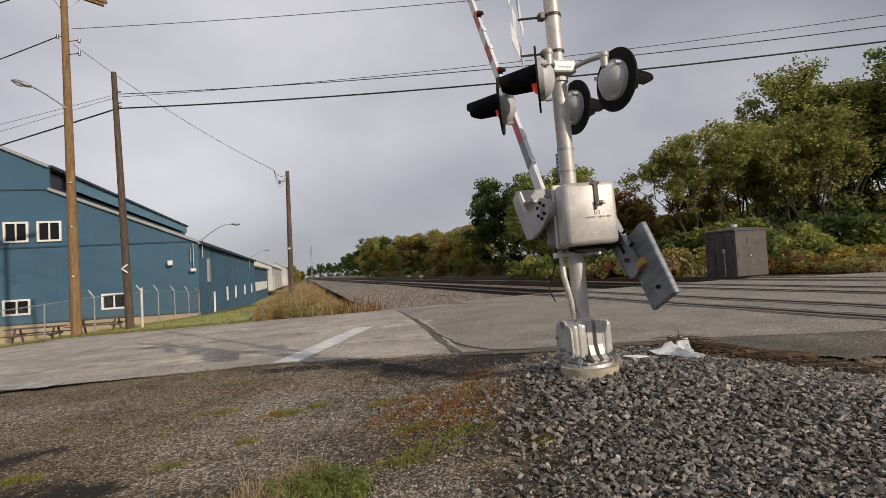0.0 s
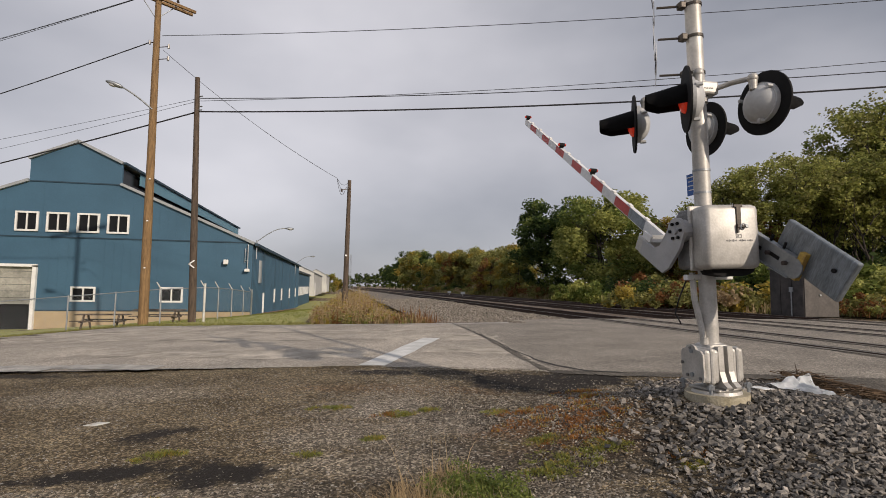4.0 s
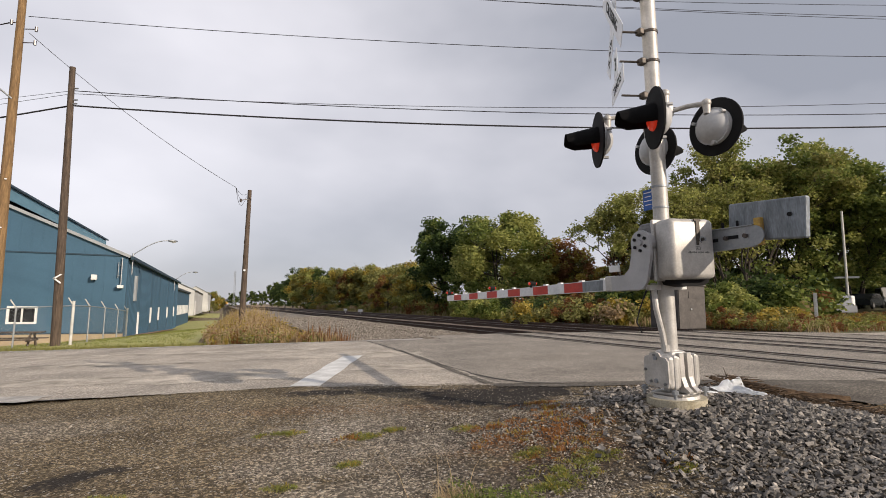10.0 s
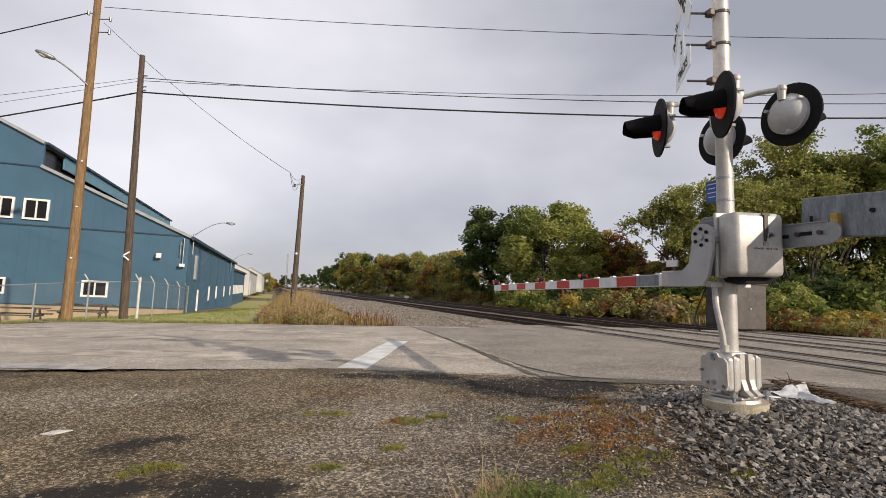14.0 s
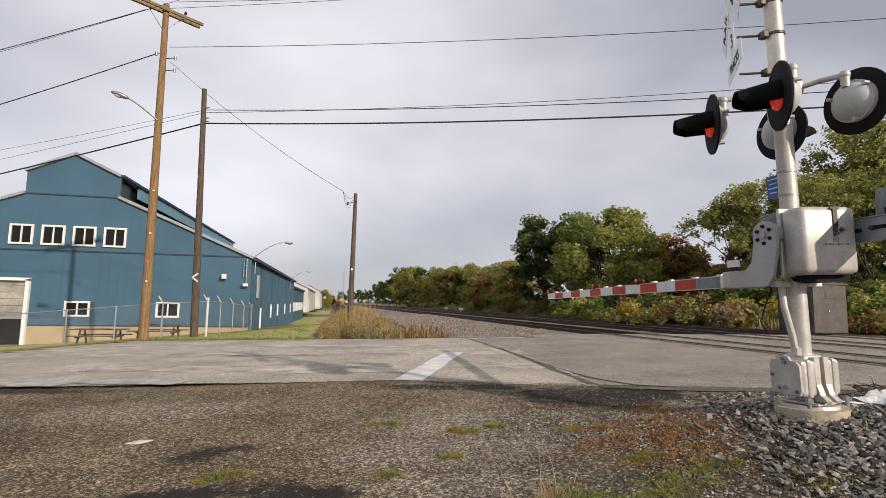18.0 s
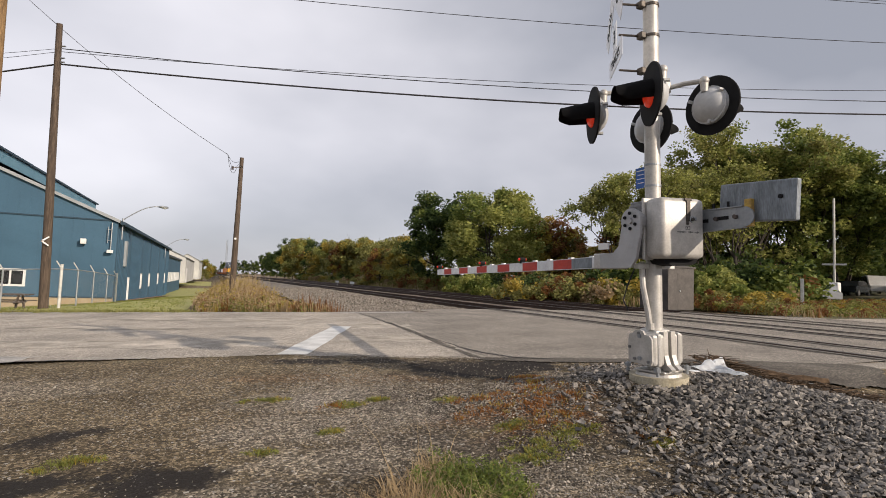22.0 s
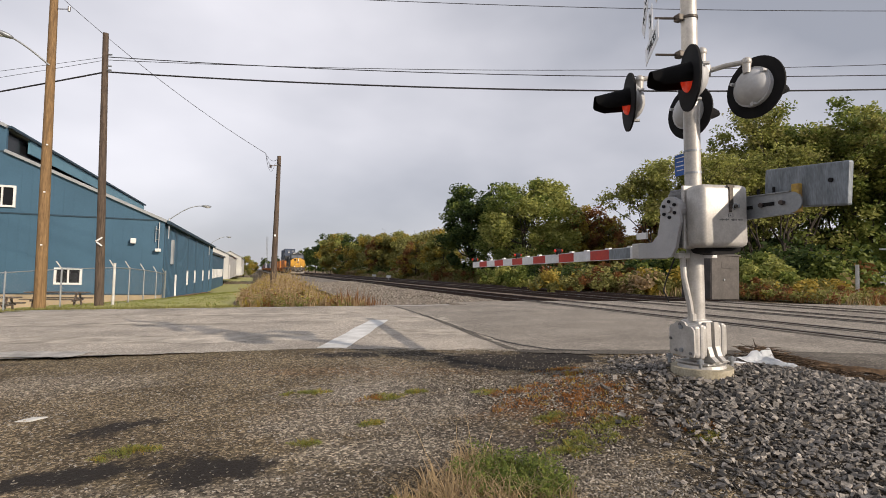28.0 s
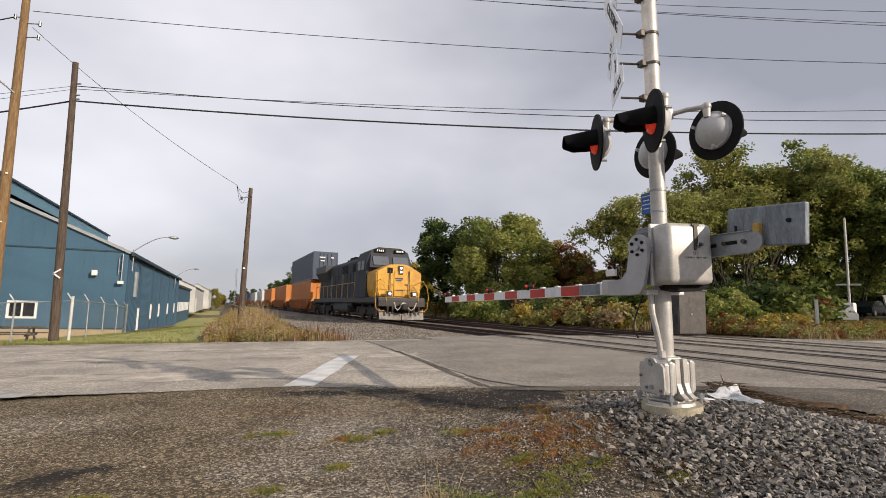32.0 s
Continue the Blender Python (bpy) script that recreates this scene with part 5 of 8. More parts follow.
part("latch_hasp", bm, M["latch"], case)
bm = B()
tube(bm, [CASE @ Vector((0.075 + 0.025 * math.cos(a), -0.365, 1.445 + 0.025 * math.sin(a))) for a in [i * math.pi / 5 for i in range(8)]], 0.006, 6)
box(bm, (0.1, -0.366, 1.45), (0.03, 0.016, 0.03), CASE, 0.005)
part("padlock", bm, M["galv"], case, "small bright padlock")
for k in range(19):
    if k in (8, 14):
        continue
    bm = B()
    box(bm, (-0.065 + 0.0125 * k, -0.3435, 1.335), (0.007, 0.003, 0.01 + 0.004 * ((k * 7) % 3)), CASE)
    part("lettering_bar", bm, M["grey_dark"], case)
bm = B()
for c, z in (((0.025, 1.385), (0.045, 0.004)), ((0.025, 1.358), (0.045, 0.004)), ((0.003, 1.372), (0.004, 0.026)), ((0.047, 1.372), (0.004, 0.026)), ((0.02, 1.372), (0.012, 0.012))):
    box(bm, (c[0] + 0.02, -0.3435, c[1]), (z[0], 0.003, z[1]), CASE)
part("emblem_bars", bm, M["grey_dark"], case)
# gate arm: turns about the mechanism shaft
gate = None


def gate_plate(x, depth):
    pts = []
    for i in range(13):
        a = radians(-20 + i * 15)
        pts.append((0.115 * math.cos(a + radians(0)), 0.115 * math.sin(a)))
    pts += [(-0.115, -0.12), (-0.06, -0.34), (-0.0, -0.42), (0.1, -0.425), (0.4, -0.425), (0.4, -0.29), (0.22, -0.28), (0.15, -0.22), (0.125, -0.12)]
    bm = B()
    plate(bm, pts, depth, pose(x, 0, 0, 0, 0, 90))
    return bm


PIV = Vector((-0.292, -0.027, 1.445))
bm = gate_plate(0.0, 0.03)
gate = part("gate_arm", bm, M["gate_grey"], signal, "grey gate-arm casting with bolted hub")
gate.location = PIV
for i in range(6):
    a = i * math.pi / 3 + 0.5
    bm = B()
    rod(bm, (-0.03, 0.07 * math.cos(a), 0.07 * math.sin(a)), (0.0, 0.07 * math.cos(a), 0.07 * math.sin(a)), 0.015, None, 6)
    part("hub_bolt", bm, M["black"], gate)
bm = B()
rod(bm, (-0.035, 0, 0), (0.12, 0, 0), 0.028, None, 10)
rod(bm, (0.02, 0, 0), (0.13, 0, 0), 0.1, None, 16)
part("hub", bm, M["gate_grey"], gate)
bm = B()
box(bm, (0.14, 0.42, -0.355), (0.3, 0.16, 0.15), None, 0.012)
part("arm_clamp", bm, M["silver"], gate)
bm = B()
box(bm, (-0.03, 0.33, -0.215), (0.02, 0.13, 0.06))
part("name_plate", bm, M["white"], gate)
AX0, AX1 = 0.5, 5.82
GQ = pose(0.26, 0, 0, 0, 0, -3.7)
bm = B()
plate(bm, [(AX0, -0.414), (AX1, -0.504), (AX1, -0.396), (AX0, -0.286)], 0.042, GQ @ pose(0, 0, 0, 0, 0, 90))
part("arm_tube", bm, M["stripe_white"], gate, "white fibreglass gate arm")
for k in range(14):
    a, b = AX0 + (AX1 - AX0) * k / 14, AX0 + (AX1 - AX0) * (k + 1) / 14
    ha, hb = 0.057 - 0.01 * k / 14, 0.057 - 0.01 * (k + 1) / 14
    za, zb = -0.35 - 0.1 * k / 14, -0.35 - 0.1 * (k + 1) / 14
    bm = B()
    plate(bm, [(a, za - ha), (b, zb - hb), (b, zb + hb), (a, za + ha)], 0.046, GQ @ pose(0, 0, 0, 0, 0, 90))
    red = k % 2 == 0 and k >= 2
    part("arm_stripe", bm, M["stripe_red"] if red else M["galv_blue"] if k == 1 else M["stripe_white"], gate, "red reflective stripe" if red else "bare grey metal sleeve" if k == 1 else "white reflective stripe")
for a in (2.45, 3.75, 5.75):
    z = -0.35 - 0.1 * (a - AX0) / (AX1 - AX0) + 0.06
    bm = B()
    box(bm, (0, a, z + 0.005), (0.05, 0.05, 0.03), GQ)
    rod(bm, GQ @ Vector((-0.04, a, z + 0.05)), GQ @ Vector((0.04, a, z + 0.045)), 0.028, None, 14)
    part("arm_lamp", bm, M["black"], gate, "small red gate-arm lamp")
    for sx in (-0.045, 0.045):
        bm = B()
        bmesh.ops.create_uvsphere(bm, u_segments=12, v_segments=8, radius=0.022, matrix=GQ @ pose(sx, a, z + 0.045))
        part("arm_lamp_lens", bm, M["lens_red"], gate)
for a in (0.9, 1.3, 1.75, 2.1, 3.0, 3.4, 4.3, 4.9, 5.4):
    z = -0.35 - 0.1 * (a - AX0) / (AX1 - AX0) + 0.062
    bm = B()
    box(bm, (0, a, z + 0.005), (0.04, 0.07, 0.02), GQ)
    part("cable_clip", bm, M["white"], gate)
# counterweight on the other side of the shaft
LEVER = pose(0.58, -0.07, -0.005, 0, 0, 90)
bm = B()
out = [(0.1, -0.095), (-0.6, -0.075)] + [(-0.6 - 0.085 * math.sin(radians(18 * i)), 0.01 - 0.085 * math.cos(radians(18 * i))) for i in range(1, 10)] + [(-0.6, 0.095), (0.1, 0.1)]
plate(bm, out, 0.014, LEVER)
rod(bm, (0.1, 0, 0), (0.6, 0, 0), 0.045, None, 12)
lever = part("weight_lever", bm, M["galv"], gate, "galvanised counterweight lever with slots")
for z0, z1 in ((0.1, 0.095), (-0.095, -0.075)):
    bm = B()
    plate(bm, [(0.1, z0), (-0.6, z1), (-0.6, z1 + 0.008 * (1 if z1 > 0 else -1)), (0.1, z0 + 0.008 * (1 if z0 > 0 else -1))], 0.05, LEVER)
    part("lever_flange", bm, M["galv"], lever)
bm = B()
plate(bm, [(0.02, -0.1), (-0.2, -0.1), (-0.08, -0.16), (0.0, -0.26), (0.04, -0.26)], 0.04, LEVER)
part("lever_gusset", bm, M["grey_dark"], lever, "dark curved gusset under the lever")
for y, z, ln in ((-0.27, 0.0, 0.13), (-0.47, 0.01, 0.12)):
    bm = B()
    box(bm, (0.571, y, z), (0.006, ln, 0.03), None, 0.0)
    part("lever_slot", bm, M["black"], lever)
for y, z in ((-0.24, 0.0), (-0.42, 0.008), (-0.6, 0.01)):
    bm = B()
    rod(bm, (0.545, y, z), (0.575, y, z), 0.02, None, 6)
    part("lever_bolt", bm, M["ceramic"], lever)
bm = B()
box(bm, (0.6, -0.7, 0.035), (0.05, 0.06, 0.23), None, 0.006)
part("weight_bracket", bm, M["yellow_old"], gate, "worn yellow weight bracket")
bm = B()
box(bm, (0, 0, 0), (0.055, 0.66, 0.33), pose(0.645, -0.74, 0.125, 4, 0, 0), 0.014)
weight = part("counterweight", bm, M["galv_blue"], gate, "streaked grey steel counterweight plate")
for y, z in ((-0.95, 0.14), (-0.66, 0.08), (-0.56, 0.0)):
    bm = B()
    rod(bm, (0.6, y, z), (0.69, y, z), 0.017, None, 8)
    part("weight_bolt", bm, M["black"], weight)
for y in (-0.52, -0.38):
    bm = B()
    rod(bm, (0.585, y, 0.1), (0.585, y, 0.15), 0.012, None, 6)
    part("stop_pin", bm, M["black"], lever)


def flasher(c, az, tilt=0):
    """A flashing light head with round background, hood and lens; az: the way it faces, degrees from +x."""
    q = pose(*c, 0, 0, az) @ pose(0, 0, 0, 0, tilt, 0)
    bm = B()
    rod(bm, q @ Vector((-0.008, 0, 0)), q @ Vector((0.008, 0, 0)), 0.265, None, 36)
    head = smooth(part("background", bm, M["black"], signal, "round black signal background"))
    bm = B()
    bmesh.ops.create_uvsphere(bm, u_segments=24, v_segments=14, radius=1, matrix=q @ pose(-0.01, 0, 0) @ Matrix.Diagonal((0.13, 0.165, 0.165, 1)))
    inv = q.inverted()
    bmesh.ops.delete(bm, geom=[v for v in bm.verts if (inv @ v.co).x > 0.004], context="VERTS")
    rod(bm, q @ Vector((-0.05, 0, 0)), q @ Vector((-0.004, 0, 0)), 0.17, None, 24)
    for a in (0.4, 2.5, 4.5):
        p = q @ Vector((-0.05, 0.165 * math.cos(a), 0.165 * math.sin(a)))
        rod(bm, p, p + (q.to_3x3() @ Vector((-0.05, 0, 0))), 0.016, None, 6)
    smooth(part("housing", bm, M["grey"], head, "grey cast lamp housing"))
    bm = B()
    n = 18
    ring0, ring1 = [], []
    for i in range(n + 1):
        a = radians(-32 + 244 * i / n)
        side = abs(i - n / 2) / (n / 2)
        reach = 0.31 if side < 0.75 else 0.31 - 0.1 * (side - 0.75) / 0.25
        ring0.append(bm.verts.new(q @ Vector((0.008, 0.122 * math.cos(a), 0.122 * math.sin(a) + 0.01))))
        ring1.append(bm.verts.new(q @ Vector((reach, 0.098 * math.cos(a), 0.09 * math.sin(a) - 0.02))))
    for i in range(n):
        bm.faces.new((ring0[i], ring0[i + 1], ring1[i + 1], ring1[i]))
    bmesh.ops.solidify(bm, geom=bm.faces[:], thickness=0.006)
    smooth(part("hood", bm, M["hood"], head, "black lamp hood"))
    bm = B()
    bmesh.ops.create_uvsphere(bm, u_segments=20, v_segments=10, radius=1, matrix=q @ pose(0.01, 0, 0) @ Matrix.Diagonal((0.05, 0.112, 0.112, 1)))
    smooth(part("lens", bm, M["lens_red"], head, "red signal lens"))
    return q


HEADS = (((-0.4, -0.37, 2.485), 152), ((-0.47, 0.27, 2.475), 152), ((0.33, -0.38, 2.49), 3), ((0.36, 0.36, 2.49), 3))
for c, az in HEADS:
    flasher(c, az)
bm = B()
box(bm, (0.0, -0.07, 2.71), (0.24, 0.12, 0.12), None, 0.02)
rod(bm, (0, 0, 2.6), (0, 0, 2.79), 0.085, None, 20)
brk = part("lamp_bracket", bm, M["silver"], signal, "silver cast crossarm bracket")
bm = B()
for k in range(5):
    box(bm, (-0.05 + 0.025 * k, -0.1315, 2.7), (0.016, 0.003, 0.01))
part("lettering_bar", bm, M["grey_dark"], brk)
for (cx, cy, cz), az in HEADS:
    a = radians(az)
    p = Vector((cx - 0.1 * math.cos(a), cy - 0.1 * math.sin(a), cz + 0.21))
    s = Vector((0.1 if cx > 0 else -0.08, -0.08 if cy < 0 else 0.08, 2.71))
    bm = B()
    tube(bm, [s, s.lerp(p, 0.5) + Vector((0, 0, 0.01)), p], 0.022, 10)
    rod(bm, p + Vector((0, 0, -0.1)), p + Vector((0, 0, 0.02)), 0.03, 0.038, 12)
    bmesh.ops.create_uvsphere(bm, u_segments=12, v_segments=8, radius=0.042, matrix=Matrix.Translation(p))
    smooth(part("crossarm", bm, M["silver"], signal))


def text_mesh(body, size, parent, m, material, name="lettering"):
    cu = bpy.data.curves.new("t", "FONT")
    cu.body, cu.size, cu.align_x, cu.align_y, cu.extrude = body, size, "CENTER", "CENTER", 0.0015
    tmp = bpy.data.objects.new("t", cu)
    scene.collection.objects.link(tmp)
    bpy.context.view_layer.update()
    me = bpy.data.meshes.new_from_object(tmp.evaluated_get(bpy.context.evaluated_depsgraph_get()))
    bpy.data.objects.remove(tmp)
    bpy.data.curves.remove(cu)
    me.materials.clear()
    me.materials.append(material)
    ob = new(name, me)
    ob.parent, ob.matrix_basis = parent, m
    return ob


# sign boards face along the road; local x runs across the board, z up
SQ = pose(-0.294, 0.17, 0, 0, 0, -123)
def sign_blade(x, z, w, h, turn, words, size, off):
    m = SQ @ pose(x, off, z, 0, turn, 0)
    bm = B()
    box(bm, (0, 0, 0), (w, 0.004, h), m)
    sgn = part("sign_board", bm, M["sign_white"], signal, "white sign board with black letters")
    for dx, word in words:
        text_mesh(word, size, sgn, m @ pose(dx, -0.004, 0, 90, 0, 0), M["wire"])
    return sgn


sign_blade(-0.03, 3.74, 1.22, 0.21, 45, ((0, "CROSSING"),), 0.15, 0.0)
sign_blade(-0.03, 3.74, 1.22, 0.21, -45, ((-0.37, "RAIL"), (0.37, "ROAD")), 0.15, 0.012)
sign_blade(0.03, 3.21, 0.2, 0.25, 0, ((0, "3"),), 0.18, 0.0)
sign_blade(0.03, 3.0, 0.66, 0.17, 0, ((0, "TRACKS"),), 0.115, 0.006)
for z in (2.88, 3.22, 3.52, 3.88):
    bm = B()
    rod(bm, (0, 0, z - 0.012), (0, 0, z + 0.012), 0.077, None, 24)
    box(bm, (-0.1, 0.02, z), (0.06, 0.07, 0.06), None, 0.008)
    rod(bm, (-0.08, 0.02, z), (-0.3, 0.1, z + 0.005), 0.011, None, 8)
    part("sign_bracket", bm, M["latch"], signal, "dark steel sign bracket")
bm = B()
box(bm, (0.03, 0.155, 1.9), (0.008, 0.16, 0.2))
ens = part("notice_plate", bm, M["sign_blue"], signal, "small blue emergency notice plate")
for k in range(4):
    bm = B()
    box(bm, (0.024, 0.17, 1.97 - 0.04 * k), (0.004, 0.1 - 0.025 * (k % 2), 0.008))
    part("lettering_bar", bm, M["white"], ens)
GATE_ROWS = ((0.0, 57.0), (0.5, 54.2), (1.0, 51.0), (1.5, 47.6), (2.0, 44.5), (2.5, 41.4), (3.2, 37.0), (3.8, 33.0), (4.5, 28.3), (5.0, 25.1), (5.5, 21.9), (6.0, 19.4), (6.5, 16.0), (7.0, 12.2), (7.5, 9.6), (8.0, 6.9), (8.5, 4.6), (9.0, 2.0), (9.4, 0.4), (9.8, 0.0), (32.0, 0.0))
# ---- train ----
def wheelset(bm, y, r=0.5):
    for sx in (-0.755, 0.755):
        rod(bm, (sx - 0.07, y, r), (sx + 0.07, y, r), r, None, 24)
    rod(bm, (-0.9, y, r), (0.9, y, r), 0.09, None, 10)


def truck(parent, yc, half, axles, r, name="truck"):
    bm = B()
    for sx in (-1.02, 1.02):
        plate(bm, [(-half - 0.6, 0.55), (-half - 0.45, 0.38), (half + 0.45, 0.38), (half + 0.6, 0.55), (half + 0.5, 0.85), (-half - 0.5, 0.85)], 0.14, pose(sx, yc, 0, 0, 0, 90))
    box(bm, (0, yc, 0.62), (2.0, 0.5, 0.3))
    tr = part(name, bm, M["truck"], parent, "dark dusty wheel truck")
    for k in range(axles):
        y = yc + (-half + 2 * half * k / (axles - 1))
        bm = B()
        wheelset(bm, y, r)
        smooth(part("wheelset", bm, M["wheel"], tr))
        for sx in (-1.1, 1.1):
            bm = B()
            box(bm, (sx, y, 0.56), (0.14, 0.4, 0.34), None, 0.04)
            part("axle_box", bm, M["truck"], tr)
    return tr


def locomotive():
    t = thing("locomotive", pose(8.88, 700, RAIL_Z), "dark grey diesel freight locomotive with yellow nose and lit headlights", "locomotive")
    L = 22.3
    bm = B()
    box(bm, (0, L / 2, 1.28), (2.95, L - 0.5, 0.34), None, 0.03)
    part("frame", bm, M["loco_dark"], t)
    bm = B()
    box(bm, (0, L / 2, 1.12), (2.2, L - 1.2, 0.2))
    part("underframe", bm, M["truck"], t)
    # plough
    bm = B()
    box(bm, (0, 0.3, 1.1), (2.95, 0.3, 0.4), None, 0.03)
    pilot = part("pilot", bm, M["pilot"], t, "dark pilot plate under the nose")
    for sx in (-1, 1):
        bm = B()
        plate(bm, [(sx * 0.02, 0.5), (sx * 1.2, 0.62), (sx * 1.42, 0.8), (sx * 1.4, 0.14), (sx * 0.02, 0.12)], 0.06, pose(0, 0.12, 0, -14, 0, 0))
        part("plough_blade", bm, M["plough"], pilot, "scuffed grey snow plough blade")
    for sx in (-0.95, -0.65, 0.7, 1.0):
        bm = B()
        box(bm, (sx, -0.02, 0.7), (0.08, 0.1, 0.5))
        part("pilot_rib", bm, M["truck"], pilot)
    bm = B()
    rod(bm, (0, -0.35, 0.9), (0, 0.3, 0.9), 0.13, None, 12)
    box(bm, (0, -0.38, 0.9), (0.32, 0.3, 0.34), None, 0.05)
    part("coupler", bm, M["truck"], t, "dark knuckle coupler")
    for sx in (-1, 1):
        bm = B()
        tube(bm, [Vector((sx * x, -0.12 - 0.06 * k, z)) for k, (x, z) in enumerate(((0.0, 1.14), (0.12, 1.06), (0.3, 0.78), (0.44, 0.7), (0.58, 0.82), (0.7, 1.16)))], 0.04, 8)
        part("air_hose", bm, M["hose"], t, "pale air hose")
    for k in range(3):
        bm = B()
        rod(bm, (-0.25 + 0.25 * k, 0.0, 0.95), (-0.3 + 0.3 * k, -0.05, 0.45), 0.03, None, 6)
        part("air_hose", bm, M["black"], t)
    # nose
    bm = B()
    plate(bm, [(-1.28, 1.45), (1.28, 1.45), (1.42, 1.9), (1.46, 3.0), (0.5, 3.5), (-0.5, 3.5), (-1.46, 3.0), (-1.42, 1.9)], 2.4, pose(0, 2.0, 0))
    bmesh.ops.bevel(bm, geom=bm.edges[:], offset=0.06, segments=2, affect="EDGES")
    nose = part("nose", bm, M["loco_yellow"], t, "yellow nose with door and grab irons")
    bm = B()
    box(bm, (0.0, 0.78, 2.3), (0.7, 0.05, 1.55), None, 0.01)
    part("nose_door", bm, M["loco_yellow"], nose)
    for sx in (-0.62, 0.62):
        bm = B()
        rod(bm, (sx, 0.68, 1.7), (sx, 0.74, 3.1), 0.025, None, 6)
        part("grab_iron", bm, M["loco_dark"], nose)
    bm = B()
    box(bm, (-0.62, 0.8, 3.1), (0.34, 0.06, 0.34), None, 0.02)
    part("nose_window", bm, M["glass"], nose)
    bm = B()
    for sx, sz, w, h in ((-0.05, 2.62, 0.5, 0.09), (-0.05, 2.5, 0.34, 0.07), (-0.5, 2.25, 0.2, 0.05), (0.45, 2.25, 0.2, 0.05), (0.0, 1.9, 0.45, 0.05)):
        box(bm, (sx, 0.745, sz), (w, 0.04, h))
    part("emblem_bars", bm, M["loco_blue"], nose, "dark blue emblem bars")
    bm = B()
    box(bm, (0.06, 0.74, 3.14), (0.28, 0.12, 0.52), None, 0.02)
    hl = part("headlight_case", bm, M["loco_dark"], t)
    for sz in (3.02, 3.26):
        bm = B()
        rod(bm, (0.06, 0.66, sz), (0.06, 0.72, sz), 0.075, None, 16)
        part("headlight", bm, M["headlight"], hl, "lit white headlight")
    for sx in (-0.78, 0.78):
        bm = B()
        box(bm, (sx, 0.35, 1.66), (0.3, 0.3, 0.3), None, 0.03)
        dl = part("ditch_light_case", bm, M["loco_dark"], t)
        bm = B()
        rod(bm, (sx, 0.15, 1.66), (sx, 0.21, 1.66), 0.08, None, 16)
        part("ditch_light", bm, M["headlight"], dl, "lit ditch light")
    # cab
    bm = B()
    plate(bm, [(-1.52, 1.45), (1.52, 1.45), (1.52, 3.75), (1.28, 4.45), (0.75, 4.72), (-0.75, 4.72), (-1.28, 4.45), (-1.52, 3.75)], 2.7, pose(0, 4.3, 0))
    cab = part("cab", bm, M["loco_grey"], t, "dark grey cab with sloped windscreens")
    bm = B()
    v = [bm.verts.new(p) for p in ((-1.42, 2.45, 3.36), (1.42, 2.45, 3.36), (1.25, 2.96, 4.4), (-1.25, 2.96, 4.4), (-1.42, 2.97, 3.36), (1.42, 2.97, 3.36))]
    for fce in ((0, 1, 2, 3), (0, 3, 4), (1, 5, 2), (4, 3, 2, 5), (0, 4, 5, 1)):
        bm.faces.new([v[i] for i in fce])
    bmesh.ops.recalc_face_normals(bm, faces=bm.faces)
    part("cab_front", bm, M["loco_grey"], cab)
    for sx in (-0.67, 0.67):
        bm = B()
        box(bm, (sx, 0, 0), (1.05, 0.04, 0.66), pose(0, 2.62, 3.83, -26, 0, 0), 0.02)
        part("windscreen", bm, M["glass_sky"], cab)
        bm = B()
        box(bm, (sx, 2.9, 4.5), (0.72, 0.18, 0.2), None, 0.02)
        part("number_board", bm, M["black"], cab)
        bm = B()
        for k in range(4):
            box(bm, (sx - 0.2 + 0.13 * k, 2.805, 4.5), (0.08, 0.01, 0.12))
        part("number_bar", bm, M["white"], cab)
        bm = B()
        for y in (3.75, 4.7):
            box(bm, (sx * 2.275, y, 3.55), (0.04, 0.75, 0.6), None, 0.01)
        part("side_window", bm, M["glass"], cab)
    bm = B()
    box(bm, (0, 4.3, 4.75), (1.3, 2.6, 0.08), None, 0.03)
    part("cab_roof", bm, M["roof_pale"], cab)
    # hood and its fittings
    bm = B()
    plate(bm, [(-1.05, 1.45), (1.05, 1.45), (1.05, 4.1), (0.8, 4.35), (-0.8, 4.35), (-1.05, 4.1)], 15.4, pose(0, 13.35, 0))
    hood = part("long_hood", bm, M["loco_grey"], t, "dark grey engine hood with doors and grilles")
    for k in range(12):
        for sx in (-1.065, 1.065):
            bm = B()
            box(bm, (sx, 6.3 + 1.05 * k, 2.5), (0.03, 0.85, 1.7), None, 0.006)
            part("hood_door", bm, M["loco_dark"] if k % 4 == 1 else M["loco_grey"], hood)
    for sx in (-1.07, 1.07):
        for y in (7.5, 10.8):
            bm = B()
            for j in range(6):
                box(bm, (sx, y, 3.42 + 0.1 * j), (0.04, 1.8, 0.05))
            part("grille", bm, M["black"], hood)
    bm = B()
    plate(bm, [(-1.05, 3.0), (1.05, 3.0), (1.55, 3.75), (1.55, 4.35), (-1.55, 4.35), (-1.55, 3.75)], 4.6, pose(0, 18.6, 0))
    part("radiator", bm, M["loco_dark"], hood, "flared dark radiator section")
    bm = B()
    box(bm, (0, 10.5, 4.5), (1.2, 1.6, 0.3), None, 0.05)
    rod(bm, (0, 13.4, 4.3), (0, 13.4, 4.65), 0.3, None, 14)
    part("exhaust", bm, M["black"], hood)
    bm = B()
    box(bm, (0, 11.1, 0.82), (2.6, 5.2, 0.85), None, 0.2)
    part("fuel_tank", bm, M["loco_dark"], t)
    for sx in (-1.2, 1.2):
        bm = B()
        rod(bm, (sx, 7.0, 1.0), (sx, 8.4, 1.0), 0.2, None, 14)
        part("air_reservoir", bm, M["truck"], t)
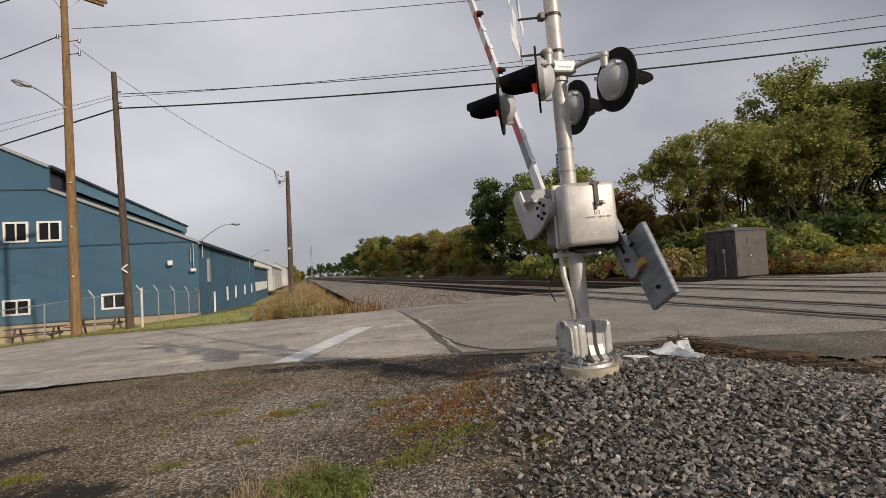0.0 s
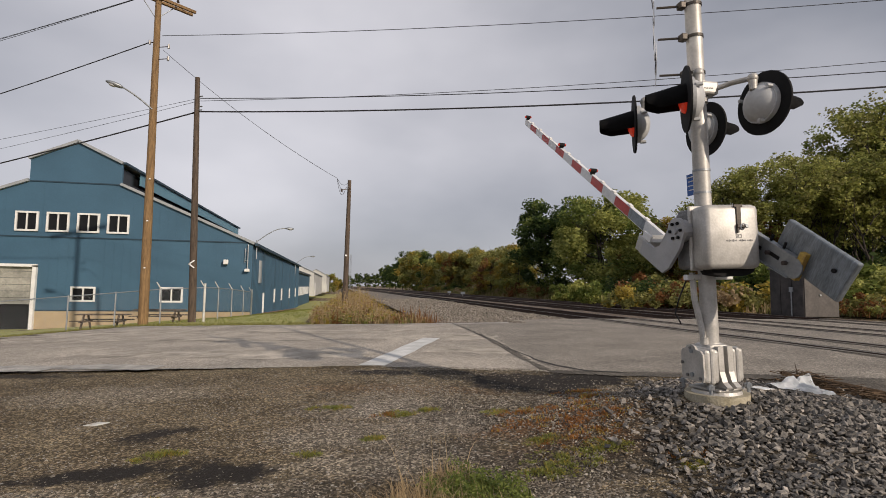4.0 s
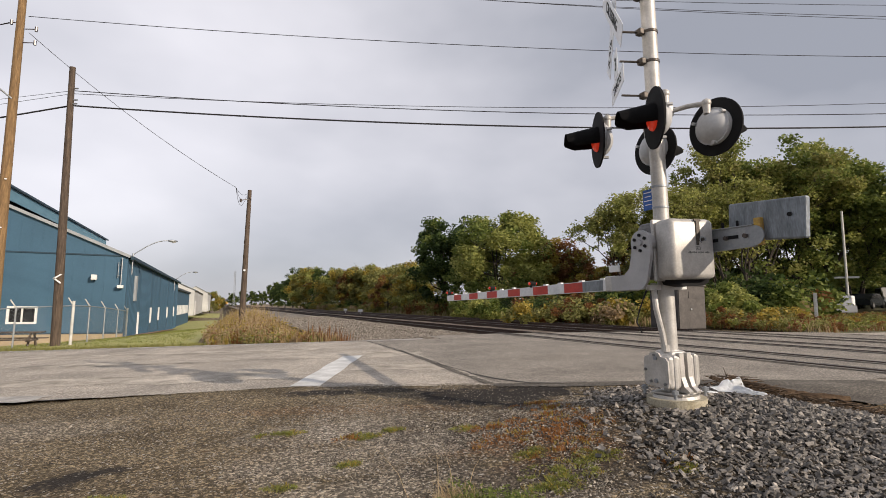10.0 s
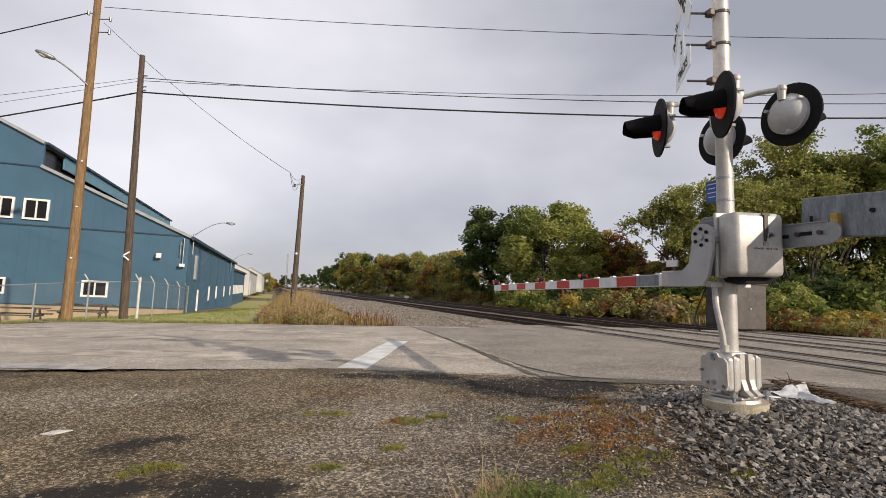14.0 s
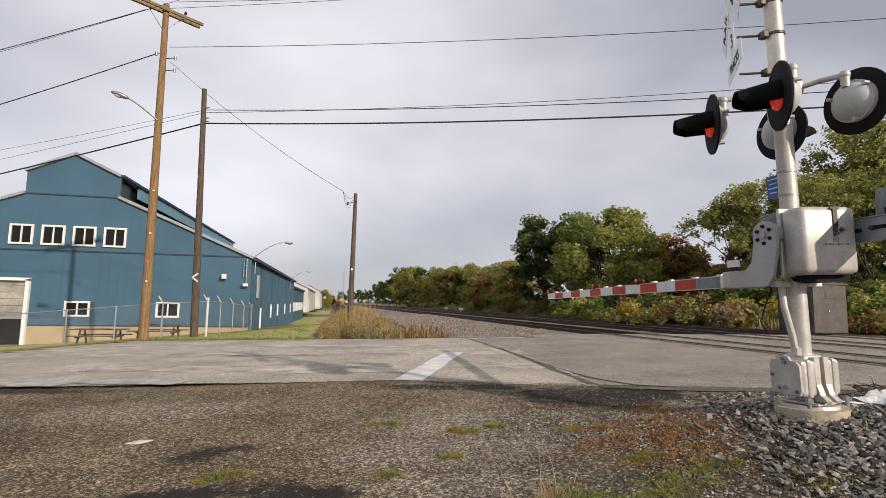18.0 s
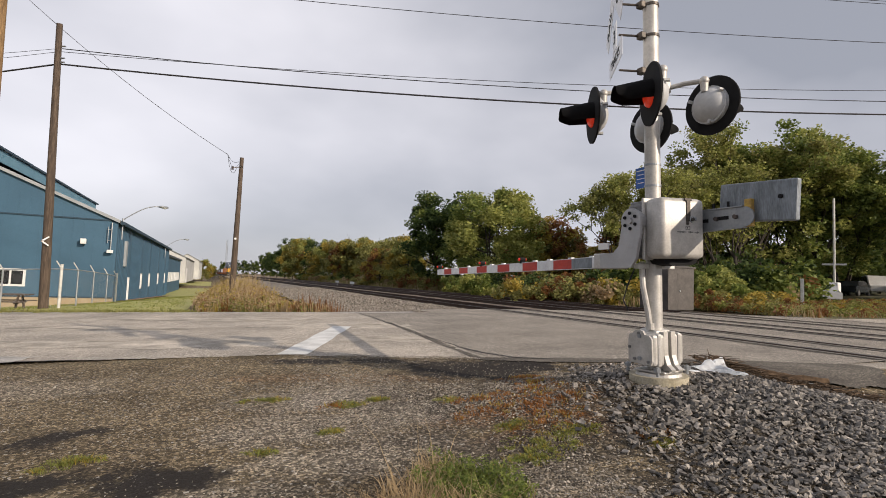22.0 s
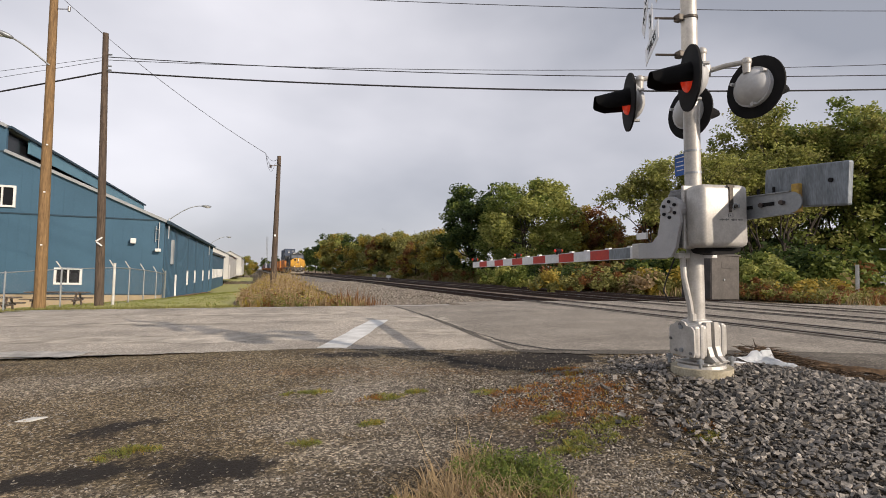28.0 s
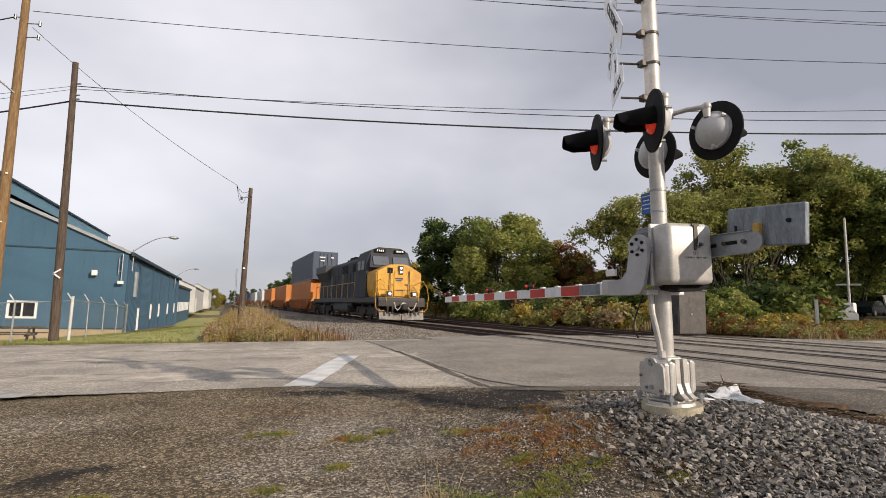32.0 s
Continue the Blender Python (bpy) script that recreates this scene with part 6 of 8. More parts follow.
    truck(t, 4.2, 1.95, 3, 0.53)
    truck(t, 18.1, 1.95, 3, 0.53)
    # steps and handrails
    for sx in (-1, 1):
        bm = B()
        for k in range(4):
            box(bm, (sx * 1.32, 0.55, 0.4 + 0.28 * k), (0.4, 0.35, 0.04))
        box(bm, (sx * 1.52, 0.55, 0.85), (0.03, 0.4, 1.1))
        part("steps", bm, M["truck"], t)
        bm = B()
        tube(bm, [Vector(p) for p in ((sx * 1.12, 0.12, 2.3), (sx * 1.3, 0.12, 2.48), (sx * 1.58, 0.14, 2.1), (sx * 1.7, 0.16, 1.5), (sx * 1.62, 0.16, 0.8), (sx * 1.42, 0.16, 0.62), (sx * 1.1, 0.14, 0.66))], 0.024, 6)
        tube(bm, [Vector(p) for p in ((sx * 1.0, 0.1, 1.2), (sx * 1.05, 0.08, 1.9), (sx * 1.25, 0.1, 2.2))], 0.02, 6)
        tube(bm, [Vector(p) for p in ((sx * 1.48, 1.2, 1.45), (sx * 1.48, 1.2, 2.4), (sx * 1.3, 0.3, 2.5))], 0.025, 6)
        part("front_handrail", bm, M["loco_yellow"], t, "yellow handrail")
        bm = B()
        for k in range(9):
            rod(bm, (sx * 1.46, 6.2 + 1.85 * k, 1.45), (sx * 1.46, 6.2 + 1.85 * k, 2.5), 0.02, None, 5)
        rod(bm, (sx * 1.46, 6.2, 2.5), (sx * 1.46, 21, 2.5), 0.02, None, 5)
        part("side_handrail", bm, M["loco_yellow"], t)
    for sx in (-1, 1):
        bm = B()
        tube(bm, [Vector((sx * 1.3, 0.25, 2.2)), Vector((sx * 0.5, 0.22, 2.2)), Vector((sx * 0.5, 0.22, 1.4))], 0.02, 5)
        part("front_handrail", bm, M["loco_yellow"], t, "yellow handrail")
    return t


def container(parent, z, length, h, material, label, y0):
    bm = B()
    box(bm, (0, y0 + length / 2, z + h / 2), (2.44, length, h))
    c = part("container", bm, material, parent, label)
    n = int(length / 0.45)
    for sx in (-1.23, 1.23):
        bm = B()
        for k in range(n):
            box(bm, (sx, y0 + 0.35 + (length - 0.7) * k / (n - 1), z + h / 2), (0.04, 0.2, h - 0.36))
        box(bm, (sx * 0.992, y0 + length / 2, z + h / 2), (0.02, length - 0.4, h - 0.4))
        part("corrugated_side", bm, material, c)
    bm = B()
    for sx in (-1.2, 1.2):
        for yy in (y0 + 0.06, y0 + length - 0.06):
            box(bm, (sx, yy, z + h / 2), (0.14, 0.16, h + 0.02))
        for zz in (z + 0.06, z + h - 0.06):
            box(bm, (sx, y0 + length / 2, zz), (0.1, length, 0.13))
    for sx in (-0.6, -0.2, 0.2, 0.6):
        rod(bm, (sx, y0 - 0.03, z + 0.15), (sx, y0 - 0.03, z + h - 0.15), 0.025, None, 5)
    part("container_frame", bm, material, c)
    return c


rib_bm = box(B(), (0, 0, 0), (0.12, 0.14, 0.95))
RIB_ME = bpy.data.meshes.new("well_rib")
rib_bm.to_mesh(RIB_ME)
rib_bm.free()
RIB_ME.materials.append(M["car_orange"])


def well_car(lower, upper, name, label):
    t = thing("well_car", pose(8.88, 750, RAIL_Z), label, "freight car", "container well cars")
    L = 19.6
    bm = B()
    for sx in (-1.42, 1.42):
        plate(bm, [(2.2, 1.05), (3.6, 0.45), (L - 3.6, 0.45), (L - 2.2, 1.05), (L - 2.2, 1.45), (2.2, 1.45)], 0.1, pose(sx, 0, 0, 0, 0, 90))
    box(bm, (0, L / 2, 0.42), (2.8, L - 7.0, 0.12))
    w = part("well", bm, M["car_orange"], t, "orange well side with ribs")
    for sx in (-1.5, 1.5):
        for k in range(13):
            o = new("well_rib", RIB_ME)
            o.parent, o.location = w, (sx, 3.8 + (L - 7.6) * k / 12, 0.92)
    for y in (1.3, L - 1.3):
        bm = B()
        box(bm, (0, y, 1.12), (2.3, 2.2, 0.25), None, 0.03)
        part("platform", bm, M["truck"], t)
        truck(t, y, 0.9, 2, 0.45)
    bm = B()
    for y in (-0.1, L + 0.1):
        box(bm, (0, y, 0.9), (0.3, 0.7, 0.3), None, 0.05)
    part("coupler", bm, M["truck"], t)
    if lower:
        container(t, 0.55, 14.6, 2.9 if upper else 3.0, lower, name[0], 2.5)
    if upper:
        c = container(t, 3.5, 16.1, 2.9, upper, name[1], 1.75)
        bm = B()
        for dx, dz, wd, hh in ((-0.35, 2.3, 0.6, 0.13), (-0.3, 1.95, 0.45, 0.1), (0.7, 2.3, 0.3, 0.13)):
            box(bm, (dx, 1.71, 3.5 + dz), (wd, 0.02, hh))
        part("lettering_bar", bm, M["white"], c)
    return t


CONSIST = [locomotive()]
CARS = (("c_orange", "c_navy", "orange"), ("c_orange", None, "orange"), ("c_orange", None, "orange"), ("c_white", None, "white"), ("c_white", None, "white"), ("c_navy", None, "navy"), ("c_navy", None, "navy"), ("c_white", None, "white"), ("c_navy", None, "navy"), ("c_rust", None, "rust"), ("c_navy", None, "navy"))
for lo, up, word in CARS:
    CONSIST.append(well_car(M[lo], M[up] if up else None, ("%s shipping container" % word, "dark blue shipping container"), "orange well car carrying %s container%s" % (word, "s stacked two high" if up else "")))
LENGTHS = [22.8] + [20.3] * len(CARS)
TRAIN_Y = [(0.0, 733.0), (0.1, 730.8), (4.0, 644.6), (8.0, 556.6), (12.0, 468.6), (16.0, 380.6), (20.0, 292.6), (24.0, 204.6), (26.0, 160.2), (28.5, 105.0), (29.0, 93.2), (29.5, 81.9), (30.0, 71.0), (30.5, 60.4), (31.0, 50.2), (31.5, 40.1), (31.9, 31.8), (32.0, 29.7)]


def motions():
    walk(gate, [(t, pose(PIV.x, PIV.y, PIV.z, a, 0, 0)) for t, a in GATE_ROWS])
    back = 0.0
    for ob, length in zip(CONSIST, LENGTHS):
        rows = []
        for t, y in TRAIN_Y:
            p = TRACK_TURN @ Vector((8.88, y + back, RAIL_Z))
            rows.append((t, pose(p.x, p.y, p.z, 0, 0, 0.8)))
        walk(ob, rows)
        back += length
# ---- plants ----
def leaf_cloud(name, centres, radii, per, size, material, parent, seed, squash=0.8, long=1.6):
    """Many single leaves scattered in clumps, as one mesh."""
    g = np.random.default_rng(seed)
    c = np.repeat(np.array(centres, float), per, axis=0)
    r = np.repeat(np.array(radii, float), per)[:, None]
    n = len(c)
    d = g.normal(size=(n, 3))
    d /= np.linalg.norm(d, axis=1)[:, None]
    p = c + d * r * (g.random((n, 1)) ** 0.45) * np.array([1, 1, squash])
    a = g.normal(size=(n, 3))
    a[:, 2] *= 0.5
    a /= np.linalg.norm(a, axis=1)[:, None]
    b = np.cross(a, g.normal(size=(n, 3)))
    b /= np.linalg.norm(b, axis=1)[:, None]
    s = size * (0.6 + 0.8 * g.random((n, 1)))
    vs = np.stack([p - a * s * long / 2, p + b * s / 2, p + a * s * long / 2, p - b * s / 2], 1).reshape(-1, 3)
    fs = np.arange(4 * n).reshape(-1, 4)
    me = bpy.data.meshes.new(name)
    me.from_pydata(vs.tolist(), [], fs.tolist())
    me.materials.append(material)
    ob = new(name, me)
    ob.parent = parent
    return ob


def tree(name, m, h, r, z0, mats, label, seed, clumps=70, per=75, leaf=0.22, open_=0.0, stems=1):
    t = thing(name, m, label, "tree", "trees beside the railway")
    g = random.Random(seed)
    bm = B()
    tips = []
    for s in range(stems):
        lean = Vector((g.uniform(-1, 1), g.uniform(-1, 1), 0)) * (0.12 * h if stems > 1 else 0.04 * h)
        p, rad = Vector((g.uniform(-0.4, 0.4) * (stems > 1), g.uniform(-0.4, 0.4) * (stems > 1), -0.3)), 0.022 * h / (stems ** 0.4)
        k = 6
        for i in range(k):
            nxt = Vector((lean.x * (i + 1) / k + g.uniform(-0.12, 0.12), lean.y * (i + 1) / k + g.uniform(-0.12, 0.12), h * 0.8 * (i + 1) / k))
            rod(bm, p, nxt, rad * (1 - i / k * 0.85), rad * (1 - (i + 1) / k * 0.85), 8, False)
            if i >= 1:
                for _ in range(3):
                    a = g.uniform(0, 6.28)
                    e = nxt + Vector((math.cos(a), math.sin(a), g.uniform(0.3, 0.9))) * r * g.uniform(0.45, 0.85) * (1 - 0.35 * i / k)
                    mid = nxt.lerp(e, 0.5) + Vector((0, 0, -0.1 * r))
                    rod(bm, nxt, mid, rad * 0.4, rad * 0.26, 5, False)
                    rod(bm, mid, e, rad * 0.26, rad * 0.08, 5, False)
                    tips.append(e)
                    for _ in range(3):
                        e2 = e + Vector((g.uniform(-1, 1), g.uniform(-1, 1), g.uniform(-0.2, 0.9))) * r * 0.3
                        rod(bm, mid.lerp(e, 0.6), e2, rad * 0.12, rad * 0.04, 4, False)
                        tips.append(e2)
            p = nxt
    part("trunk", bm, M["bark"], t, "dark branching trunk")
    cs, rs = [], []
    zc, zr = (h + z0) / 2, (h - z0) / 2
    while len(cs) < clumps:
        if g.random() < 0.45 and tips:
            c = g.choice(tips) + Vector((g.uniform(-0.3, 0.3), g.uniform(-0.3, 0.3), g.uniform(-0.2, 0.4)))
        else:
            a, b = g.uniform(0, 6.28), g.uniform(-0.95, 1)
            q = math.sqrt(max(0, 1 - b * b)) * (0.72 + 0.35 * g.random())
            c = Vector((r * q * math.cos(a), r * q * math.sin(a), zc + zr * b * (0.8 + 0.25 * g.random())))
        if open_ and noise.noise(c * 0.55 + Vector((seed, 0, 0))) < open_ - 0.35:
            continue
        cs.append(c)
        rs.append(r * g.uniform(0.14, 0.3))
    share = len(cs) // len(mats)
    for i, mt in enumerate(mats):
        leaf_cloud("crown", cs[i * share:(i + 1) * share], rs[i * share:(i + 1) * share], per, leaf, LEAF[mt], t, seed + i)
    return t


def limb_tree(m, h, r, mats, label, seed, stems=4, per=34, leaf=0.17, fork=0.3, bare=0.12, fill=0):
    """A spreading tree whose dark limbs fork to the crown's rim, leaves in tufts on the twigs."""
    t = thing("tree", m, label, "tree", "trees beside the railway")
    g = random.Random(seed)
    tips, vs, fs = [], [], []

    def rod_of(a, b, r0, r1, seg):
        q = (b - a).to_track_quat("Z", "Y").to_matrix()
        k = len(vs)
        for c, rr in ((a, r0), (b, r1)):
            vs.extend(tuple(c + q @ Vector((rr * math.cos(6.28319 * j / seg), rr * math.sin(6.28319 * j / seg), 0))) for j in range(seg))
        fs.extend((k + j, k + (j + 1) % seg, k + seg + (j + 1) % seg, k + seg + j) for j in range(seg))

    def grow(p, d, length, rad, level):
        mid = p + d * length * 0.5 + Vector((g.uniform(-1, 1), g.uniform(-1, 1), 0)) * length * 0.07
        e = p + d * length
        rod_of(p, mid, rad, rad * 0.82, 6 if level < 2 else 4)
        rod_of(mid, e, rad * 0.82, rad * 0.62, 6 if level < 2 else 4)
        if level >= 2:
            tips.append((mid, level))
        if level == 5 or length < 0.35:
            tips.append((e, level))
            return
        for k in range(3 if level in (1, 3) else 2):
            side = Vector((g.uniform(-1, 1), g.uniform(-1, 1), g.uniform(-0.5, 0.7)))
            nd = (d + side * (0.55 + 0.06 * level) + Vector((0, 0, 0.1))).normalized()
            grow(e, nd, length * g.uniform(0.62, 0.86), rad * 0.62, level + 1)

    for s in range(stems):
        a = 6.28 * s / stems + g.uniform(-0.5, 0.5)
        out = (r / h) * g.uniform(0.35, 0.75) if stems > 1 else 0.05
        d = Vector((math.cos(a) * out, math.sin(a) * out, 1)).normalized()
        grow(Vector((0.3 * math.cos(a), 0.3 * math.sin(a), -0.3)), d, h * fork * g.uniform(0.7, 1.1), 0.016 * h / stems ** 0.3, 0)
    # fitted to the height and reach asked for
    reach = sorted(math.hypot(p.x, p.y) for p, _ in tips)[int(0.93 * len(tips))]
    kx, kz = (r - 0.3) / reach, (h - 0.4) / max(p.z for p, _ in tips)
    tips = [(Vector((p.x * kx, p.y * kx, p.z * kz)), level) for p, level in tips]
    vs = [(x * kx, y * kx, z * kz) for x, y, z in vs]
    me = bpy.data.meshes.new("trunk")
    me.from_pydata(vs, [], fs)
    me.materials.append(M["bark"])
    tr = tagged(new("trunk", me), "dark forking limbs")
    tr.parent = t
    cs, rs = [], []
    for p, level in tips:
        if g.random() > (bare if level >= 3 else 1.0 if bare > 0.25 else 0.35):
            cs.append(p + Vector((g.uniform(-0.2, 0.2), g.uniform(-0.2, 0.2), g.uniform(-0.15, 0.25))))
            rs.append(g.uniform(0.36, 0.72) * h / 11)
    for _ in range(fill):
        a, q, b = g.uniform(0, 6.28), math.sqrt(g.random()), g.uniform(-0.85, 0.7)
        w = math.sqrt(1 - b * b)
        cs.append(Vector((0.85 * r * w * q * math.cos(a), 0.85 * r * w * q * math.sin(a), h * (0.52 + 0.42 * b))))
        rs.append(g.uniform(0.6, 1.0) * h / 11)
    g.shuffle(cs)
    share = len(cs) // len(mats)
    for i, mt in enumerate(mats):
        leaf_cloud("crown", cs[i * share:(i + 1) * share], rs[i * share:(i + 1) * share], per, leaf, LEAF[mt], t, seed + i, 0.7)
    return t


def bush(m, h, r, mats, label, seed, per=90, leaf=0.14):
    t = thing("bush", m, label, "bush", "bushes beside the railway")
    g = random.Random(seed)
    bm = B()
    for _ in range(7):
        a = g.uniform(0, 6.28)
        rod(bm, (0, 0, -0.1), (r * 0.6 * math.cos(a), r * 0.6 * math.sin(a), h * g.uniform(0.6, 0.95)), 0.03, 0.008, 5, False)
    part("stem", bm, M["bark"], t)
    for i, mt in enumerate(mats):
        cs, rs = [], []
        for _ in range(11):
            a, q = g.uniform(0, 6.28), math.sqrt(g.random())
            cs.append((r * q * math.cos(a), r * q * math.sin(a), h * g.uniform(0.12, 0.92) * (1 - 0.35 * q)))
            rs.append(r * g.uniform(0.22, 0.38))
        leaf_cloud("foliage", cs, rs, per, leaf, LEAF[mt], t, seed + i)
    return t


def blades(name, spots, per, h, spread, material, seed, width=0.012, lean=0.35, label=""):
    """Grass or weeds: bent narrow blades rising from the ground round each spot."""
    g = random.Random(seed)
    vs, fs = [], []
    for (x, y, sc) in spots:
        for _ in range(per):
            a, q = g.uniform(0, 6.28), math.sqrt(g.random()) * spread * sc
            bx, by = x + q * math.cos(a), y + q * math.sin(a)
            z = dirt_z(bx, by) - 0.008
            hh = h * sc * g.uniform(0.45, 1.15)
            b = g.uniform(0, 6.28)
            dx, dy = math.cos(b) * lean * hh * g.random(), math.sin(b) * lean * hh * g.random()
            w = width * g.uniform(0.6, 1.4)
            c, s = math.cos(b + 1.3) * w, math.sin(b + 1.3) * w
            k = len(vs)
            vs += [(bx - c, by - s, z), (bx + c, by + s, z), (bx + dx * 0.4 + c * 0.8, by + dy * 0.4 + s * 0.8, z + hh * 0.6), (bx + dx * 0.4 - c * 0.8, by + dy * 0.4 - s * 0.8, z + hh * 0.6), (bx + dx, by + dy, z + hh)]
            fs += [(k, k + 1, k + 2, k + 3), (k + 3, k + 2, k + 4)]
    me = bpy.data.meshes.new(name)
    me.from_pydata(vs, [], fs)
    me.materials.append(material)
    return tagged(new(name, me), label, "", "", "stuff")


def put(ob, x, y, z=None, turn=0.0, sc=1.0):
    m = pose(x, y, gz(x, y) - 0.03 if z is None else z, 0, 0, turn) @ Matrix.Diagonal((sc, sc, sc, 1))
    c = copy_thing(ob, pose(0, 0, 0))
    c.matrix_basis = m
    return c


def az(a, d, x0=-1.1, y0=0.5):
    return x0 + d * math.sin(radians(a)), y0 + d * math.cos(radians(a))


def at(a, d):
    x, y = az(a, d)
    return pose(x, y, gz(x, y) - 0.05)


# the trees that stand out beyond the tracks
T_DARK = tree("tree", at(23.3, 60), 10.6, 4.0, 0.6, ("dark", "dark", "green"), "dark green broadleaf tree beyond the tracks", 11, 120, 190, 0.19)
T_GREEN = tree("tree", at(29.3, 52), 10.2, 4.6, 1.0, ("lime", "green", "lime", "lime"), "broad green tree with pale leaf tips beyond the tracks", 12, 140, 190, 0.19, 0.05, 3)
T_OPEN = limb_tree(at(44.2, 43), 10.9, 4.3, ("lime", "olive", "lime"), "thin half-bare tree with yellow-green leaves", 13, 4, 30, 0.13, 0.27, 0.15)
T_BIG = limb_tree(at(54.8, 52), 15.3, 6.2, ("olive", "lime", "lime", "green"), "tall spreading tree with dark limbs and yellow-green leaves", 14, 5, 52, 0.16, 0.27, 0.12, 50)
T_BIG2 = limb_tree(at(59.2, 58), 15.8, 6.6, ("green", "lime", "green", "green"), "tall dense green tree behind the weeds", 15, 6, 62, 0.19, 0.26, 0.05, 170)
T_RUST = tree("tree", at(34.8, 60), 6.6, 3.2, 0.5, ("rust", "gold", "olive"), "small rusty autumn tree", 16, 80, 130, 0.17)
T_OLIVE = tree("tree", at(14.0, 118), 9.4, 5.2, 0.4, ("olive", "lime", "gold"), "olive green tree in the railway tree line", 17, 100, 130, 0.27)
T_GOLD = tree("tree", at(17.5, 92), 7.4, 4.2, 0.3, ("gold", "olive", "olive"), "yellowing autumn tree in the railway tree line", 18, 90, 130, 0.24)
for a, d, src, sc, tn in (
    (48.4, 47, T_OPEN, 1.06, 80), (50.8, 54, T_BIG, 0.82, 40), (52.8, 45, T_OPEN, 1.0, 200), (51.0, 70, T_BIG2, 0.85, 70), (56.8, 66, T_BIG, 0.95, 150), (61.8, 66, T_BIG2, 0.92, 20),
    (69.0, 62, T_BIG2, 0.92, 110), (68.5, 92, T_BIG2, 1.0, 300), (72.0, 80, T_BIG2, 1.0, 200), (75.5, 80, T_BIG, 1.15, 10), (79.5, 84, T_BIG2, 0.95, 90), (84, 84, T_BIG, 1.1, 170), (64.5, 100, T_BIG2, 0.8, 250),
    (36.0, 58, T_RUST, 1.2, 80), (38.0, 56, T_RUST, 0.86, 160), (39.9, 51, T_RUST, 0.68, 250), (41.6, 53, T_OLIVE, 0.5, 20),
    (20.2, 70, T_OLIVE, 0.62, 90), (26.5, 66, T_DARK, 0.86, 150), (33.2, 60, T_RUST, 0.95, 200), (36.5, 72, T_RUST, 0.9, 30), (44.0, 50, T_RUST, 1.0, 120), (38.0, 64, T_OLIVE, 0.46, 60), (31.5, 74, T_GOLD, 0.9, 10),
    (16.6, 104, T_OLIVE, 0.86, 40), (15.3, 108, T_GOLD, 1.1, 100), (12.6, 130, T_GOLD, 1.15, 200), (11.2, 138, T_OLIVE, 1.0, 260), (10.0, 150, T_DARK, 1.0, 20), (8.6, 165, T_OLIVE, 1.25, 70), (7.7, 180, T_DARK, 1.15, 140), (6.9, 200, T_DARK, 1.05, 210), (6.1, 220, T_DARK, 1.0, 280), (5.4, 250, T_DARK, 1.0, 10), (4.8, 290, T_DARK, 1.0, 60), (18.8, 84, T_GOLD, 0.95, 310), (17.0, 80, T_RUST, 0.8, 190), (13.2, 112, T_RUST, 1.2, 130), (9.3, 160, T_RUST, 1.3, 30), (19.6, 76, T_OLIVE, 0.62, 20),
    (-1.2, 260, T_OLIVE, 0.95, 50), (-1.9, 275, T_OLIVE, 0.8, 150), (0.9, 420, T_DARK, 0.9, 150), (1.9, 430, T_DARK, 1.0, 50), (-0.4, 430, T_OLIVE, 0.9, 5), (2.9, 430, T_DARK, 1.0, 90), (3.8, 430, T_DARK, 1.0, 190),
    (-39.5, 105, T_BIG2, 0.95, 40), (-41.5, 92, T_OLIVE, 1.35, 240), (-44.5, 98, T_BIG2, 1.0, 140),
):
    x, y = az(a, d)
    put(src, x, y, None, tn, sc)
T_COLUMN = tree("tree", at(-37.2, 92), 13.5, 1.7, 1.5, ("rust", "olive"), "narrow browning tree behind the blue building", 19, 70, 80, 0.3)

B_GOLD = bush(at(33.0, 34), 1.5, 1.7, ("gold", "olive"), "yellow-green bush of goldenrod", 31)
B_RUST = bush(at(36.5, 34), 1.7, 1.6, ("rust", "olive"), "rust-coloured bush beside the tracks", 32)
B_GREEN = bush(at(49.0, 36), 2.6, 1.9, ("lime", "green"), "tall leafy green bush beyond the tracks", 33, 170, 0.15)
B_DARK = bush(at(31.0, 44), 2.4, 2.2, ("dark", "green"), "dark green bush beside the tracks", 34)
B_OLIVE = bush(at(40.5, 34), 1.2, 1.8, ("olive", "tan"), "olive and straw-coloured low bush", 35)
gb = random.Random(77)
SRC = (B_GOLD, B_RUST, B_GREEN, B_DARK, B_OLIVE)
for k in range(64):
    y = 25.5 + 2.2 * k + gb.uniform(-1, 1)
    x = 22.6 + gb.uniform(-0.6, 2.4) + 0.03 * k
    put(SRC[gb.choice((0, 0, 1, 1, 3, 4, 4))], x - 0.014 * y, y, None, gb.uniform(0, 360), gb.uniform(0.7, 1.25))
